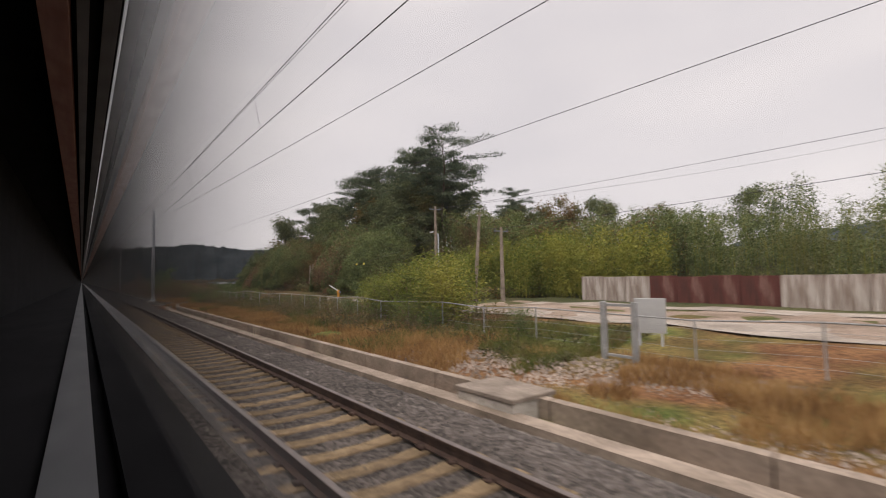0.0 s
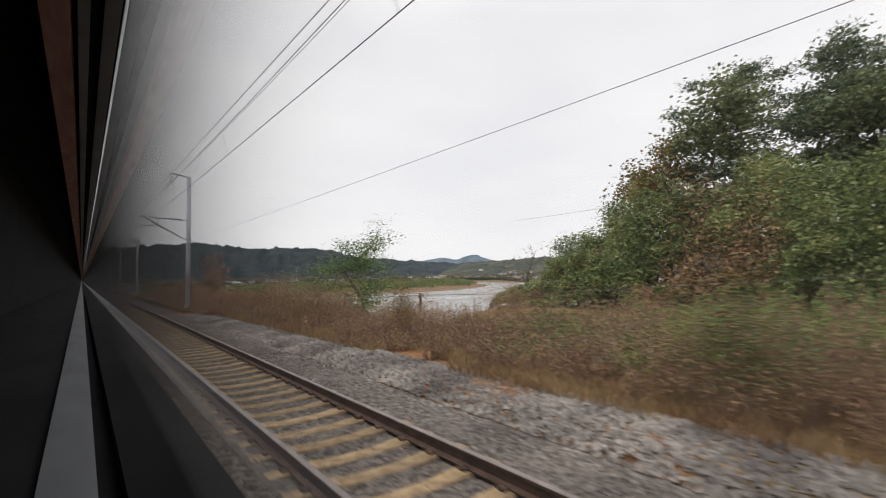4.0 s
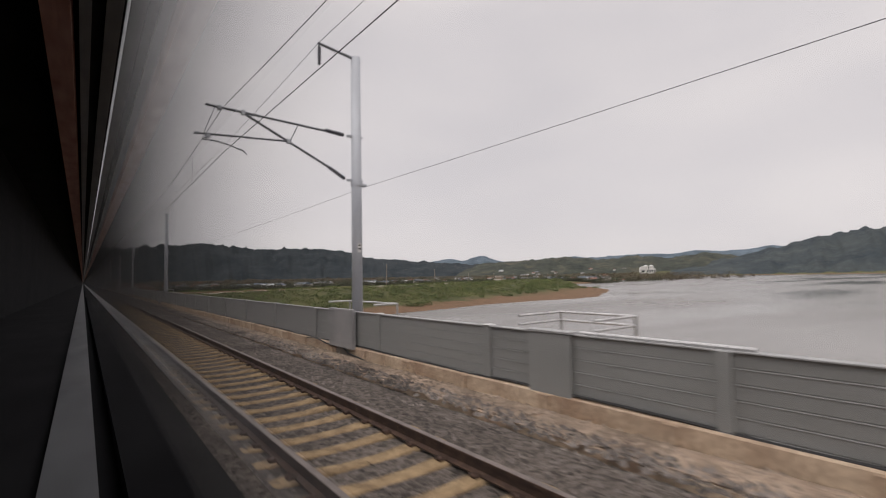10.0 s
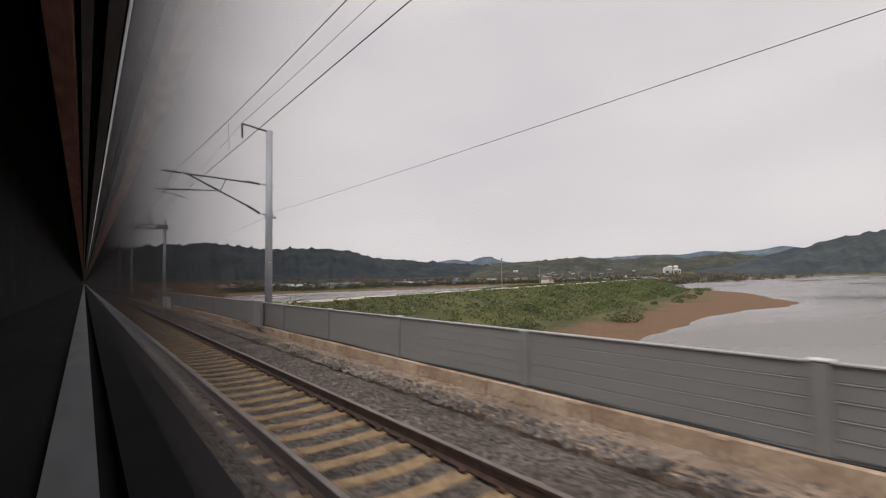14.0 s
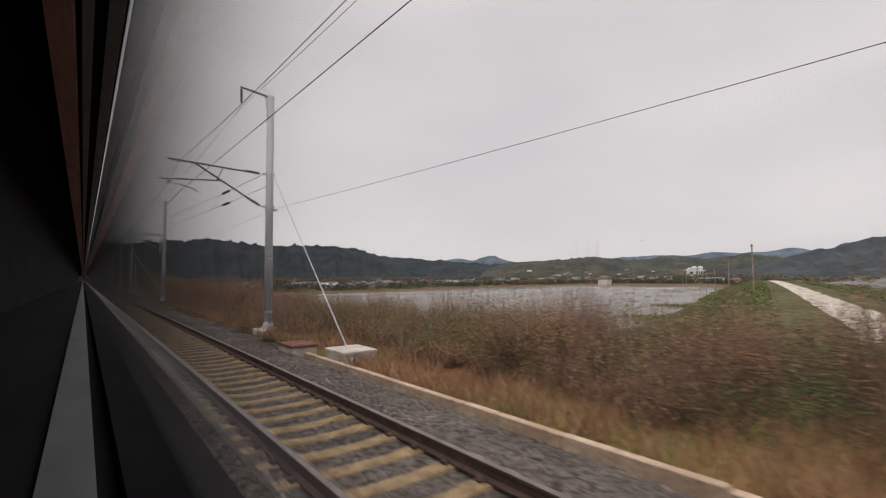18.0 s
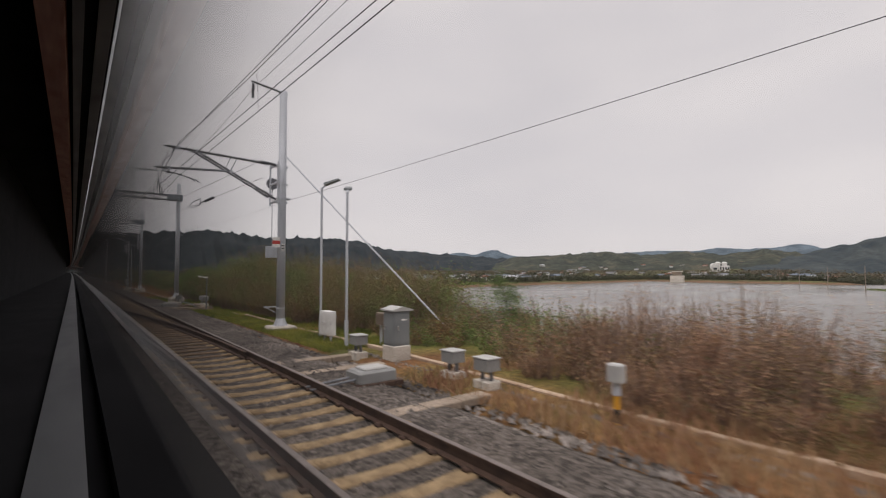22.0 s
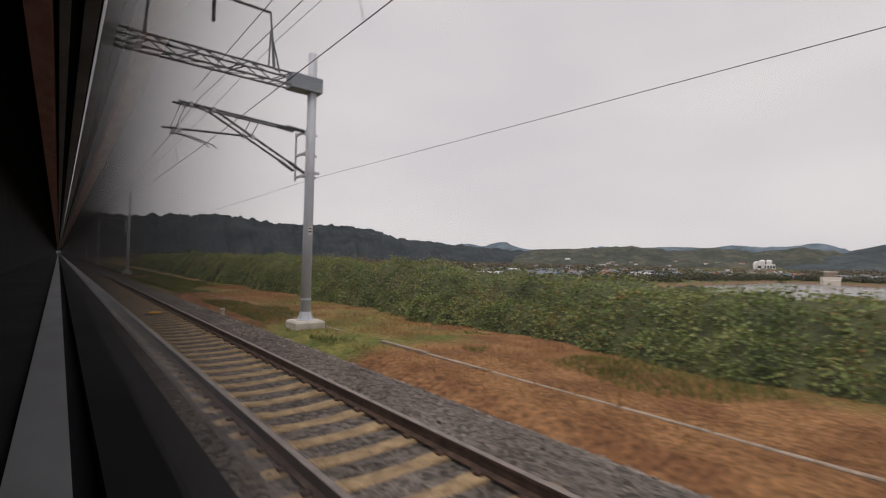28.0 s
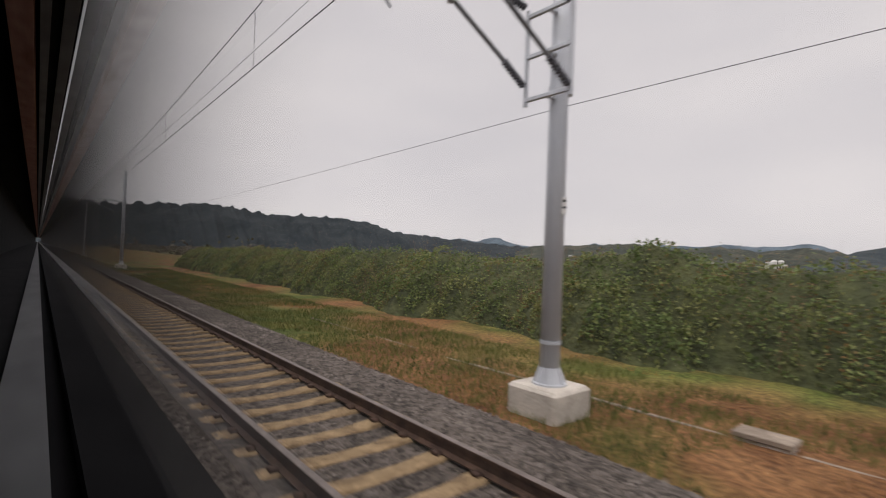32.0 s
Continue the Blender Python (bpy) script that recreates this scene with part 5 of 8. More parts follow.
def km_post(s, d, zfoot, z0, z1, digits, top=""):
    t = thing("kilometre_post", "blue kilometre post with white figures on a thin steel pole", "kilometre post", line_pose(s, d), group="kilometre posts")
    part("pole", Shape().tube([(0, 0, zfoot), (0, 0, z1)], 0.028, 8), post_grey, t)
    part("foot", Shape().box((-0.1, -0.1, zfoot - 0.1), (0.1, 0.1, zfoot + 0.03), 0.01), concrete, t)
    part("blue_plate", Shape().box((-0.095, -0.05, z0), (0.095, -0.035, z1), 0.004), blue_paint, t, "blue plate")
    for k, c in enumerate(digits):
        z = z1 - (z1 - z0) * (k + 0.5) / len(digits)
        part("figure", text_mesh(c, (z1 - z0) / len(digits) * 0.95), None, t, "white figure", at=pose(0, -0.053, z, 90))
    if top:
        part("orange_plate", Shape().box((-0.105, -0.05, z1 + 0.01), (0.105, -0.035, z1 + 0.24), 0.004), orange_paint, t, "orange plate")
        me = text_mesh(top, 0.22)
        me.materials.clear()
        me.materials.append(black_paint)
        part("figure", me, None, t, "dark figure", at=pose(0, -0.053, z1 + 0.125, 90))


km_post(164.05, 5.43, -0.19, 0.75, 1.17, "103", "8")
km_post(366.9, 5.9, -0.4, 0.60, 1.18, "104")

t = thing("marker_post", "yellow and black marker post with a pale reflector head", "marker post", line_pose(384.0, 6.0, -0.4))
for k, m in enumerate((yellow_paint, black_paint, yellow_paint)):
    part("band", Shape().tube([(0, 0, k * 0.19), (0, 0, k * 0.19 + 0.188)], 0.045, 10), m, t)
part("neck", Shape().tube([(0, 0, 0.57), (0, 0, 0.75)], 0.06, 10), galvanised, t)
part("reflector_head", Shape().box((-0.08, -0.11, 0.752), (0.08, 0.11, 1.0), 0.02), box_lid, t, "pale metal head")

for s, d, h, turn in ((394.9, 6.4, 4.8, -50), (392.5, 6.12, 4.3, 60)):
    t = thing("yard_lamp", "slim grey lamp post with a tilted flat lamp head", "lamp post", line_pose(s, d, -0.4, turn), group="yard lamps")
    part("pole", Shape().tube([(0, 0, 0), (0, 0, 0.9)], 0.055, 10).tube([(0, 0, 0.9), (0, 0, h + 0.25)], 0.038, 10), galvanised, t)
    part("arm", Shape().tube([(0, 0, h + 0.2), (0.18, 0, h + 0.36)], 0.03, 8), galvanised, t)
    part("lamp_head", Shape().add([(0.12, -0.11, h + 0.30), (0.62, -0.11, h + 0.46), (0.62, 0.11, h + 0.46), (0.12, 0.11, h + 0.30), (0.10, -0.11, h + 0.37), (0.60, -0.09, h + 0.51), (0.60, 0.09, h + 0.51), (0.10, 0.11, h + 0.37)], [(3, 2, 1, 0), (4, 5, 6, 7), (0, 1, 5, 4), (1, 2, 6, 5), (2, 3, 7, 6), (3, 0, 4, 7)]), cabinet_mat, t)
    part("foot_ring", Shape().tube([(0, 0, 0), (0, 0, 0.12)], 0.12, 10), pale_concrete, t)

# point machine and walkway slabs
for s, d in ((388.2, 4.55), (411.6, 4.55)):
    t = thing("point_machine", "grey steel point machine with rods between ballast and rail", "point machine", line_pose(s, d, -0.2), group="point machines")
    part("casing", Shape().box((-0.45, -0.28, 0.05), (0.35, 0.28, 0.26), 0.04), box_steel, t)
    part("cover", Shape().box((-0.3, -0.2, 0.262), (0.2, 0.2, 0.30), 0.02), box_lid, t)
    for y in (-0.12, 0.12):
        part("rod", Shape().tube([(-1.3, y, 0.06), (-0.44, y, 0.12)], 0.022, 6), dark_steel, t)
    part("bed_plate", Shape().box((-0.5, -0.35, -0.05), (0.45, 0.35, 0.045), 0.01), rail_side, t)
    if s > 400:
        part("cable_hose", Shape().tube([(0.30, -0.1, 0.15), (0.6, -0.2, 0.3), (0.95, -0.3, 0.2), (1.25, -0.45, 0.03)], 0.03, 6), dark_steel, t, "bent dark cable hose")
for s, n, first in ((386.2, 3, 3.62), (389.6, 3, 3.62), (391.0, 3, 3.62), (413.15, 4, 3.62), (410.5, 4, 3.62), (412.5, 2, 3.62), (411.05, 2, 3.62)):
    t = thing("walkway_slab_row", "row of concrete cable-crossing slabs across the ballast shoulder", "slab row", line_pose(s, 0), group="walkway slab rows")
    for k in range(n):
        slab = part("slab", Shape().box((first + k * 0.66, -0.16, -0.28), (first + 0.64 + k * 0.66, 0.16, -0.165), 0.012), drain_concrete, t)
        if s in (412.5, 411.05):
            for j in range(3):
                part("slot", Shape().box((first + 0.12 + j * 0.18 + k * 0.66, -0.09, -0.164), (first + 0.17 + j * 0.18 + k * 0.66, 0.09, -0.161)), dark_steel, slab, "dark cable slot")
t = thing("walkway_edging", "pale concrete edging stones round the second points", "edging", line_pose(410.9, 6.15, 0))
for k in range(4):
    part("edging_stone", Shape().box((-0.09, k * 0.63, -0.4), (0.09, k * 0.63 + 0.61, -0.13 + 0.01 * (k % 2)), 0.012), drain_concrete, t)
part("corner_slab", Shape().box((-0.12, -0.36, -0.4), (0.42, -0.03, -0.15), 0.012), drain_concrete, t)
t = thing("low_lamp", "low grey post with a white lamp head in the scrub", "lamp post", line_pose(410.2, 6.15, -0.4))
part("post", Shape().tube([(0, 0, 0), (0, 0, 1.9)], 0.03, 8), dark_steel, t)
part("lamp_head", Shape().add([(-0.46, -0.09, 1.97), (0.06, -0.09, 1.88), (0.06, 0.09, 1.88), (-0.46, 0.09, 1.97), (-0.44, -0.08, 2.01), (0.04, -0.08, 1.96), (0.04, 0.08, 1.96), (-0.44, 0.08, 2.01)], [(3, 2, 1, 0), (4, 5, 6, 7), (0, 1, 5, 4), (1, 2, 6, 5), (2, 3, 7, 6), (3, 0, 4, 7)]), white_paint, t, "white lamp head")
for s in (290.6, 494.9):
    t = thing("track_balise", "yellow track balise plate fixed to a sleeper", "balise", line_pose(s, 2.72, -0.17), group="track balises")
    part("plate", Shape().box((-0.2, -0.16, 0.0), (0.2, 0.16, 0.06), 0.02), yellow_paint, t)
    part("fixing_bar", Shape().box((-0.3, -0.03, -0.02), (0.3, 0.03, -0.002), 0.004), dark_steel, t)

timber = material("brown_timber_sleeper", (0.13, 0.082, 0.045), (0.26, 0.17, 0.095), scale=4, rough=0.9, bump=0.3, per_object=0.25, stretch=(0.4, 3, 1))
# crossover rails over the points
t = thing("crossover_track", "crossover rails leading from the far track to the near one", "railway track", kind="structure")
for off in (0.0, -1.5):
    sh = Shape()
    pts_n = 20
    prof = rail_profile(0.0)
    v, f = [], []
    for i in range(pts_n + 1):
        u = i / pts_n
        c = 3.27 + off - 4.06 * (u * u * (3 - 2 * u))
        for dx, z in prof:
            v.append(on_line(392 + 46 * u, c + dx, z - 0.002))
    k = len(prof)
    for i in range(pts_n):
        f += [(i * k + j, i * k + (j + 1) % k, (i + 1) * k + (j + 1) % k, (i + 1) * k + j) for j in range(k)]
    part("rail", sh.add(v, f), rail_side, t, "rust-brown steel rail")
for i in range(70):
    s = 393 + i * 0.6
    part("timber_sleeper", Shape().box((-1.35, -0.12, -0.30), (1.35, 0.12, -0.19 + 0.004 * (i % 3)), 0.012), timber, t, at=line_pose(s, 3.0 - 4.06 * ramp(np.array(i / 70.0), 0, 1) * 0.55))

# signal from behind
t = thing("railway_signal", "grey signal mast with a rounded signal head and caged ladder", "railway signal", line_pose(445.8, 5.3, 0))
part("foundation", Shape().box((-0.35, -0.35, -0.6), (0.35, 0.35, -0.1), 0.04), pale_concrete, t)
part("mast", Shape().tube([(0, 0, -0.1), (0, 0, 0.6)], 0.085, 12).tube([(0, 0, 0.6), (0, 0, 5.3)], 0.065, 12), galvanised, t)
part("mast_cap", Shape().tube([(0, 0, 5.3), (0, 0, 5.48)], 0.075, 10, end=0.02), dark_steel, t)
head = Shape()
ring = [(-0.20 + 0.24 * math.cos(a), 0.24 * math.sin(a)) for a in np.linspace(0, 2 * math.pi, 24, endpoint=False)]
hv = [(x, y0, 4.5 + (0.32 if q >= 0 else -0.32) + q) for y0 in (0.06, 0.10) for x, q in ring]
head.add(hv, [tuple(range(23, -1, -1)), tuple(range(24, 48))] + [(i, (i + 1) % 24, 24 + (i + 1) % 24, 24 + i) for i in range(24)])
sh_head = part("signal_head", head, cabinet_mat, t, "rounded grey signal backboard")
part("lamp_case", Shape().box((-0.32, -0.10, 4.05), (-0.08, 0.058, 4.95), 0.04), galvanised, sh_head)
lad = part("ladder", Shape().tube([(0.32, -0.18, -0.2), (0.32, -0.18, 4.5)], 0.018, 6), galvanised, t, "thin steel ladder")
part("stringer", Shape().tube([(0.32, 0.18, -0.2), (0.32, 0.18, 4.5)], 0.018, 6), galvanised, lad)
for k in range(15):
    part("rung", Shape().tube([(0.32, -0.18, 0.1 + k * 0.3), (0.32, 0.18, 0.1 + k * 0.3)], 0.011, 5), galvanised, lad)
for z in (1.4, 3.3):
    part("ladder_bracket", Shape().tube([(0, 0, z), (0.32, 0, z + 0.05)], 0.016, 5), galvanised, t)
part("platform", Shape().box((-0.1, -0.25, 3.62), (0.6, 0.25, 3.66), 0.01), dark_steel, t)
part("relay_box", Shape().box((-0.22, -0.12, 0.95), (-0.06, 0.12, 1.35), 0.02), cabinet_mat, t)

# stays and tension weights
for p, q, r, words in (((330.7, 5.75, 6.2), (323.5, 5.6, 0.02), 0.018, "pale steel stay rod from the pole to its anchor block"), ((397.5, 6.15, 6.1), (391.8, 9.2, 0.1), 0.026, "pale steel stay rod slanting from the pole to the bank")):
    solid("pole_stay", Shape().tube([on_line(*p), on_line(*q)], r, 6), galvanised, words, "pole stay", group="pole stays")
t = thing("tension_weights", "stack of grey tension weights hanging by the pole", "tension weight", line_pose(398.3, 5.9, 0))
for k in range(8):
    part("weight", Shape().tube([(0, 0, 2.40 + k * 0.053), (0, 0, 2.45 + k * 0.053)], 0.22, 14), galvanised, t)
part("rod", Shape().tube([(0, 0, 2.3), (0, 0, 5.2)], 0.012, 6), dark_steel, t)
part("pulley_wheel", Shape().tube([(0, -0.03, 5.2), (0, 0.03, 5.2)], 0.22, 16), dark_steel, t)
part("guide_frame", Shape().tube([(-0.25, 0, 0.55), (0.4, 0, 0.55)], 0.025, 6).tube([(-0.2, 0, 0.55), (0.4, 0, 0.2)], 0.02, 6), galvanised, t)
t = thing("warning_plate", "red and white warning plate on the pole", "sign", line_pose(397.5, 5.8, 0))
part("plate", Shape().box((-0.14, -0.02, 2.75), (0.14, 0.0, 3.12), 0.005), white_paint, t)
part("red_band", Shape().box((-0.141, -0.024, 2.87), (0.141, -0.021, 3.0)), red_paint, t)
t = thing("warning_plate", "red and white warning plate on the bridge pole", "sign", line_pose(297.37, 6.2, 0))
part("plate", Shape().box((-0.1, -0.185, 2.15), (0.1, -0.17, 2.6), 0.005), white_paint, t)
part("red_band", Shape().box((-0.1, -0.19, 2.5), (0.1, -0.186, 2.6)), red_paint, t)
# section insulators in the wires
for s, d, z, e in ((334.0, 5.0, 5.2, 0.0), (334.0, 5.0, 5.72, 0.01), (401.6, 4.56, 4.955, -0.07)):
    solid("section_insulator", insulator(on_line(s, d, z), on_line(s + 0.9, d - 0.055 if s < 390 else d - 0.16, z + e), 0.058, 14), insulator_mat, "dark insulator spliced into an overhead wire", "insulator", group="section insulators")
wire("jumper_wire", "slack jumper wire looped between two overhead wires", [on_line(335.2 + 0.25 * k, 4.9 - 0.01 * k, 5.72 - 0.13 * k + 0.10 * math.sin(k * 0.8)) for k in range(5)], 0.008)
solid("wire_spreader", Shape().tube([on_line(402.9, 4.32, 4.78), on_line(402.9, 4.32, 5.05), on_line(404.2, 4.25, 5.05), on_line(404.9, 4.2, 4.88), on_line(404.0, 4.26, 4.78), on_line(402.9, 4.32, 4.78)], 0.02, 6), dark_steel, "thin steel frame splicing the overhead wire", "wire frame")

# ---- edge kerbs and drainage channel ----
drain = thing("drainage_channel", "concrete drainage channel with a pale lip beside the ballast", "drain", kind="structure")


def drain_bend(s, j):
    return (2.0 * max(0.0, (s - 40) / 10.0) ** 2, 0.0)


part("near_lip", along(-40, 50, [(5.06, -0.75), (5.38, -0.75), (5.38, -0.24), (5.06, -0.25)], 2.0, wobble=drain_bend), drain_concrete, drain, "pale concrete lip")
for i in range(30):
    a = -40 + i * 3.0
    seg = along(a + 0.01, a + 2.97, [(5.80, -0.75), (5.98, -0.75), (5.97, -0.08), (5.81, -0.09)], 1.5, wobble=drain_bend)
    part("far_wall", seg, drain_concrete, drain)
part("channel_floor", along(-40, 50, [(5.38, -0.72), (5.80, -0.72), (5.80, -0.55), (5.38, -0.55)], 2.0, wobble=drain_bend), concrete, drain)
kerb = thing("drain_kerb", "low pale concrete kerb along the grass verge", "kerb", kind="structure")
for i in range(125):
    a = 308 + i * 2.0
    dd = 5.05 if a < 325 else 6.0 + 0.25 * min(1, (a - 322) / 30) + 0.35 * min(1, max(0, (a - 370) / 20)) + 0.8 * min(1, max(0, (a - 503) / 17))
    if random.random() < (0.0 if a < 332 else 0.05 if a < 409 else 1.0 if a < 413 else 0.55 if a < 428 else 0.05 if a < 448 else 1.0 if 506 < a < 520 else 0.12 if a < 490 else 0.25 if a < 506 else 0.15):
        continue
    part("kerb_stone", Shape().box((-0.07 if a < 448 else -0.045, 0.01, -0.35), (0.07 if a < 448 else 0.045, 1.98, random.uniform(0.02, 0.06) - (0.03 if a > 448 else 0) - (0.02 if a > 490 else 0)), 0.012), kerb_concrete if a < 426 else concrete, kerb, at=line_pose(a, dd, ground_at(a + 1, dd) + 0.02, random.uniform(-0.4, 0.4)))

stones("gravel_patch", "loose pale gravel in the yard beside the drain", 9000, -14, 14, 6.6, 11.2, 0.07, 54, 0.0, lambda d: np.interp(d, [6, 12], [-0.45, -0.40]), ledge_stone)
stones("verge_stones", "scattered ballast stones on the verge", 30000, 50, 104, 5.0, 6.8, 0.07, 55, 0.02, lambda d: np.interp(d, [5, 5.6, 7], [-0.33, -0.22, -0.22]), pale_stone)
stones("ledge_gravel", "gravel strewn over the cable trough covers", 16000, 145, 300, 4.85, 5.72, 0.05, 57, 0.01, lambda d: d * 0 - 0.175, ledge_stone)
stones("ledge_ballast", "crushed ballast spilled over the cable trough", 9500, 160, 284, 4.7, 5.24, 0.07, 59, 0.02, lambda d: d * 0 - 0.175)
stones("points_ballast", "crushed ballast spread beside the points", 4000, 392, 424, 4.95, 5.5, 0.075, 58, 0.02, lambda d: np.interp(d, [4.95, 5.5], [-0.30, -0.38]))
stones("verge_ballast", "crushed ballast spread from the track to the kerb", 11000, 326, 392, 4.95, 6.1, 0.075, 56, 0.02, lambda d: np.interp(d, [4.95, 5.4, 6.1], [-0.30, -0.33, -0.24]))


# ---- plants ----
def leaf_cards(c, size, seed, aspect=0.55, flat=0.35, spread=0.35):
    """Small four-cornered leaves round the points c, each turned its own way."""
    r = np.random.default_rng(seed)
    n = len(c)
    a = r.normal(0, 1, (n, 3))
    a[:, 2] = a[:, 2] * flat - 0.15
    a /= np.linalg.norm(a, axis=1, keepdims=True)
    b = np.cross(a, r.normal(0, 1, (n, 3)))
    b /= np.linalg.norm(b, axis=1, keepdims=True)
    k = size * r.uniform(1 - spread, 1 + spread, (n, 1))
    m = np.cross(a, b) * k * 0.12
    v = np.stack([c - a * k * 0.5, c + b * k * aspect * 0.5 + m, c + a * k * 0.5, c - b * k * aspect * 0.5 + m], axis=1)
    return v.reshape(-1, 3), (np.arange(n * 4).reshape(-1, 4))


def clump_points(r, n, clumps, sigma):
    i = r.integers(0, len(clumps), n)
    return clumps[i] + r.normal(0, 1, (n, 3)) * sigma


def shrub_master(name, label, leaf_mat, height, width, leaves, leaf, seed, twigs=26, sparse=0.16, upright=False, group=""):
    """A shrub of forked stems and leaf clumps; its base is at the origin."""
    r = np.random.default_rng(seed)
    t = thing(name, label, "shrub", group=group)
    ends = []
    sh = Shape()
    for i in range(twigs):
        a, lean = r.uniform(0, 2 * math.pi), r.uniform(0.05, 1.0) ** (0.7 if not upright else 1.4)
        h = height * r.uniform(0.55, 1.0) * (1 - 0.35 * lean * lean)
        w = width * 0.5 * lean
        p0 = Vector((0.12 * math.cos(a), 0.12 * math.sin(a), -0.15))
        p1 = Vector((w * 0.45 * math.cos(a), w * 0.45 * math.sin(a), h * 0.5))
        p2 = Vector((w * math.cos(a + 0.2), w * math.sin(a + 0.2), h))
        sh.tube([p0, p1, p2], 0.014, 3, end=0.004)
        ends += [p2, p1 * 0.4 + p2 * 0.6, p1 * 0.7 + p2 * 0.3, p1, p0 * 0.5 + p1 * 0.5]
        for q in range(2):
            e = p2 + Vector((r.normal(0, 0.2), r.normal(0, 0.2), r.uniform(0.02, 0.32))) * width * 0.35
            sh.tube([p1 * 0.5 + p2 * 0.5, e], 0.006, 3, end=0.002)
            ends.append(e)
    part("stems", sh, twig_mat, t, "thin dry stems")
    c = clump_points(r, leaves, np.array(ends), np.array([sparse, sparse, sparse * 0.8]) * width)
    c[:, 2] = np.maximum(c[:, 2], 0.02)
    v, f = leaf_cards(c, leaf, seed + 1)
    part("foliage", fast_mesh("foliage", v, f, leaf_mat), None, t)
    return t


rs = shrub_master("shrub", "russet-brown dry shrub with bare twigs on the embankment", leaf_rust, 1.5, 1.7, 3000, 0.045, 101, 34, 0.10, True, "russet shrubs")
rs2 = shrub_master("shrub", "reddish dry shrub with thin upright stems on the embankment", leaf_rust, 1.7, 1.5, 2600, 0.042, 102, 40, 0.12, True, "russet shrubs")
bs1 = shrub_master("shrub", "brown and olive shrub thicket on the embankment", leaf_brown, 1.8, 2.1, 3600, 0.055, 103, 30, 0.13, False, "brown shrubs")
bs2 = shrub_master("shrub", "mixed green and brown shrub on the embankment", leaf_mixed, 1.9, 2.0, 3600, 0.055, 104, 28, 0.13, False, "brown shrubs")
gs1 = shrub_master("shrub", "leafy green shrub beside the line", leaf_green, 2.1, 2.2, 4500, 0.062, 105, 26, 0.13, False, "green shrubs")
gs2 = shrub_master("shrub", "tall olive-green shrub with dry patches beside the line", leaf_mixed, 2.6, 2.2, 4500, 0.062, 106, 34, 0.13, True, "green shrubs")
masters = [rs, rs2, bs1, bs2, gs1, gs2]


def plant(master, s, d, k=1.0, tall=1.0):
    z = ground_at(s, d)
    p = on_line(s, d, z - 0.03)
    ob = copy_thing(master, pose(p.x, p.y, p.z, 0, 0, random.uniform(0, 360)))
    ob.scale = (k, k, k * tall)
    return ob


def thicket(s0, s1, step, rows, kinds, size, tall=(0.85, 1.15)):
    """Rows of shrubs along the line; kinds are masters, picked by chance."""
    s = s0
    while s < s1:
        for d in rows:
            k = random.uniform(*size)
            plant(random.choice(kinds), s + random.uniform(-0.5, 0.5) * step, d + random.uniform(-0.45, 0.45), k, random.uniform(*tall))
        s += step


thicket(58, 78, 2.6, (8.6,), (bs1, bs2, gs1), (0.85, 1.1))
thicket(86, 104, 2.6, (8.2,), (bs1, bs1, bs2), (0.9, 1.15))
thicket(104, 144, 2.8, (7.7,), (rs, rs2, bs1), (0.75, 1.0))
thicket(304.5, 322, 2.6, (7.8,), (rs, bs1, rs2), (0.8, 1.05))
thicket(341, 384, 3.0, (7.8,), (rs, rs2, bs1, bs2), (0.8, 1.0))
thicket(402, 427, 2.6, (8.6,), (gs2, bs2, gs1, bs1), (0.7, 0.9), (0.65, 0.85))
thicket(430, 446, 1.8, (9.2,), (gs1, bs2), (0.38, 0.55))
for s, d, k in ((15.8, 11.4, 0.5), (17.3, 11.5, 0.68), (19.0, 12.0, 0.6), (21.2, 11.8, 0.5), (23.6, 11.6, 0.45), (32.0, 12.6, 0.55), (36.0, 12.4, 0.55), (27.0, 13.0, 0.55), (45, 12.8, 0.6), (50, 12.6, 0.7), (53, 12.4, 0.8), (12.0, 12.6, 0.5)):
    plant(gs1, s, d, k)
for s, d, k in ((430.8, 9.2, 1.25), (429.2, 9.8, 1.3), (432.4, 9.8, 0.95), (430.3, 8.9, 0.95), (431.3, 9.1, 0.9), (429.6, 9.2, 1.0), (430.8, 9.9, 1.1), (411.3, 9.4, 1.5), (412.8, 8.9, 1.45), (414.3, 9.2, 1.5), (415.4, 9.6, 1.35), (406.2, 9.2, 1.25), (403.6, 9.4, 1.15), (425.6, 9.6, 1.2)):
    plant(gs1, s, d, k)
for s, d, k in ((412.0, 10.2, 1.25), (413.7, 10.4, 1.3), (409.8, 9.6, 1.1), (404.8, 10.2, 1.1)):
    plant(gs2, s, d, k)
for s, d, k in ((358.0, 7.8, 1.1), (359.2, 8.3, 1.3), (360.4, 7.9, 1.15), (357.0, 8.8, 1.2), (361.2, 8.7, 1.2), (372.0, 8.6, 1.2), (375.0, 9.0, 1.25), (378.4, 8.9, 1.1), (345.6, 8.6, 1.15), (347.6, 8.2, 1.2), (128.6, 8.8, 1.15), (130.0, 9.4, 1.3), (126.8, 9.0, 1.0)):
    plant(rs2 if k > 1.18 else rs, s, d, k, 1.05)
for i, m in enumerate(masters):
    m.matrix_basis = line_pose(73 + i * 6.2, 12.6 + (i % 3) * 0.6, ground_at(73 + i * 6.2, 12.6 + (i % 3) * 0.6) - 0.03)


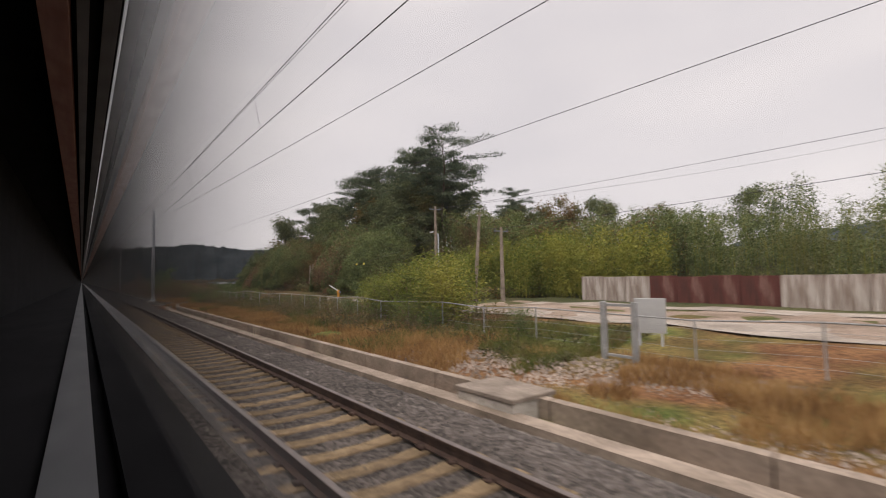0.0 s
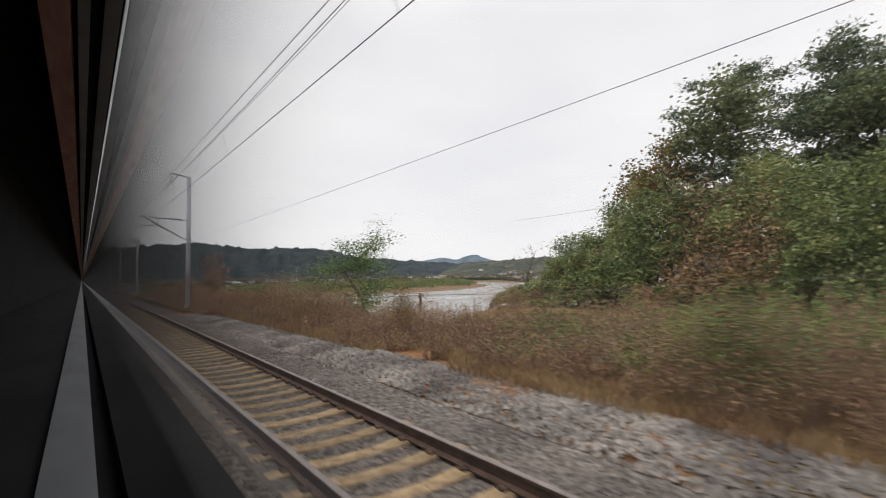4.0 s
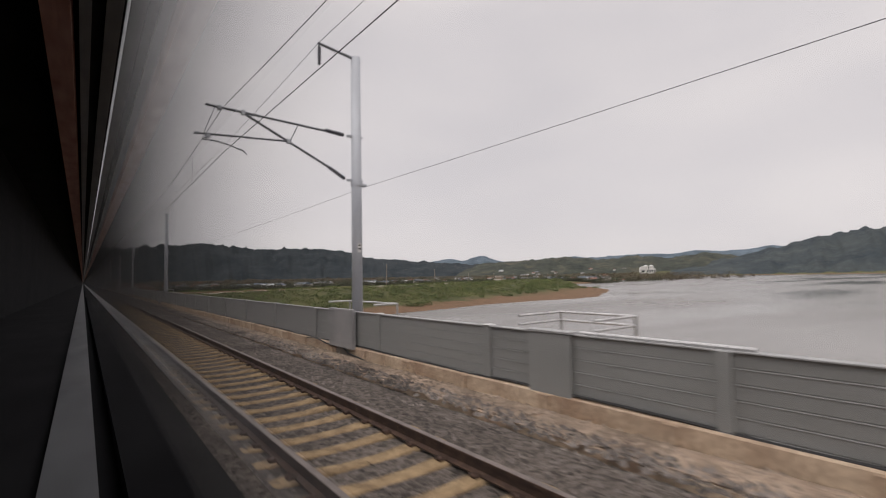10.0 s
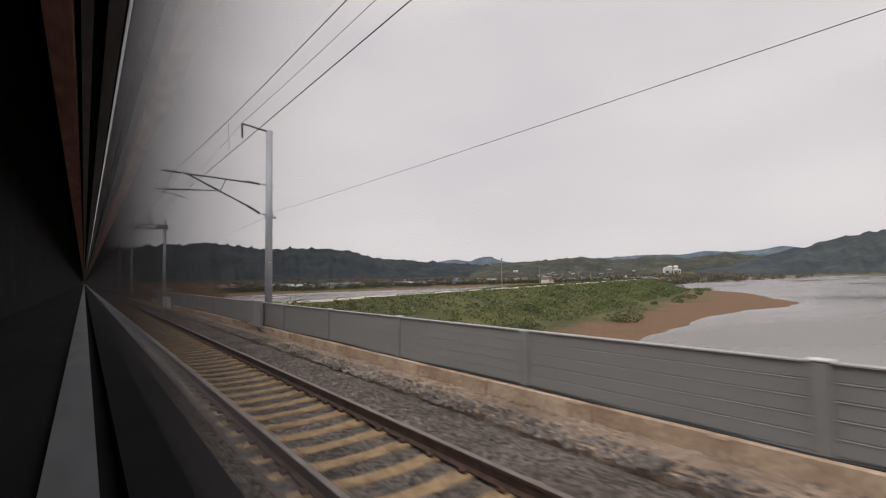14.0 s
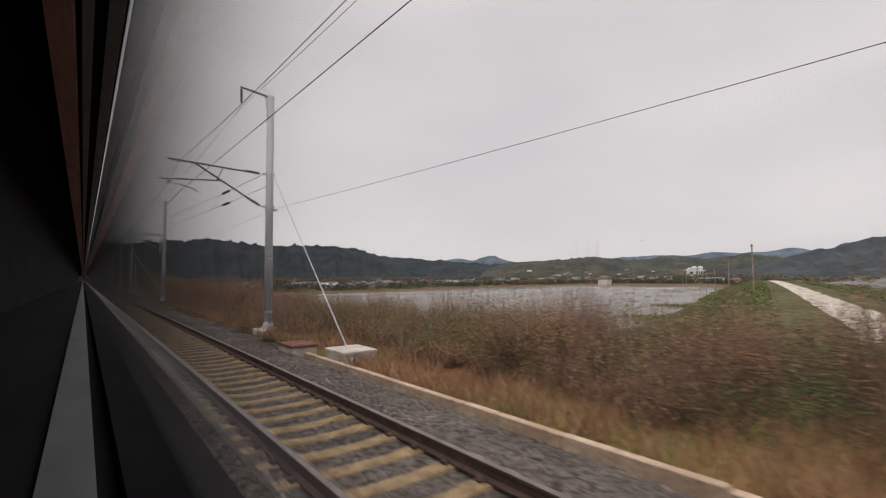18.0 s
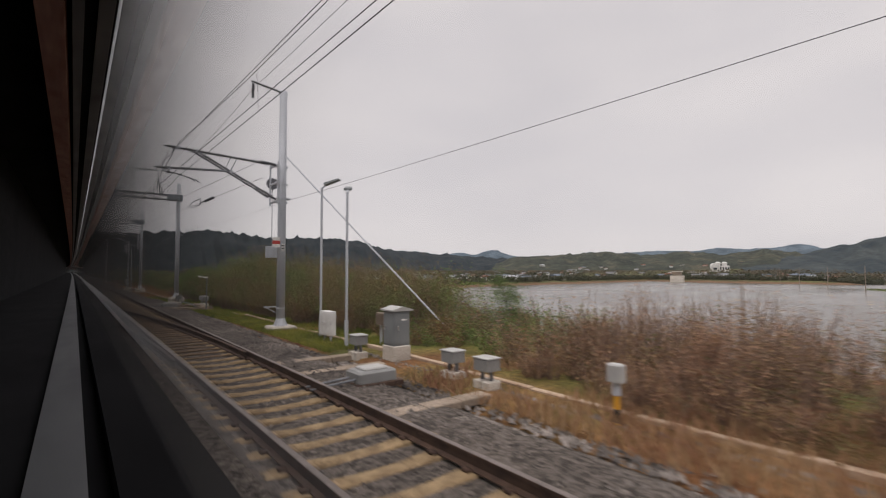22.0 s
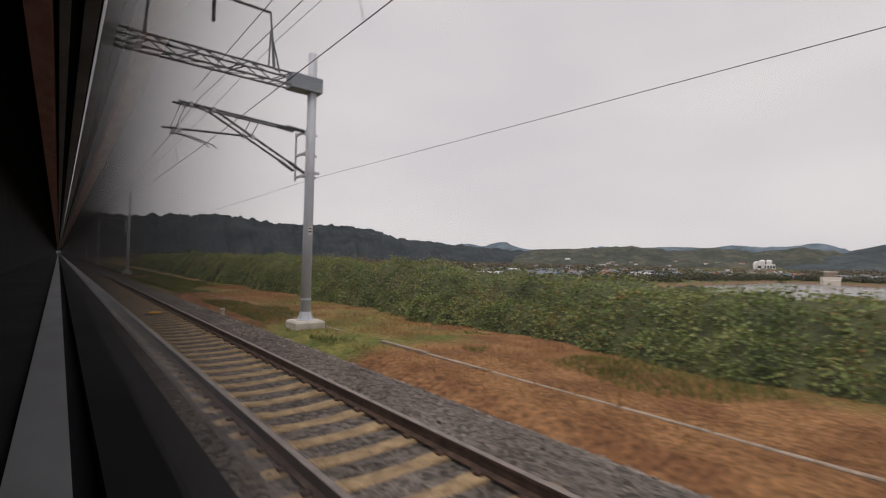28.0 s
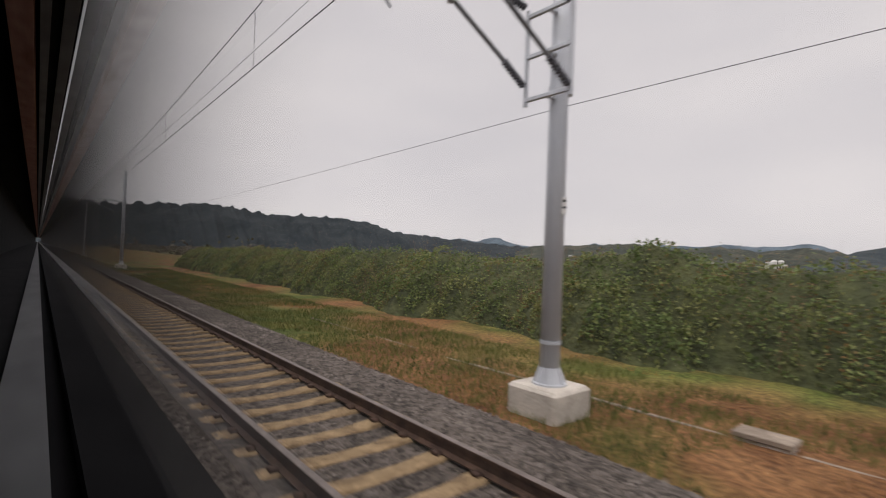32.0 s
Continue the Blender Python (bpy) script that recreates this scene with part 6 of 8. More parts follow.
def leaf_bank(name, label, mat, pts_fun, count, leaf, seed, aspect=0.75):
    r = np.random.default_rng(seed)
    c = pts_fun(r, count)
    v, f = leaf_cards(c, leaf, seed + 1, aspect)
    return tagged(new(name, fast_mesh(name, v, f, mat)), label, "foliage", kind="stuff")


def vine_top(s, d):
    """Height of the vine mass above the rails."""
    top = np.interp(s, [432, 446, 456, 466, 469, 472, 476, 482, 490, 505, 545, 600], [0.25, 0.65, 0.95, 0.9, 1.3, 1.5, 1.5, 1.2, 1.45, 1.85, 1.95, 1.7])
    top = top + 0.45 * fbm(s, d, 61, 4, 8.0) + 0.26 * fbm(s, d, 62, 3, 2.4)
    front = np.interp(s, [432, 450, 480, 510, 540, 600], [8.9, 9.1, 10.2, 10.3, 11.3, 12.3]) + 0.7 * fbm(s, s * 0, 63, 3, 7.0) + 0.35 * fbm(s, d, 65, 3, 1.6)
    rise = np.clip((d - front) / 2.4, 0, 1) ** 0.6
    return -0.5 + (top + 0.5) * rise * np.clip((19.5 - d) / 4, 0, 1) ** 0.5, rise


def vine_points(r, n):
    s = r.uniform(433, 600, n)
    d = np.interp(s, [432, 450, 480, 510, 540, 600], [8.9, 9.1, 10.2, 10.3, 11.3, 12.3]) - 0.6 + np.minimum(r.exponential(2.1, n), 9.0)
    z, rise = vine_top(s, d)
    keep = (rise > 0.02) & (fbm(s, z + d * 0.4, 68, 3, 1.1) > -0.45)
    s, d, z = s[keep], d[keep], z[keep]
    p = on_lines(s, d)
    p[:, 2] = z + r.normal(0, 0.09, len(z)) - 0.06
    return p


# a dark sheet close under the leaves fills the gaps between them
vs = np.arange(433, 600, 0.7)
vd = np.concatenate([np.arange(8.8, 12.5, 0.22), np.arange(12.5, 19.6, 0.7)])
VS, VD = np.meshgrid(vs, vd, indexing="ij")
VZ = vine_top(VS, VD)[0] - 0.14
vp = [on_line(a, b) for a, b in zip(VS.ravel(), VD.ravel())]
core = new("undergrowth", smooth(fast_mesh("undergrowth", [(p.x, p.y, z) for p, z in zip(vp, VZ.ravel())], sheet(len(vs), len(vd)), material("dark_undergrowth_sheet", (0.03, 0.038, 0.015), (0.075, 0.082, 0.03), scale=1.4, rough=0.95, bump=1.0, fine=6, distance=0.15))))
tagged(core, "dark sheet of undergrowth under the vines beside the line", "undergrowth", kind="stuff")
leaf_bank("vine_leaves", "dense green vine leaves covering the bank", leaf_kudzu, vine_points, 270000, 0.095, 64)
def vine_brown(r, n):
    p = vine_points(r, n)
    return p[(fbm(p[:, 0], p[:, 1], 77, 3, 9.0) > -0.1)] + np.array([0, 0, 0.03])


leaf_bank("dry_vine_leaves", "brown dying leaves among the vines", leaf_mixed, vine_brown, 70000, 0.085, 66)


def scrub(name, label, mat, s0, s1, front, back, top, leaves, leaf, twigs, seed, low=0.42, ragged=0.4, spike=1.12, shortest=0.62):
    """Bushes of arching stems set with small leaves; front, back and top are tables over the station."""
    r = np.random.default_rng(seed)
    nb = int((s1 - s0) * (np.mean(back[1]) - np.mean(front[1])) * 2.0)
    s = r.uniform(s0, s1, nb)
    f = np.interp(s, *front) + 0.4 * fbm(s, s * 0, seed + 3, 3, 5.0)
    d = f + (np.interp(s, *back) - f) * r.uniform(0, 1, nb) ** 1.3
    g = ground_height(s, d)
    h = np.interp(s, *top) + ragged * fbm(s, d, seed + 4, 4, 5.0)
    h = np.maximum(h - g, 0.35) * (low + (1 - low) * np.clip((d - f) / 1.6, 0, 1) ** 0.7) * r.uniform(shortest, spike, nb)
    c = on_lines(s, d)
    c[:, 2] = g - 0.05
    i = r.integers(0, nb, twigs)
    a, q = r.uniform(0, 2 * np.pi, twigs), r.uniform(0, 1, twigs) ** 0.6
    out = np.stack([np.cos(a), np.sin(a), a * 0], 1) * (q * (0.42 * h[i] + 0.16))[:, None]
    tall = h[i] * r.uniform(0.55, spike, twigs) * (1 - 0.3 * q * q)
    foot = c[i] + np.stack([np.cos(a), np.sin(a), a * 0], 1) * 0.1

    def at(k, u):
        p = foot[k] + out[k] * (u ** 1.5)[:, None]
        p[:, 2] += tall[k] * u ** 0.85
        return p

    side = np.stack([-np.sin(a), np.cos(a), a * 0], 1)
    k = np.arange(twigs)
    rungs = []
    for u, w in ((0.0, 0.007), (0.5, 0.0045), (1.0, 0.0015)):
        p = at(k, np.full(twigs, u))
        rungs += [p - side * w, p + side * w]
    v = np.stack(rungs, 1).reshape(-1, 3)
    quads = np.array([(0, 1, 3, 2), (2, 3, 5, 4)])
    tagged(new(name + "_stems", fast_mesh(name, v, (quads[None] + (k * 6)[:, None, None]).reshape(-1, 4), twig_mat)), "thin arching dry stems of the thicket", "scrub", kind="stuff")
    k = r.integers(0, twigs, leaves)
    p = at(k, 0.15 + 0.88 * r.uniform(0, 1, leaves) ** 0.75) + r.normal(0, 0.05, (leaves, 3))
    v, f = leaf_cards(p, leaf, seed + 1)
    tagged(new(name, fast_mesh(name, v, f, mat)), label, "scrub", kind="stuff")


scrub("brown_scrub", "brown and olive scrub on the embankment", leaf_brown, 56, 108, ((56, 66, 80, 90, 108), (8.0, 7.1, 7.0, 6.4, 6.2)), ((56, 108), (13, 13)), ((56, 64, 74, 79.5, 81, 84.5, 87, 95, 108), (1.0, 1.45, 1.6, 1.5, 1.35, 0.95, 0.7, 0.95, 1.0)), 120000, 0.058, 26000, 301)
scrub("green_scrub", "green bushes mixed into the embankment scrub", leaf_green, 50, 81, ((50, 81), (8.4, 8.2)), ((50, 81), (14, 14)), ((50, 60, 75, 81), (0.8, 1.35, 1.5, 1.0)), 46000, 0.085, 6000, 302)
scrub("hill_foot_scrub", "low olive scrub at the foot of the hill", leaf_mixed, 70, 88, ((70, 88), (11.0, 11.0)), ((70, 80, 88), (22, 20, 15)), ((70, 82, 88), (0.8, 0.7, 0.0)), 26000, 0.1, 5000, 311, 0.6, 0.5)
scrub("russet_scrub", "russet dry scrub above the lake shore", leaf_rust, 100, 150.5, ((100, 118, 136, 143, 145, 150), (6.0, 5.2, 5.3, 5.7, 6.7, 7.6)), ((100, 144, 150), (13, 12.5, 12)), ((100, 115, 126, 128.5, 130.5, 137, 143, 146.5, 150.5), (1.1, 0.85, 0.8, 0.55, 0.85, 0.8, 1.0, 0.75, 0.1)), 150000, 0.046, 44000, 303, 0.42, 0.6)
scrub("russet_scrub_pond", "russet dry scrub above the pond", leaf_rust, 304, 388, ((304, 312, 320, 327, 329, 350, 388), (6.5, 6.3, 6.9, 6.9, 5.6, 5.6, 7.0)), ((304, 388), (14, 13.5)), ((304, 310, 312, 318, 321, 328, 333.5, 336, 338, 342, 347.5, 348.8, 351.3, 352.8, 356, 364, 369, 376, 388), (1.3, 1.4, 2.05, 1.95, 1.5, 1.5, 1.2, 0.35, 0.4, 1.3, 1.4, 0.7, 0.7, 1.75, 1.75, 0.75, 1.15, 1.5, 1.5)), 180000, 0.048, 50000, 304, 0.42, 0.8)
scrub("green_scrub_pond", "green bushes mixed into the scrub above the pond", leaf_green, 308, 336, ((308, 320, 327, 336), (6.8, 7.2, 7.2, 6.4)), ((308, 336), (13, 13)), ((308, 320, 330, 336), (0.9, 1.25, 1.2, 0.4)), 42000, 0.06, 5000, 315, 0.42, 0.6)
scrub("brown_scrub_pond", "olive and brown scrub above the pond", leaf_mixed, 310, 388, ((310, 319, 327, 330, 388), (6.2, 6.8, 6.8, 5.8, 7.3)), ((310, 388), (14, 13.5)), ((310, 312, 318, 321, 334, 337, 341, 347.5, 348.8, 351.3, 352.8, 360, 388), (1.25, 1.75, 1.7, 1.2, 1.15, 0.3, 0.95, 1.0, 0.45, 0.45, 1.2, 0.9, 1.2)), 110000, 0.055, 10000, 305, 0.42, 0.6)
scrub("tall_scrub", "tall olive-green scrub behind the verge", leaf_mixed, 390, 440, ((390, 398, 425, 440), (7.9, 7.2, 7.6, 8.7)), ((390, 440), (13, 13)), ((390, 392.5, 394, 402, 406, 410, 411.5, 415.5, 417, 420, 424, 426, 430, 440), (1.0, 1.4, 2.6, 3.2, 3.4, 3.5, 4.3, 4.3, 3.2, 2.8, 2.8, 3.0, 1.4, 0.7)), 220000, 0.052, 18000, 306, 0.4, 0.3, 1.0, 0.75)
scrub("green_tall_scrub", "green leafy scrub behind the verge", leaf_green, 388, 442, ((388, 442), (8.0, 8.8)), ((388, 442), (13, 13)), ((388, 392.5, 394, 403, 409, 411.5, 415, 417, 421, 424, 430, 442), (0.9, 1.3, 2.4, 2.9, 3.3, 4.3, 4.3, 2.9, 2.5, 2.8, 1.3, 0.6)), 140000, 0.058, 8000, 307, 0.4, 0.3, 1.0, 0.75)
scrub("dense_green_scrub", "dense dark green bushes behind the verge", leaf_green, 394, 436, ((394, 403, 425, 436), (8.0, 7.4, 7.5, 8.8)), ((394, 436), (12, 12)), ((394, 403, 408, 424, 430, 436), (2.3, 2.5, 2.9, 2.9, 1.6, 1.0)), 120000, 0.066, 9000, 310, 0.5, 0.35, 1.0, 0.75)
scrub("low_weeds", "low green weeds at the foot of the scrub", leaf_mixed, 106, 143, ((106, 120, 143), (5.5, 4.9, 5.2)), ((106, 143), (6.6, 6.6)), ((106, 143), (-0.12, 0.0)), 48000, 0.055, 5000, 312, 0.5, 0.2)
scrub("low_weeds_pond", "low green and brown weeds at the foot of the scrub", leaf_mixed, 326, 384, ((326, 350, 384), (5.15, 5.3, 6.5)), ((326, 384), (6.6, 7.4)), ((326, 340, 376, 379, 384), (0.1, 0.0, -0.05, -0.35, -0.4)), 50000, 0.055, 5000, 313, 0.5, 0.25)
scrub("verge_weeds", "weeds and brambles by the fence", leaf_mixed, 8, 58, ((8, 58), (9.4, 8.6)), ((8, 58), (15.0, 17.0)), ((8, 13, 17, 26, 36, 42, 48, 58), (-0.15, 0.1, 0.7, 0.75, 0.5, 0.3, 0.7, 0.75)), 56000, 0.08, 11000, 308)
scrub("russet_verge_scrub", "low russet scrub in front of the vines", leaf_rust, 430, 437, ((430, 437), (7.6, 8.4)), ((430, 437), (9.6, 9.8)), ((430, 437), (0.85, 0.55)), 22000, 0.055, 4000, 314, 0.5, 0.3)
scrub("vine_wisps", "tall dead stems and grass heads standing out of the vines", leaf_brown, 445, 596, ((445, 480, 510, 540, 596), (10.0, 11.4, 11.6, 12.4, 13.4)), ((445, 596), (16, 17)), ((445, 456, 470, 484, 490, 505, 545, 596), (1.15, 1.45, 1.35, 1.5, 2.1, 2.4, 2.55, 2.2)), 80000, 0.06, 14000, 309, 0.7, 0.6)


# grass
def blades(name, label, mat, count, s0, s1, d0, d1, tall, seed, mask=None):
    r = np.random.default_rng(seed)
    s, d = r.uniform(s0, s1, count), r.uniform(d0, d1, count)
    if mask is not None:
        keep = mask(s, d)
        s, d = s[keep], d[keep]
    n = len(s)
    p = on_lines(s, d)
    p[:, 2] = ground_height(s, d) - 0.03
    h = tall * r.uniform(0.5, 1.25, (n, 1))
    a = r.uniform(0, 2 * np.pi, n)
    side = np.stack([np.cos(a), np.sin(a), a * 0], 1) * (0.004 + h * 0.035)
    lean = np.stack([r.normal(0, 0.35, n), r.normal(0, 0.35, n), np.ones(n)], 1) * h
    v = np.stack([p - side, p + side, p + side * 0.8 + lean * 0.6, p + lean + side * 0.1 * 0], 1)
    return tagged(new(name, fast_mesh(name, v.reshape(-1, 3), np.arange(n * 4).reshape(-1, 4), mat)), label, "grass", kind="stuff")


def patchy(seed, size, level):
    return lambda s, d: fbm(s, d, seed, 3, size) > level


blades("dry_grass", "dry orange grass along the drain", grass_orange, 120000, -12, 62, 6.1, 11.5, 0.32, 71, lambda s, d: fbm(s, d, 5, 3, 6) > np.interp(s, [8, 14], [0.28, -0.5]) - 0.8 * (d < 6.6))
blades("tall_yellow_grass", "taller yellow-green grass by the fence", grass_green, 75000, 8, 62, 6.6, 14.0, 0.34, 72, lambda s, d: fbm(s, d, 6, 3, 7) > np.interp(d, [7.0, 9.0, 11.0], [0.55, 0.25, -0.4]))
blades("verge_grass", "short dry verge grass beside the ballast", grass_dry, 80000, 396, 590, 5.5, 10.2, 0.14, 73, lambda s, d: fbm(s, d, 7, 3, 9) > np.interp(s, [425, 440, 478, 490], [0.35, -0.6, -0.6, 0.0]) - 0.5 * ramp(d, 6.8, 7.8) * (s > 486) * (1 - ramp(s, 508, 518)) + 0.3 * ramp(s, 510, 520))
blades("green_verge_grass", "short green verge grass beside the ballast", grass_green, 220000, 436, 590, 5.3, 9.8, 0.14, 74, lambda s, d: fbm(s, d, 8, 3, 11) > np.interp(s, [432, 440, 478, 488, 510, 522], [-0.1, 0.45, 0.4, -0.15, -0.15, -0.5]) + 0.9 * ramp(d + 0.7 * fbm(s, s * 0, 88, 3, 9), 6.6, 7.9) * (s > 486) * (1 - ramp(s, 508, 518)))
blades("kerb_grass", "bright green grass strip between ballast and kerb", leaf_bamboo, 110000, 392, 430, 5.3, 8.4, 0.13, 77, lambda s, d: (fbm(s, d, 12, 3, 6) > -0.9) & (d < np.interp(s, [420, 426, 430], [8.4, 6.6, 5.6])))
blades("bank_grass", "dry grass under the shrubs", leaf_brown, 110000, 55, 145, 5.0, 8.5, 0.3, 75, lambda s, d: (fbm(s, d, 9, 3, 5) > -0.3) & (d > np.interp(s, [60, 100, 110], [6.6, 6.2, 4.95])))
blades("bank_grass_far", "brown grass under the shrubs", leaf_rust, 60000, 304, 388, 5.2, 9.5, 0.3, 76, patchy(10, 5, -0.4))


# ---- trees ----
def tree_master(name, label, leaf_mat, height, width, leaves, leaf, seed, bare=0.25, group=""):
    """A broadleaf tree: tapered trunk, limbs, an uneven crown of leaf clumps."""
    r = np.random.default_rng(seed)
    t = thing(name, label, "tree", group=group)
    sh = Shape()
    k = [Vector((0, 0, -0.4)), Vector((r.normal(0, .2), r.normal(0, .2), height * 0.3)), Vector((r.normal(0, .4), r.normal(0, .4), height * 0.62)), Vector((r.normal(0, .5), r.normal(0, .5), height * 0.9))]
    sh.tube(k, height * 0.022, 7, end=0.03)
    ends = []
    for i in range(22):
        u = r.uniform(bare, 0.98)
        j = min(int(u * 3), 2)
        base = k[j].lerp(k[j + 1], u * 3 - j)
        a = r.uniform(0, 2 * math.pi)
        w = width * 0.5 * r.uniform(0.55, 1.05) * math.sin(math.pi * min(1, 0.25 + u * 0.72)) ** 0.7
        e = base + Vector((w * math.cos(a), w * math.sin(a), height * r.uniform(0.02, 0.16)))
        m = base.lerp(e, 0.5) + Vector((0, 0, -0.05 * height * 0.3))
        sh.tube([base, m, e], 0.05 * (1.1 - u), 4, end=0.012)
        ends += [e, e.lerp(m, 0.5), m, e + Vector((r.normal(0, .5), r.normal(0, .5), r.normal(0, .4)))]
    part("trunk", sh, bark, t, "dark trunk and limbs")
    c = clump_points(r, leaves, np.array(ends), np.array([0.085, 0.085, 0.06]) * width)
    c[:, 2] = np.maximum(c[:, 2], 0.2)
    v, f = leaf_cards(c, leaf, seed + 3, 0.7)
    part("crown", fast_mesh("crown", v, f, leaf_mat), None, t, "uneven crown of small leaves")
    return t


def pine_master(name, label, height, width, seed):
    """A pine with a bare bent trunk and flat plates of needles."""
    r = np.random.default_rng(seed)
    t = thing(name, label, "tree", group="pines")
    sh = Shape()
    k = [Vector((0, 0, -0.5)), Vector((0.4, 0.1, height * 0.35)), Vector((-0.2, 0.5, height * 0.7)), Vector((0.3, 0.2, height))]
    sh.tube(k, height * 0.014, 8, end=0.04)
    cs = []
    for i in range(23):
        u = 0.42 + 0.56 * (i / 22)
        j = min(int(u * 3), 2)
        base = k[j].lerp(k[j + 1], u * 3 - j)
        a = i * 2.4 + r.uniform(-0.4, 0.4)
        w = width * 0.5 * (0.25 + 0.72 * math.sin(math.pi * (u - 0.38) / 0.68)) * r.uniform(0.4, 1.2) + 0.4
        e = base + Vector((w * math.cos(a), w * math.sin(a), r.uniform(-0.03, 0.06) * height))
        sh.tube([base, base.lerp(e, 0.5) + Vector((0, 0, 0.12)), e], 0.07 * (1.15 - u), 4, end=0.015)
        for q in range(9):
            p = base.lerp(e, r.uniform(0.2, 1.08))
            cs.append((p.x + r.normal(0, 0.35), p.y + r.normal(0, 0.35), p.z + 0.15 + r.normal(0, 0.08)))
    part("trunk", sh, bark, t, "dark bent trunk and limbs")
    c = clump_points(r, 10000, np.array(cs), np.array([0.42, 0.42, 0.18]))
    v, f = leaf_cards(c, 0.27, seed + 3, 0.36, 0.9)
    part("crown", fast_mesh("crown", v, f, leaf_pine), None, t, "flat plates of dark needles")
    return t


def bamboo_master(label, mat, height, width, leaves, seed):
    r = np.random.default_rng(seed)
    t = thing("bamboo_clump", label, "bamboo", group="bamboo clumps")
    sh = Shape()
    cs = []
    for i in range(30):
        a, q = r.uniform(0, 2 * math.pi), width * 0.5 * r.uniform(0, 1) ** 0.5
        x, y, h = q * math.cos(a), q * math.sin(a), height * r.uniform(0.65, 1.05)
        lx, ly = r.normal(0, 0.25), r.normal(0, 0.25)
        sh.tube([(x, y, -0.2), (x + lx * 0.3, y + ly * 0.3, h * 0.6), (x + lx * 1.4, y + ly * 1.4, h)], 0.03, 4, end=0.006)
        for z in np.linspace(0.12, 1.0, 13):
            cs.append((x + lx * 1.4 * z * z, y + ly * 1.4 * z * z, h * z))
    part("culms", sh, leaf_bamboo, t, "thin green culms")
    c = clump_points(r, leaves, np.array(cs), np.array([0.32, 0.32, 0.2]))
    v, f = leaf_cards(c, 0.22, seed + 2, 0.3, 0.8)
    part("foliage", fast_mesh("foliage", v, f, mat), None, t, "feathery narrow leaves")
    return t


def sapling_master(label, mat, height, seed):
    """Slender stems from one foot, set with rising twigs and few small leaves."""
    r = np.random.default_rng(seed)
    t = thing("sapling", label, "tree", group="trees of the wood")
    cs = []
    for n, (ax, ay, hh) in enumerate(((0.55, 0.1, 1.0), (-0.5, 0.2, 0.93), (0.1, -0.6, 0.72), (-0.95, -0.1, 0.6), (1.0, 0.3, 0.62))):
        sh = Shape()
        h = height * hh
        k = [Vector((ax * 0.1, ay * 0.1, -0.3)), Vector((ax * 0.55, ay * 0.5, h * 0.34)), Vector((ax * 0.9, ay * 0.9, h * 0.68)), Vector((ax * 1.1, ay * 1.1, h))]
        sh.tube(k, 0.034 * hh, 6, end=0.006)
        for i in range(46):
            u = 0.16 + 0.82 * (i / 45)
            j = min(int(u * 3), 2)
            base = k[j].lerp(k[j + 1], u * 3 - j)
            a = i * 2.4 + r.uniform(-0.5, 0.5)
            w = (0.28 + 0.75 * (1 - u) ** 0.8) * r.uniform(0.6, 1.15)
            e = base + Vector((w * math.cos(a), w * math.sin(a), w * r.uniform(0.35, 0.85)))
            m = base.lerp(e, 0.55) + Vector((0, 0, -0.05))
            sh.tube([base, m, e], 0.010 * (1.2 - u), 4, end=0.003)
            for q in range(3):
                f = base.lerp(e, r.uniform(0.35, 0.8))
                g = f + Vector((r.normal(0, 0.14), r.normal(0, 0.14), r.uniform(0.06, 0.24)))
                sh.tube([f, g], 0.005, 3, end=0.002)
                cs.append(tuple(g))
            cs += [tuple(e), tuple(m.lerp(e, 0.5))]
        part("stem", sh, bark, t, "thin brown stem with rising twigs")
    c = clump_points(r, 5000, np.array(cs), np.array([0.07, 0.07, 0.07]))
    v, f = leaf_cards(c, 0.06, seed + 3, 0.6)
    part("foliage", fast_mesh("foliage", v, f, mat), None, t, "sparse small russet leaves")
    return t


t1 = tree_master("tree", "dark green broadleaf tree hung with vines on the wooded hill", leaf_dark, 11.5, 8.0, 11000, 0.25, 201, 0.05, "trees of the wood")
t2 = tree_master("tree", "dense green tree with vine-covered crown on the wooded hill", leaf_wood, 10.0, 7.5, 11000, 0.24, 202, 0.02, "trees of the wood")
t3 = tree_master("tree", "olive and brown autumn tree on the wooded hill", leaf_mixed, 10.5, 7.0, 10000, 0.23, 203, 0.1, "trees of the wood")
t4 = tree_master("tree", "small feathery green tree on the embankment", leaf_green, 4.8, 4.0, 9000, 0.085, 204, 0.2, "trees of the wood")
t5 = sapling_master("thin half-bare russet sapling with two slender stems on the embankment", leaf_rust, 4.3, 205)
t6 = tree_master("tree", "leafless grey tree at the edge of the wood", leaf_brown, 7.5, 4.5, 260, 0.14, 206, 0.2, "trees of the wood")
p1 = pine_master("pine_tree", "tall dark pine with flat needle plates on the hill", 16.5, 12.0, 211)
p2 = pine_master("pine_tree", "dark pine with a spreading flat crown on the hill", 12.5, 9.0, 212)


def set_tree(master, s, d, k=1.0, first=False, tall=1.0):
    z = ground_at(s, d)
    p = on_line(s, d, z)
    m = pose(p.x, p.y, p.z, 0, 0, random.uniform(0, 360))
    ob = copy_thing(master, m) if not first else master
    if first:
        ob.matrix_basis = m
    ob.scale = (k, k, k * tall)


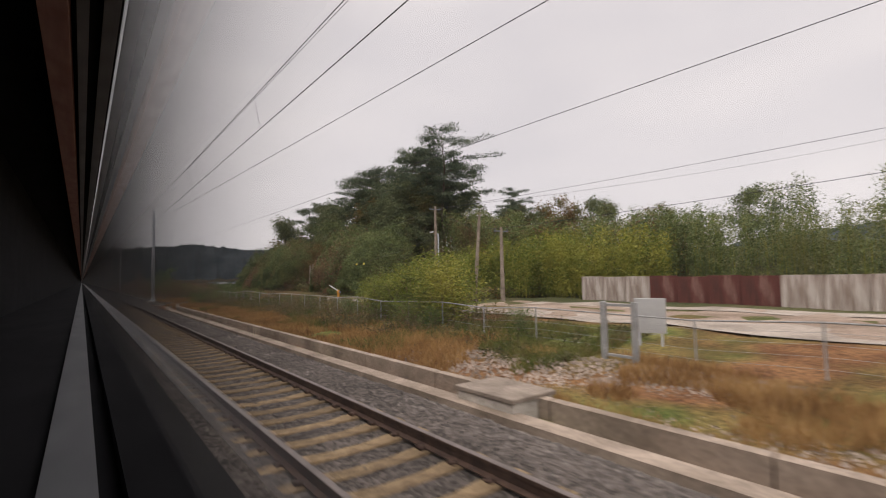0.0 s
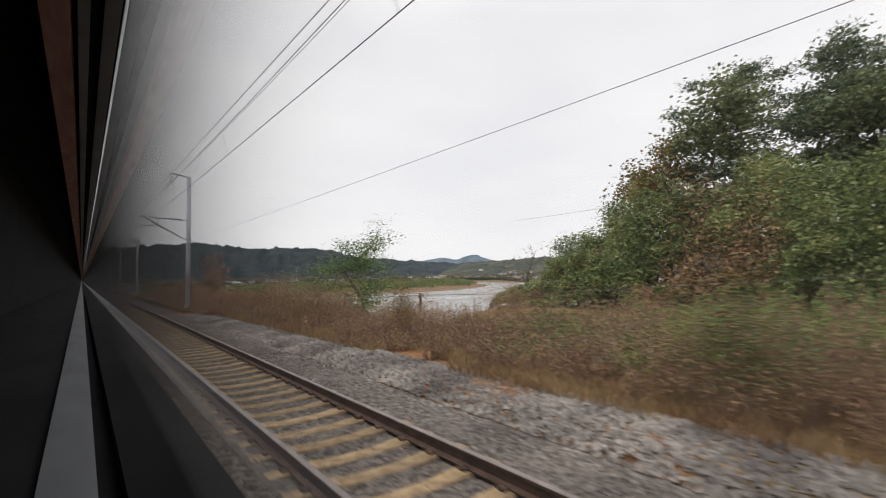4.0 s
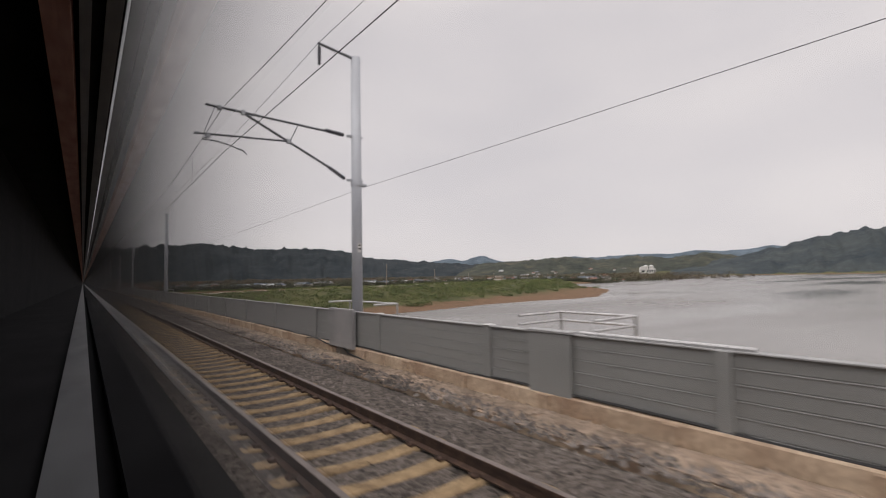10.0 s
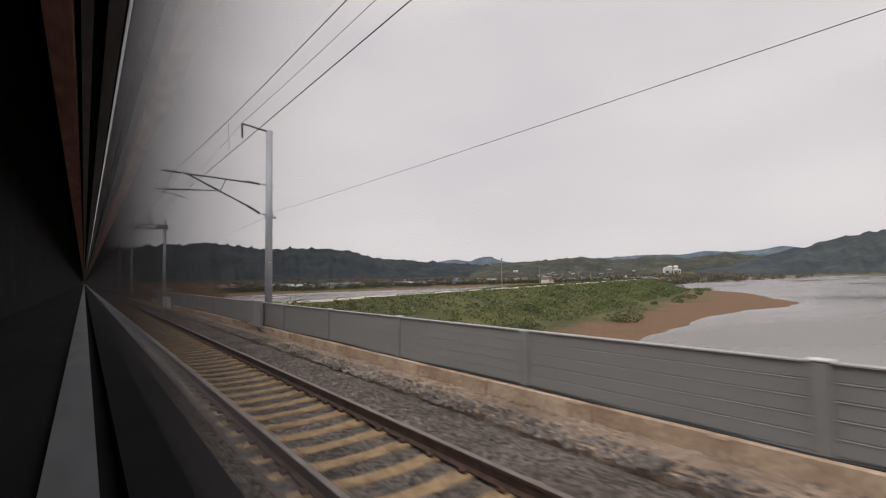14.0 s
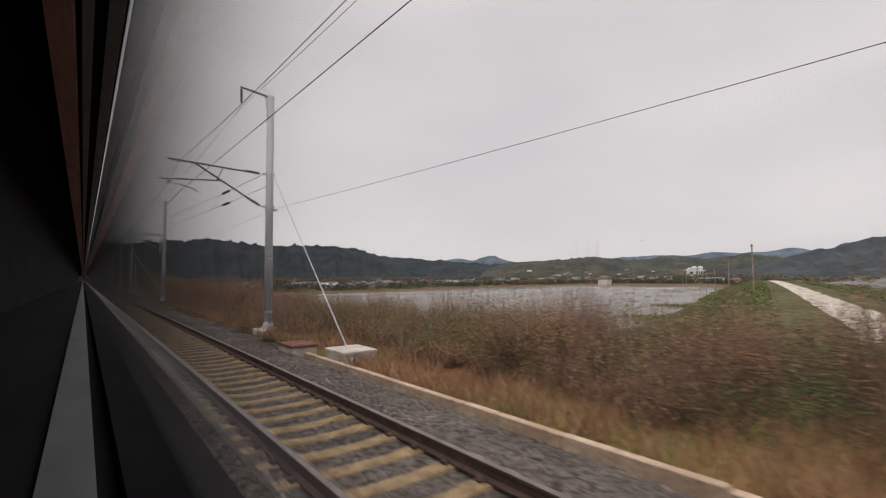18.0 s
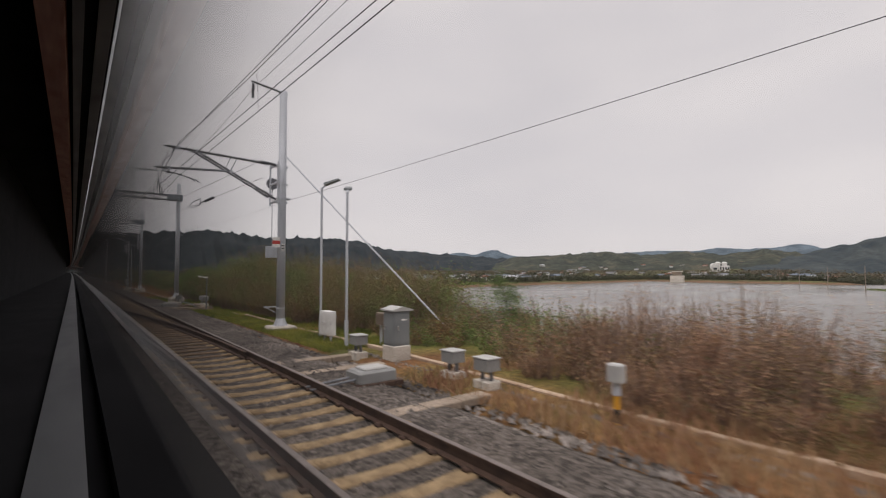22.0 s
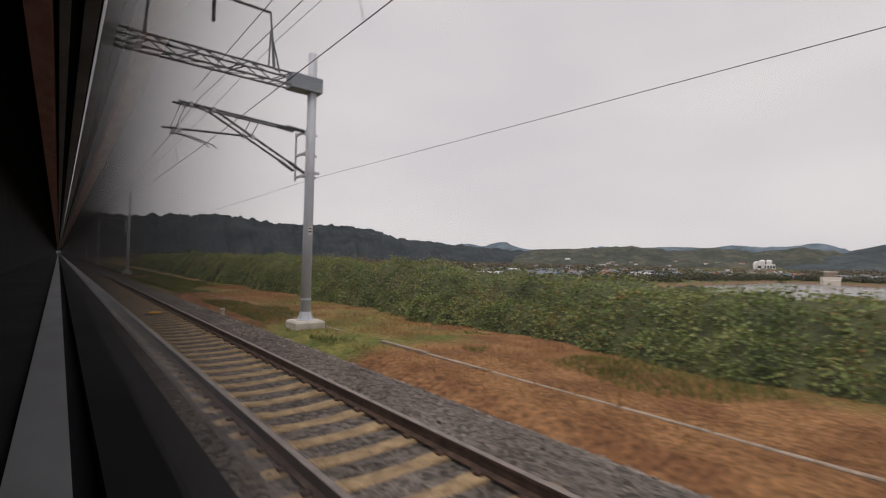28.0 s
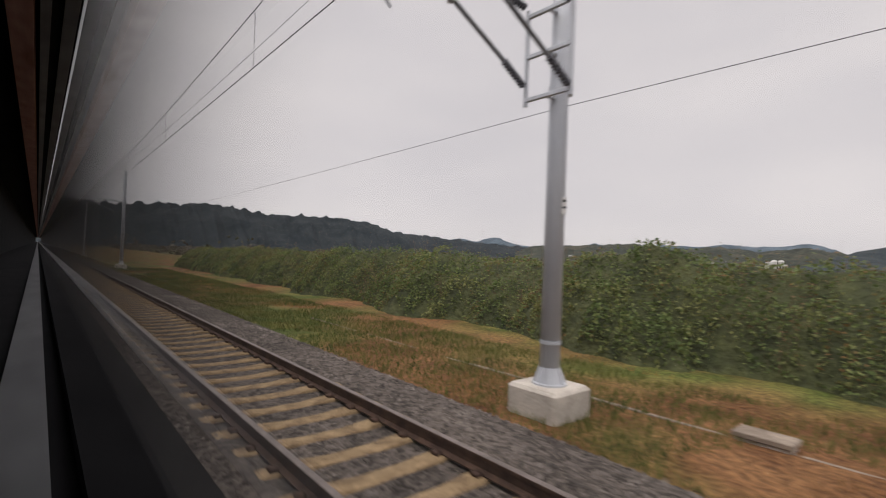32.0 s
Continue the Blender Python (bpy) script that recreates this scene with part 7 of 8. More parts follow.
set_tree(p1, 47.6, 36.7, 1.0, True)
set_tree(p2, 56.5, 38.0, 1.2, True)
set_tree(p2, 63.0, 36.0, 1.12)
set_tree(p2, 68.5, 37.0, 1.12)
set_tree(p2, 51.0, 37.0, 1.15)
set_tree(p2, 52.0, 41.0, 1.05)
set_tree(p1, 84.0, 33.0, 0.82)
set_tree(p2, 87.0, 33.0, 0.75)
set_tree(p2, 79.0, 34.0, 1.0)
set_tree(p2, 49.0, 39.5, 0.8)
set_tree(p2, 55.0, 40.0, 0.9)
set_tree(p2, 60.0, 37.0, 0.9)
set_tree(p2, 45.0, 47.0, 0.55)
set_tree(p1, 41.5, 43.0, 0.5)
set_tree(t1, 70.5, 31.5, 1.0, True)
set_tree(t2, 64.5, 28.5, 0.85, True)
set_tree(t3, 60.0, 33.5, 1.0, True)
for m, s, d, k in ((t1, 77.0, 32.5, 0.92), (t2, 74.0, 27.5, 0.72), (t1, 83.0, 28.5, 1.0), (t1, 49.5, 34.5, 0.62), (t1, 51.0, 38.0, 0.82), (t2, 53.0, 29.5, 0.5), (t1, 57.0, 34.0, 0.85), (t2, 80.0, 26.0, 0.7), (t3, 87.0, 30.0, 0.95), (t1, 91.5, 31.0, 0.68), (t2, 89.0, 27.0, 0.62), (t3, 95.0, 32.0, 0.42), (t2, 97.5, 31.0, 0.33),
                   (t1, 66.0, 36.0, 1.05), (t1, 53.0, 36.0, 1.05), (t1, 60.0, 36.0, 1.1), (t2, 58.0, 29.0, 0.72), (t1, 54.0, 32.5, 0.85), (t2, 69.0, 25.8, 0.6), (t3, 51.0, 35.0, 0.9), (t1, 73.0, 37.5, 1.1), (t1, 80.0, 37.0, 1.0), (t2, 85.5, 25.2, 0.6), (t3, 63.0, 25.6, 0.55), (t2, 55.5, 26.5, 0.5), (t1, 60.5, 40.0, 1.1),
                   (t2, 49.5, 31.0, 0.45), (t3, 33.5, 40.5, 0.8), (t1, 47.5, 40.0, 0.75), (t3, 43.0, 45.0, 0.58), (t1, 40.0, 46.0, 0.52), (t1, 31.0, 47.0, 0.55), (t3, 27.0, 50.0, 0.48), (t2, 91.5, 26.5, 0.45), (t2, 78.0, 23.6, 0.42), (t2, 90.5, 23.8, 0.42), (t1, 36, 52, 0.62), (t1, 20, 56, 0.55), (t1, 8, 58, 0.58), (t2, -4, 57, 0.55), (t1, -16, 58, 0.58), (t1, 46, 47, 0.65)):
    set_tree(m, s, d, k)
set_tree(t6, 97.0, 29.0, 0.85, True)
set_tree(t6, 95.0, 26.0, 0.8)
set_tree(t6, 86.0, 27.5, 1.1)
set_tree(t4, 93.0, 11.4, 1.1, True, 0.84)
set_tree(t5, 118.65, 9.6, 1.25, True, 0.8)
set_tree(t4, 399.0, 12.0, 0.42)
set_tree(t4, 391.5, 11.5, 0.38)
set_tree(t4, 437.8, 10.6, 0.68, False, 0.66)
b1 = bamboo_master("bright yellow-green bamboo clump behind the fence", leaf_bamboo, 4.8, 4.6, 9000, 221)
b2 = bamboo_master("tall grey-green bamboo clump behind the sheet fence", leaf_wood, 6.6, 5.4, 9000, 222)
set_tree(b1, 27.0, 29.0, 1.0, True)
for s, d, k in ((30.5, 28.0, 0.95), (24.0, 31.0, 1.05), (33.5, 27.5, 0.8), (21.5, 35.5, 1.15), (27.5, 33.5, 1.15), (36.0, 26.5, 0.62)):
    set_tree(b1, s, d, k)
set_tree(b2, 16.0, 39.5, 0.88, True)
for s, d, k in ((11.5, 40.0, 0.9), (7.0, 39.0, 0.98), (2.5, 40.0, 1.05), (-2.0, 39.0, 1.0), (-6.5, 40.0, 1.05), (-11.0, 39.0, 1.0), (20.0, 42.0, 1.05), (13.5, 44.5, 1.1), (5.0, 45.0, 1.1), (-4, 45, 1.1), (-15.5, 40.0, 1.0), (-20, 41, 1.05), (24.5, 44.0, 1.0)):
    set_tree(b2, s, d, k * 0.88)


def wood_points(r, n):
    s = r.uniform(42.0, 95, n)
    edge = 21.5 + 3.4 * np.exp(-((s - 60.6) / 3.5) ** 2)
    d = edge + 9 * r.uniform(0, 1, n) ** 1.7
    top = 0.7 + 5.6 * np.clip((d - edge - 1.5 * fbm(s, s * 0, 86, 3, 6)) / 3.2, 0, 1) ** 0.7 + 1.7 * fbm(s, d, 81, 4, 7)
    top = np.maximum(top, 0.3) * np.clip((97 - s) / 12, 0.1, 1) * np.clip((s - 41.6 - 0.3 * (d - 22)) / 2.5, 0.0, 1)
    s, d, top = (q[top > 0.25] for q in (s, d, top))
    n = len(s)
    p = on_lines(s, d)
    p[:, 2] = ground_height(s, d) + top * r.uniform(0.35, 1.0, n)
    return p


leaf_bank("wood_edge_leaves", "vines and creepers draping the edge of the wood", leaf_wood, lambda r, n: (lambda p: p[fbm(p[:, 1], p[:, 0] * 0 + p[:, 2] * 0.25, 83, 3, 7.0) + 0.5 * fbm(p[:, 1], p[:, 2], 87, 3, 1.8) > -0.15])(wood_points(r, n)), 150000, 0.17, 82)
leaf_bank("wood_edge_dry_leaves", "brown stems and dying creepers at the edge of the wood", leaf_brown, lambda r, n: (lambda p: p[fbm(p[:, 1], p[:, 0] * 0 + p[:, 2] * 0.25, 83, 3, 7.0) < -0.05])(wood_points(r, n)), 70000, 0.15, 84)

for s, d, k in ((47, 22.5, 0.9), (46.5, 26, 1.2), (47, 30, 1.3), (36.2, 22.5, 0.6), (36.5, 25.5, 0.9), (38.2, 29.5, 1.1), (39.2, 33, 1.4), (49, 24, 1.0), (51, 23, 1.0), (34.5, 23.5, 0.7), (49.5, 27, 1.3), (43.6, 25.5, 0.9), (44.3, 29, 1.0), (44.6, 33, 1.3), (42.6, 36.5, 1.6), (40.6, 36.0, 1.5), (44.5, 37.5, 1.6)):
    plant(gs1 if k < 1.15 else gs2, s, d, k)


def hill_floor(r, n):
    s, d = r.uniform(26, 62, n), r.uniform(22, 50, n)
    keep = ((np.abs(s - 37.8 - 0.31 * (d - 17.6)) > 1.2) | (d > 33)) & (fbm(s, d, 120, 3, 9) > -0.5)
    p = on_lines(s[keep], d[keep])
    p[:, 2] = ground_height(s[keep], d[keep]) + r.uniform(0, 0.9, keep.sum())
    return p


leaf_bank("hill_undergrowth", "leafy undergrowth on the hill beside the dirt track", leaf_mixed, hill_floor, 60000, 0.2, 121)


def grove_points(r, n):
    """The close-grown wood behind the dirt track, its top falling away from the tall pine."""
    s, d = r.uniform(20, 52, n), r.uniform(35, 50, n)
    keep = (d > 35 + np.clip((38 - s) * 0.35, 0, 6)) & (fbm(s, d, 131, 3, 4.0) > -0.35)
    s, d = s[keep], d[keep]
    g = ground_height(s, d)
    top = np.interp(s, [20, 28, 36, 44, 52], [6.6, 6.9, 7.6, 9.2, 10.5]) + 1.6 * fbm(s, d, 132, 4, 5.0)
    p = on_lines(s, d)
    p[:, 2] = g + np.maximum(top - g, 0.5) * r.uniform(0, 1, len(s)) ** 0.8
    return p


leaf_bank("grove_leaves", "dark leafy crowns and creepers of the wood behind the dirt track", leaf_wood, lambda r, n: (lambda p: p[fbm(p[:, 1], p[:, 0] + p[:, 2] * 0.5, 133, 3, 3.0) > -0.3])(grove_points(r, n)), 130000, 0.2, 134)
leaf_bank("grove_dry_leaves", "brown withered leaves in the wood behind the dirt track", leaf_brown, lambda r, n: (lambda p: p[fbm(p[:, 1], p[:, 0] + p[:, 2] * 0.5, 133, 3, 3.0) < -0.1])(grove_points(r, n)), 60000, 0.17, 135)

# ---- fence, road and yard beside the start ----
fence = thing("pipe_fence", "galvanised pipe and mesh fence along the dry verge", "fence", kind="structure")


def fence_foot(s):
    return ground_at(s, 11.7) - 0.4 * min(1, max(0, (s - 46) / 8))


for i in range(31):
    s = -12 + i * 2.5
    z = fence_foot(s)
    part("post", Shape().tube([(0, 0, z - 0.3), (0, 0, z + 1.15)], 0.022, 8), fence_steel, fence, at=line_pose(s, 11.7))
    if i:
        part("top_rail", Shape().tube([(0, -2.5, fence_foot(s - 2.5) + 1.12), (0, 0, z + 1.12)], 0.02, 8), fence_steel, fence, at=line_pose(s, 11.7))
        for k in range(4):
            part("mesh_wire", Shape().tube([(0, -2.5, fence_foot(s - 2.5) + 0.2 + k * 0.24), (0, 0, z + 0.2 + k * 0.24)], 0.0035, 4), fence_steel, fence, at=line_pose(s, 11.7))
gate = thing("fence_gate", "narrow galvanised gate frame standing in the fence", "gate", line_pose(7.2, 11.2, ground_at(7.2, 11.2)))
for y in (-0.45, 0.45):
    part("gate_post", Shape().box((-0.06, y - 0.07, -0.3), (0.06, y + 0.07, 1.5), 0.01), fence_steel, gate)
for z in (0.06, 1.38):
    part("gate_bar", Shape().box((-0.03, -0.37, z), (0.03, 0.37, z + 0.07), 0.006), fence_steel, gate)
notice = thing("notice_board", "blank white board on two short posts by the road", "board", line_pose(7.4, 13.1, ground_at(7.4, 13.1), 20))
part("board", Shape().box((-0.03, -0.42, 0.35), (0.03, 0.42, 1.35), 0.01), plain("faded_board_paint", (0.44, 0.44, 0.43), 0.6), notice)
for y in (-0.3, 0.3):
    part("post", Shape().box((-0.025, y - 0.025, -0.2), (0.025, y + 0.025, 0.36)), galvanised, notice)


def road_strip(name, label, centre, width, mat, lift=0.05):
    v, f = [], []
    n = len(centre)
    fine = []
    for (s0, d0), (s1, d1) in zip(centre, centre[1:]):
        m = max(2, int(math.hypot(s1 - s0, d1 - d0) / 1.5))
        fine += [(s0 + (s1 - s0) * i / m, d0 + (d1 - d0) * i / m) for i in range(m)]
    fine.append(centre[-1])
    for i, (s, d) in enumerate(fine):
        a, b = fine[max(i - 1, 0)], fine[min(i + 1, len(fine) - 1)]
        ts, td = b[0] - a[0], b[1] - a[1]
        L = math.hypot(ts, td)
        for k in (-0.5, -0.17, 0.17, 0.5):
            ss, dd = s - td / L * width * k, d + ts / L * width * k
            v.append(on_line(ss, dd, ground_at(ss, dd) + lift))
    for i in range(len(fine) - 1):
        f += [(i * 4 + j, i * 4 + j + 1, i * 4 + j + 5, i * 4 + j + 4) for j in range(3)]
    me = Shape().add(v, f).mesh(name, mat)
    return tagged(new(name, me), label, "road", kind="structure")


road_strip("road_lower", "pale concrete farm road behind the fence", ((-40, 17.5), (10, 17.5), (34, 17.4), (40.5, 18.6), (43.5, 20.2)), 2.8, yard_gravel)
road_strip("road_yard", "pale dirt yard with sparse weeds behind the fence", ((-40, 21), (0, 21), (24, 20.8)), 9.0, material("pale_yard_dirt", (0.19, 0.135, 0.095), (0.36, 0.275, 0.21), scale=0.35, rough=0.95, bump=0.4, fine=7), 0.025)
road_strip("road_far", "pale strip of gravel yard before the sheet fence", ((-40, 25), (0, 25), (22, 24)), 2.4, yard_gravel)
road_strip("road_hill", "brown dirt track climbing the wooded hill", ((37.8, 17.6), (39.3, 22.5), (41.0, 28.0), (42.3, 33.0)), 1.9, material("brown_dirt_track", (0.17, 0.11, 0.075), (0.30, 0.22, 0.16), scale=0.8, rough=0.95, bump=0.3, fine=9), 0.08)
road_strip("road_dike", "pale concrete road along the dike", [(307 + 2 + u * DIKE_DIR[1], 10 + u * DIKE_DIR[0]) for u in (17, 60, 120, 200, 300)], 3.5, track_dirt, 0.12)
road_strip("road_dike_apron", "pale gravel apron at the foot of the dike road", ((312, 22), (314, 28), (317, 34)), 5.0, track_dirt, 0.10)

sheets = thing("sheet_fence", "corrugated sheet-metal fence in rust red and streaked grey", "fence", kind="structure")


def corrugated(w, h):
    n = 14
    v = []
    for y in (0.0, 0.03):
        for i in range(n * 2 + 1):
            x = w * i / (n * 2)
            o = 0.025 if i % 2 else 0.0
            v += [(y + o, x, -0.3), (y + o, x, h)]
    k = n * 2 + 1
    f = []
    for i in range(k - 1):
        f += [(i * 2, i * 2 + 1, i * 2 + 3, i * 2 + 2), (2 * k + i * 2 + 2, 2 * k + i * 2 + 3, 2 * k + i * 2 + 1, 2 * k + i * 2), (i * 2 + 1, 2 * k + i * 2 + 1, 2 * k + i * 2 + 3, i * 2 + 3)]
    return Shape().add(v, f)


red_me, grey_me = corrugated(1.78, 2.0).mesh("sheet", rusty_sheet), corrugated(1.78, 2.0).mesh("sheet", grey_sheet)
for i in range(30):
    s = 19.8 - i * 1.8
    red = 3 <= i <= 6 or i > 14
    d = 29.1 - 0.1 * i
    part("sheet", red_me if red else grey_me, None, sheets, at=line_pose(s, d, -0.48 + random.uniform(-0.04, 0.04), random.uniform(-1.5, 1.5)))


def utility_pole(s, d, top, label, lamp=False, r0=0.17, lean=(0.0, 0.0)):
    z = ground_at(s, d)
    t = thing("utility_pole" if not lamp else "street_lamp", label, "utility pole" if not lamp else "street lamp", line_pose(s, d, z), group="utility poles" if not lamp else "street lamps")
    h = top - z
    part("pole", Shape().tube([(0, 0, -0.5), (lean[0] * 0.35, lean[1] * 0.35, h * 0.5), (lean[0], lean[1], h)], r0, 10, end=r0 * 0.62), concrete if not lamp else galvanised, t)
    if lamp:
        part("arm", Shape().tube([(0, 0, h - 0.1), (0, 0.5, h + 0.25), (0, 1.0, h + 0.3)], 0.035, 6), galvanised, t)
        part("lamp_head", Shape().box((-0.1, 0.95, h + 0.24), (0.1, 1.5, h + 0.34), 0.03), white_paint, t)
    elif lean == (0.0, 0.0):
        part("crossarm", Shape().box((-0.7, -0.04, h - 0.35), (0.7, 0.04, h - 0.26), 0.01), dark_steel, t)
        for x in (-0.6, 0.0, 0.6):
            part("insulator", Shape().tube([(x, 0, h - 0.26), (x, 0, h - 0.12)], 0.04, 6), insulator_mat, t)


utility_pole(36.6, 27.0, 8.5, "weathered concrete utility pole before the wood")
utility_pole(25.0, 24.4, 5.3, "weathered concrete utility pole beside the road")
utility_pole(17.35, 15.1, 4.75, "slim weathered concrete pole leaning beside the fence", r0=0.11, lean=(0.1, -0.32))
utility_pole(8.0, 60.0, 14.0, "weathered concrete utility pole behind the bamboo")
utility_pole(42.1, 31.4, 6.45, "slim white street lamp beside the dirt track", True, 0.11)
for s, d, top in ((92.8, 14.5, 0.95), (129.8, 20.0, 0.5)):
    z = ground_at(s, d)
    post = thing("cable_post", "slim dark cable post standing on the lake bank", "post", line_pose(s, d, z), group="cable posts")
    part("pole", Shape().tube([(0, 0, -0.5), (0.03, 0, top - z)], 0.095, 8, end=0.075), twig_mat, post)
    part("bracket", Shape().box((-0.05, -0.32, top - z - 0.22), (0.05, 0.12, top - z - 0.16), 0.01), dark_steel, post)
    part("insulator", Shape().tube([(0, -0.28, top - z - 0.16), (0, -0.28, top - z - 0.04)], 0.035, 6), insulator_mat, post)
for a, b in (((61.6, 24.4, 3.0), (92.8, 14.5, 0.82)), ((92.8, 14.5, 0.82), (129.8, 20.0, 0.36)), ((92.8, 14.5, 0.2), (129.8, 20.0, -0.4))):
    wire("bank_cable", "thin black cable hung between the lake bank posts", [on_line(*[a[j] + (b[j] - a[j]) * i / 12 - (1.6 * (i / 12) * (1 - i / 12) if j == 2 else 0) for j in range(3)]) for i in range(13)], 0.014)
for s, d, h in ((61.6, 24.4, 3.6), (60.0, 24.1, 3.65)):
    z = ground_at(s, d)
    solid("concrete_stub_post", Shape().tube([(0, 0, -0.4), (0, 0, h - z)], 0.13, 10, end=0.10), concrete, "tall bare concrete post standing before the wood", "post", line_pose(s, d, z), group="concrete stub posts")
for a, b, z0, z1 in (((36.6, 27.0), (25.0, 24.4), 8.2, 5.2), ((25.0, 24.4), (-30.0, 20.0), 5.2, 6.6), ((36.6, 27.0), (8.0, 60.0), 8.3, 13.8), ((36.6, 26.6), (-30.0, 30.0), 8.1, 9.0), ((36.6, 27.2), (110.0, 40.0), 8.2, 8.0)):
    wire("service_wire", "thin overhead service wire beside the wood", [on_line(a[0] + (b[0] - a[0]) * i / 12, a[1] + (b[1] - a[1]) * i / 12, z0 + (z1 - z0) * i / 12 - 2.2 * (i / 12) * (1 - i / 12)) for i in range(13)], 0.012)
boom = thing("boom_barrier", "raised white boom barrier on an orange post by the dirt track", "barrier", line_pose(44.4, 20.5, ground_at(44.4, 20.5)))
part("post", Shape().box((-0.11, -0.11, -0.2), (0.11, 0.11, 0.72), 0.02), orange_paint, boom, "orange steel post")
arm = part("boom_arm", Shape().tube([(0, -0.25, 0.6), (0, 2.1, 1.18)], 0.035, 8), white_paint, boom, "slim white boom")
part("counterweight", Shape().box((-0.06, -0.5, 0.45), (0.06, -0.22, 0.62), 0.02), dark_steel, arm)
sign = thing("round_road_sign", "blue round sign with a white plate beside the dirt track", "road sign", line_pose(41.6, 29.9, min(ground_at(41.6, 29.9), 0.0), 35))
part("post", Shape().tube([(0, 0, -0.3), (0, 0, 1.25)], 0.03, 8), galvanised, sign)
part("disc", Shape().tube([(0, -0.05, 1.0), (0, -0.03, 1.0)], 0.27, 18), blue_paint, sign, "blue disc")
part("plate", Shape().box((-0.34, -0.05, 0.55), (0.34, -0.03, 0.72), 0.004), white_paint, sign, "white plate")
wire("gauge_wire", "thin height-limit wire strung across the dirt track", [on_line(50.5, 22.6, 2.3), on_line(46.2, 22, 2.85), on_line(43.3, 22, 3.2), on_line(41.8, 22, 3.2), on_line(41.8, 26, 4.4), on_line(42.1, 31.3, 6.1)], 0.012)
for q in (43.3, 41.8):
    solid("warning_tag", Shape().box((-0.02, -0.13, -0.11), (0.02, 0.13, 0.06), 0.01), plain("yellow_tag", (0.75, 0.62, 0.08), 0.5) if q > 42.5 else bpy.data.materials["yellow_tag"], "small yellow tag hanging on the height-limit wire", "tag", line_pose(q, 22, 3.16), group="warning tags")

# ---- dike, far shore and village ----
def crowns(centres, per, flat=0.8):
    """Leaf points of many round-topped bushes or trees: centres are x, y, ground height, half-width and height."""
    def points(r, n):
        c = np.array(centres(r))
        i = r.integers(0, len(c), len(c) * per)
        q = r.normal(0, 1, (len(i), 3))
        q *= (r.uniform(0.35, 1.0, len(i)) ** 0.4 / np.linalg.norm(q, axis=1))[:, None]
        p = c[i, :3] + q * np.stack([c[i, 3], c[i, 3], c[i, 4] * 0.5], 1)
        p[:, 2] += c[i, 4] * 0.5 * flat
        return p
    return points


def dike_points(r, n):
    u, w = r.uniform(-2, 285, n), np.concatenate([r.uniform(-52, -3.5, n // 2), r.uniform(7, 24, n - n // 2)])
    keep = fbm(u, w, 91, 4, 26) + 0.5 * fbm(u, w, 92, 3, 7) > (-0.45 + 0.15 * (w < 0))
    u, w = u[keep], w[keep]
    d, s = 10 + u * DIKE_DIR[0] - w * DIKE_DIR[1], 307 + u * DIKE_DIR[1] + w * DIKE_DIR[0]
    z = ground_height(s, d)
    ok = (z > WATER + np.where(w > 0, 0.1, 1.6)) & (d > 14)
    p = on_lines(s[ok], d[ok])
    p[:, 2] = z[ok] + r.uniform(0.0, 1.0, ok.sum()) * (0.5 + 0.5 * (w[ok] > 0) * ramp(u[ok], 60, 130) - 0.25 * (w[ok] > 0) * (1 - ramp(u[ok], 60, 130)))
    return p


leaf_bank("dike_shrubs", "low green shrubs and creepers over the dike slopes", leaf_kudzu, dike_points, 110000, 0.36, 93)
leaf_dike = leaf_material("dike_grass_leaves", (0.052, 0.062, 0.022), (0.105, 0.105, 0.040), (0.165, 0.130, 0.065), 0.8)


def dike_bushes(r):
    u, w = r.uniform(6, 268, 150), -r.uniform(9, 37, 150)
    d, s = 10 + u * DIKE_DIR[0] - w * DIKE_DIR[1], 307 + u * DIKE_DIR[1] + w * DIKE_DIR[0]
    keep = (d > 16) & (fbm(u, w, 141, 3, 40) > -0.1)
    s, d = s[keep], d[keep]
    g = on_lines(s, d)
    k = r.uniform(0.6, 1.3, len(s))
    return np.stack([g[:, 0], g[:, 1], ground_height(s, d) - 0.1, 1.7 * k, 1.6 * k], 1)


leaf_bank("dike_bushes", "round dark green bushes on the dike slope", leaf_vine, lambda r, n: crowns(dike_bushes, 130)(r, n), 0, 0.36, 142)
leaf_bank("dike_grass", "olive and yellow grass tufts over the dike", leaf_dike, lambda r, n: dike_points(r, n) - np.array([0, 0, 0.15]), 110000, 0.36, 94)


def far_bank(r, n, back, deep):
    """Places behind the water line round the pond, up to deep metres past back."""
    side = r.uniform(0, 1, n) < 0.62
    d = np.where(side, r.uniform(30, 400, n), 402 + back + deep * r.uniform(0, 1, n) ** 1.3)
    s = np.where(side, 592 + back + deep * r.uniform(0, 1, n) ** 1.3, r.uniform(440, 600, n))
    return s, d


def belt(n, back, deep, wide, tall, seed):
    def centres(r):
        s, d = far_bank(r, n, back, deep)
        keep = fbm(s, d, seed, 3, 45) > -0.55
        s, d = s[keep], d[keep]
        m = len(s)
        g = on_lines(s, d)
        k = r.uniform(0.6, 1.25, m) * (1 + 0.35 * fbm(s, d, seed + 1, 2, 30))
        return np.stack([g[:, 0], g[:, 1], ground_height(s, d) - 0.2, wide * k * r.uniform(0.8, 1.3, m), tall * k], 1)
    return centres


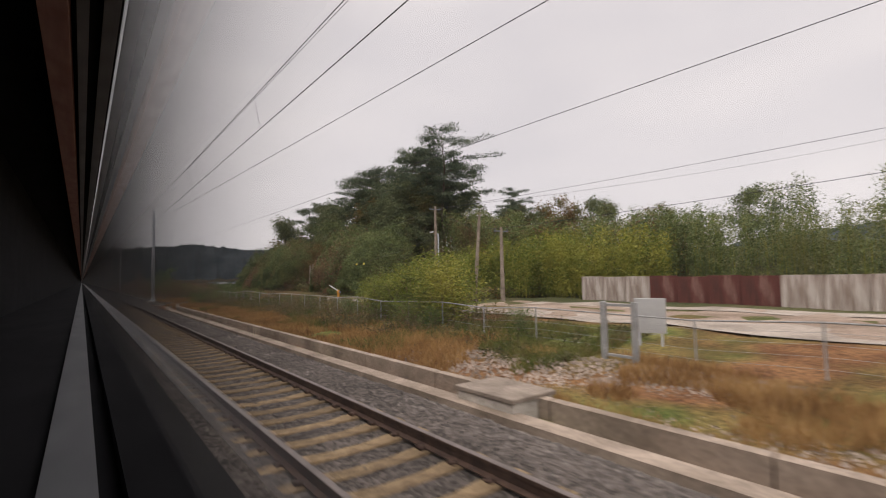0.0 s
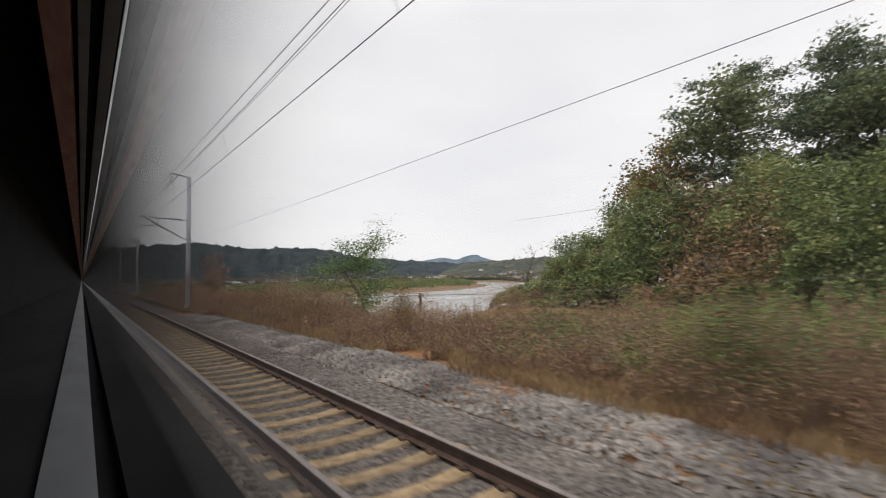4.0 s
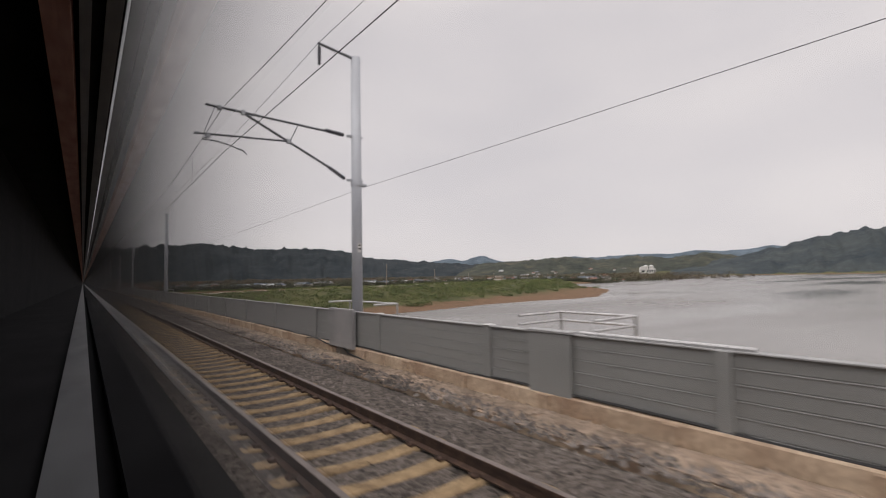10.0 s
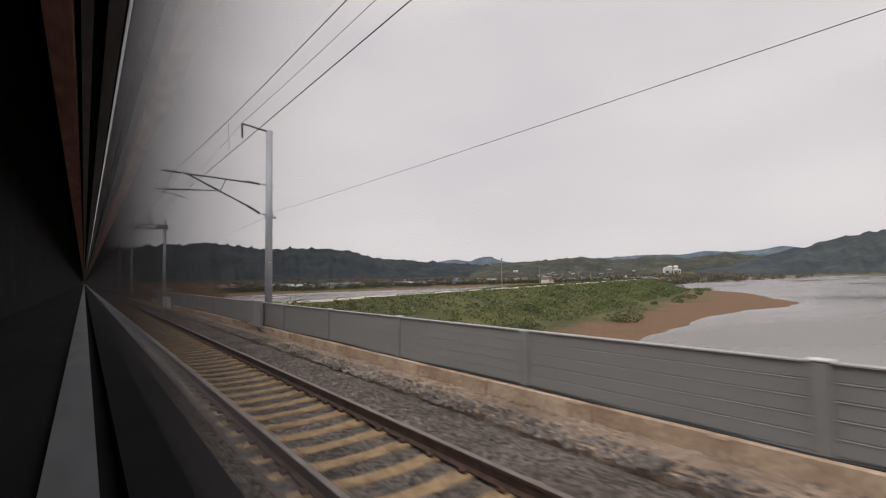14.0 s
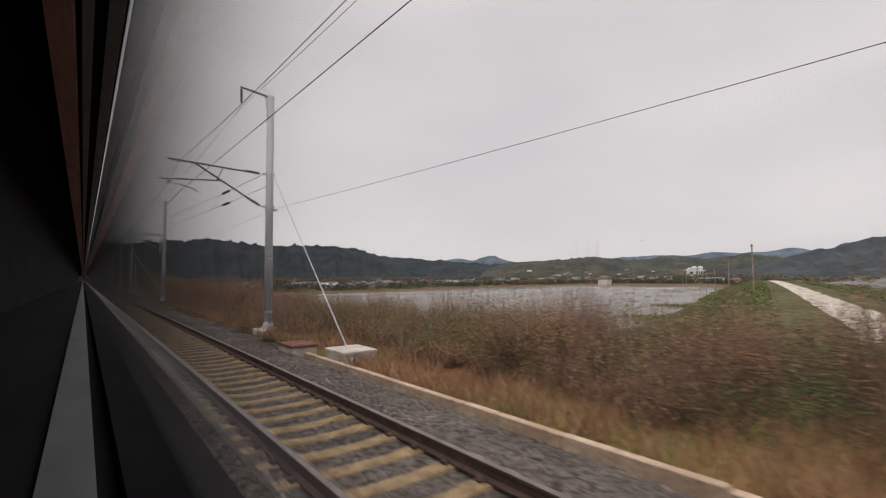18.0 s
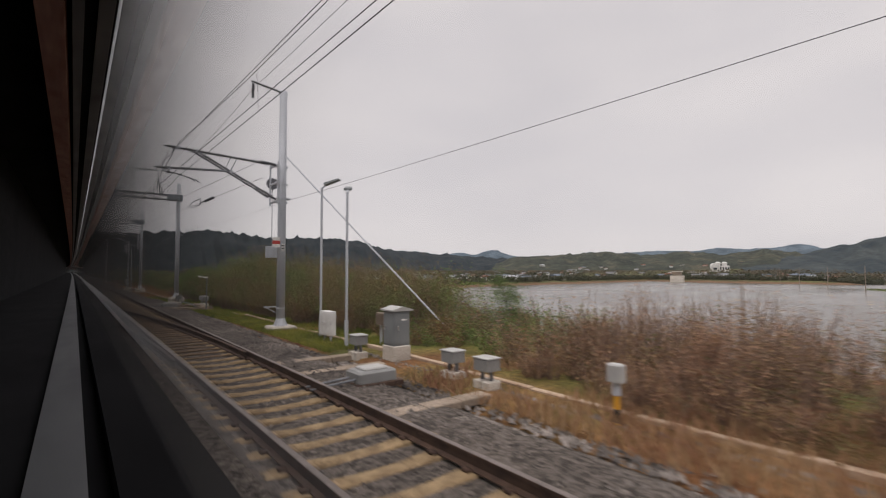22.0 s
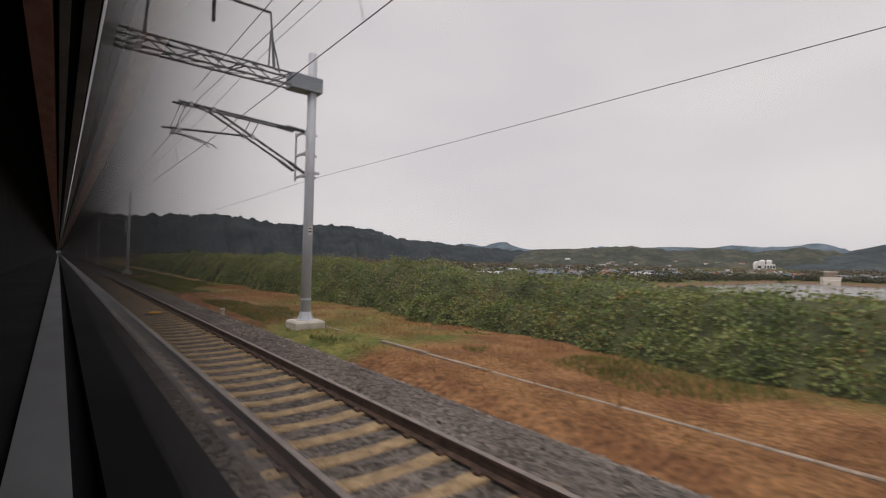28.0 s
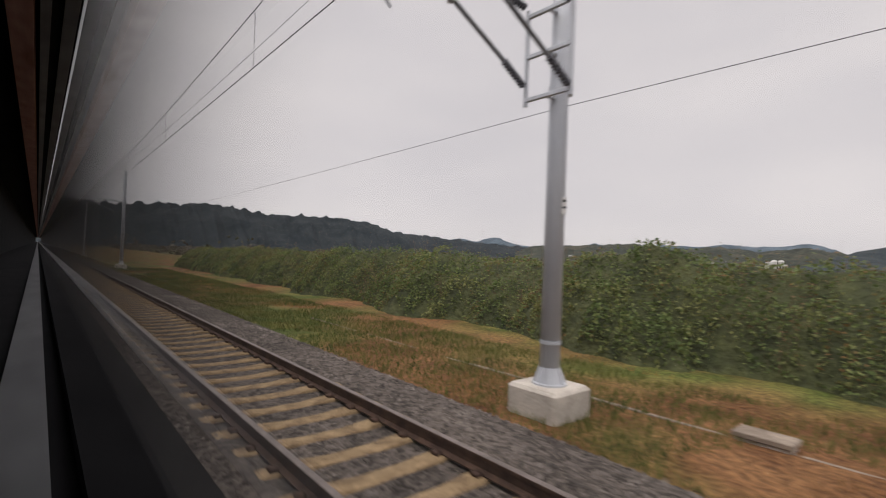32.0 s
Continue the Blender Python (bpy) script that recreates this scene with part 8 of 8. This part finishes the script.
leaf_marsh = leaf_material("marsh_leaves", (0.055, 0.085, 0.022), (0.11, 0.15, 0.036), (0.17, 0.20, 0.06))
leaf_far = leaf_material("far_tree_leaves", (0.030, 0.038, 0.026), (0.055, 0.062, 0.038), (0.095, 0.088, 0.050))
leaf_far_brown = leaf_material("far_brown_leaves", (0.060, 0.048, 0.036), (0.100, 0.080, 0.056), (0.135, 0.118, 0.072))
leaf_bank("far_shore_trees", "dark bushes and low trees along the far shore", leaf_far, crowns(belt(700, -2, 14, 3.2, 4.2, 95), 42), 0, 1.0, 99)
leaf_bank("far_village_trees", "dark garden trees between the village houses", leaf_far, crowns(belt(620, 12, 130, 3.6, 6.0, 96), 45), 0, 1.1, 100)
leaf_bank("far_brown_wood", "brown autumn trees behind the village", leaf_far_brown, crowns(belt(420, 120, 260, 6.0, 8.0, 97), 45), 0, 1.9, 101)


def marsh_points(r, n):
    s, d = r.uniform(312, 470, n), r.uniform(40, 300, n)
    u = (d - DIKE_A[0]) * DIKE_DIR[0] + (s - DIKE_A[1]) * DIKE_DIR[1]
    w = -(d - DIKE_A[0]) * DIKE_DIR[1] + (s - DIKE_A[1]) * DIKE_DIR[0]
    edge = 25 + 2.5 * fbm(u, w * 0, 131, 3, 50) + 10 * np.exp(-((u - 104) / 6) ** 2) + 11 * np.exp(-((u - 149) / 6) ** 2)
    keep = (w > 15) & (w < edge) & (u > 40)
    z = np.maximum(ground_height(s[keep], d[keep]), WATER)
    p = on_lines(s[keep], d[keep])
    p[:, 2] = z + r.uniform(0, 0.4, len(z))
    return p


leaf_bank("marsh_grass", "bright green marsh plants along the pond edge of the dike", leaf_marsh, marsh_points, 110000, 0.55, 132)


def meadow_points(r, n):
    s, d = 586 + 22 * r.uniform(0, 1, n), r.uniform(25, 200, n)
    p = on_lines(s, d)
    p[:, 2] = np.maximum(ground_height(s, d), WATER) + r.uniform(0, 0.4, n)
    return p[fbm(s, d, 133, 3, 24) > -0.35]


leaf_bank("shore_meadow", "bright green wet meadow at the end of the pond", leaf_marsh, meadow_points, 16000, 0.8, 134)


def plain_points(r, n):
    a = np.radians(r.uniform(2, 70, n))
    q = r.uniform(900, 1700, n)
    row = np.round(q / 90) * 90 + r.normal(0, 10, n)
    x, y = row * np.sin(a), 200 + row * np.cos(a)
    keep = (fbm(x, y, 111, 3, 120) > -0.1) & (y > 640)
    x, y = x[keep], y[keep]
    return np.stack([x, y, -5.8 + r.uniform(0, 1, len(x)) ** 1.3 * 8.0], 1)


leaf_bank("far_plain_trees", "rows of brown and olive trees between the distant fields", leaf_far_brown, plain_points, 30000, 2.4, 112)
wall_white, wall_cream = plain("white_house_wall", (0.60, 0.59, 0.57), 0.8), plain("cream_house_wall", (0.42, 0.39, 0.34), 0.8)
roof_grey, roof_blue, roof_rust = plain("grey_roof", (0.13, 0.13, 0.14), 0.7), plain("blue_roof", (0.10, 0.125, 0.165), 0.6), plain("rust_roof", (0.20, 0.08, 0.05), 0.7)
roof_pale = plain("pale_film_roof", (0.42, 0.43, 0.44), 0.5)
window_dark = plain("dark_window", (0.03, 0.035, 0.04), 0.2)


def house_master(w, l, h, wall, roof, label, rise):
    t = thing("house", label, "house", group="village houses")
    part("walls", Shape().box((-w / 2, -l / 2, -0.5), (w / 2, l / 2, h)), wall, t)
    part("roof", Shape().add([(-w / 2 - .5, -l / 2 - .5, h), (w / 2 + .5, -l / 2 - .5, h), (w / 2 + .5, l / 2 + .5, h), (-w / 2 - .5, l / 2 + .5, h), (0, -l / 2 - .5, h + rise), (0, l / 2 + .5, h + rise)], [(3, 2, 1, 0), (0, 1, 4), (2, 3, 5), (1, 2, 5, 4), (3, 0, 4, 5)]), roof, t)
    for y in (-l * 0.3, 0.0, l * 0.3):
        part("window", Shape().box((-w / 2 - 0.06, y - 0.7, h * 0.35), (-w / 2 - 0.01, y + 0.7, h * 0.75)), window_dark, t)
    for x in (-w * 0.22, w * 0.22):
        part("window", Shape().box((x - 0.6, -l / 2 - 0.06, h * 0.35), (x + 0.6, -l / 2 - 0.01, h * 0.75)), window_dark, t)
    return t


houses = [house_master(8, 11, 3.4, wall_white, roof_grey, "small white village house with a grey pitched roof", 1.8), house_master(9, 12, 3.2, wall_cream, roof_blue, "cream village house with a blue pitched roof", 1.6),
          house_master(9, 14, 3.6, wall_cream, roof_grey, "long pale farm shed with a shallow roof", 1.2), house_master(8, 10, 3.3, wall_white, roof_rust, "small white village house with a rust roof", 1.8), house_master(7, 12, 2.8, wall_white, roof_pale, "pale greenhouse shed on the plain", 1.6)]
rr = random.Random(5)
spots = []
for i in range(96):
    if rr.random() < 0.7:
        s, d = 606 + 100 * rr.random() ** 1.3, rr.uniform(45, 395)
    else:
        s, d = rr.uniform(470, 600), 424 + 80 * rr.random()
    p = on_line(s, d)
    spots.append((p.x, p.y, ground_at(s, d), rr.uniform(0.8, 1.05)))
for i in range(46):
    a, q = radians(rr.uniform(8, 60)), rr.uniform(840, 1150)
    spots.append((q * math.sin(a), 250 + q * math.cos(a), -5.4, rr.uniform(0.9, 1.2)))
for i in range(18):
    a, u = rr.uniform(42, 61), rr.uniform(0.06, 0.34)
    q = 2100 - 500 * (1 - u)
    spots.append((q * math.sin(radians(a)), 158 + q * math.cos(radians(a)), -6 + 64 * math.sin(u * math.pi / 2) ** 1.2 - 1.0, rr.uniform(1.1, 1.5)))
for i, (x, y, z, k) in enumerate(spots):
    m = pose(x, y, z, 0, 0, rr.uniform(-35, 35) + rr.choice((0, 90)))
    ob = houses[i] if i < len(houses) else copy_thing(rr.choice(houses + houses[:2] + [houses[3]]), m)
    ob.matrix_basis = m
    ob.scale = (k * 0.85, k * 0.85, k * 0.9)

gate_house = thing("sluice_gate_house", "grey concrete sluice gatehouse on the pond shore", "gatehouse", pose(375, 566, -6.4, 0, 0, 20))
part("base", Shape().box((-7, -4, -2), (7, 4, 2.2), 0.2), pale_concrete, gate_house)
part("house", Shape().box((-3.0, -3.0, 2.21), (3.0, 3.0, 7.0), 0.1), concrete, gate_house)
part("roof_slab", Shape().box((-3.6, -3.6, 7.01), (3.6, 3.6, 7.5), 0.1), pale_concrete, gate_house)
for x in (-5.5, 5.5):
    part("gate_pier", Shape().box((x - 0.6, -4.5, -2), (x + 0.6, 4.5, 4.0), 0.1), pale_concrete, gate_house)
resort = thing("white_lakeside_building", "white lakeside building with rounded roofs and two domed towers", "building", pose(1300, 915, 8.0, 0, 0, -50))
part("main_block", Shape().box((-4, -8, -10), (21, 8, 5), 0.5), wall_white, resort)
part("arched_wing", Shape().box((-21, -8, -10), (-5, 8, 4), 0.5).tube([(-13, -8, 3.5), (-13, 8, 3.5)], 8.0, 20), wall_white, resort)
for x in (-4, 11):
    dome = part("tower", Shape().tube([(x, 0, 5), (x, 0, 10)], 5.5, 16), wall_white, resort)
    part("dome", Shape().tube([(x, 0, 10), (x, 0, 11.5)], 6.6, 16, end=7.0).tube([(x, 0, 11.5), (x, 0, 15)], 7.0, 16, end=3.5), wall_white, dome, "pale rounded dome")
for k in range(4):
    part("window", Shape().box((-2 + k * 6, -8.2, -5), (1.6 + k * 6, -8.02, 1.5)), window_dark, resort)
part("window", Shape().box((-17, -8.2, -5), (-9, -8.02, 0)), window_dark, resort)
tower = thing("intake_tower", "small pale concrete intake tower on the lake shore", "tower", pose(168, 344, WATER, 0, 0, 20))
part("shaft", Shape().box((-1.3, -1.3, -2), (1.3, 1.3, 3.0), 0.1), pale_concrete, tower)
part("deck", Shape().box((-1.7, -1.7, 3.01), (1.7, 1.7, 3.25), 0.05), concrete, tower)
for x in (-1.6, 1.6):
    for y in (-1.6, 1.6):
        part("rail_post", Shape().tube([(x, y, 3.25), (x, y, 4.4)], 0.05, 6), galvanised, tower)
for k in range(9):
    u = 90 + k * 42
    d, s = 10 + u * DIKE_DIR[0] + 6, 307 + u * DIKE_DIR[1] + 12 + k * 6
    utility_pole(s, d, max(ground_at(s, d), -6) + 9.5, "distant concrete utility pole by the dike")

# bright bush by the fence
gs3 = shrub_master("shrub", "bright yellow-green leafy bush by the pipe fence", leaf_bamboo, 2.1, 2.3, 7000, 0.08, 107, 26, 0.13, False, "green shrubs")
plant(gs3, 438.2, 10.7, 1.05, 1.1)
plant(gs3, 437.2, 11.2, 0.9, 1.1)
gs3.matrix_basis = line_pose(17.6, 12.7, ground_at(17.6, 12.7) - 0.03)
for s, d, k in ((16.4, 12.6, 1.15), (18.9, 12.7, 1.3), (20.6, 12.6, 1.1), (17.6, 13.8, 1.4), (19.6, 13.9, 1.35), (22.4, 12.9, 1.0)):
    plant(gs3, s, d, k)
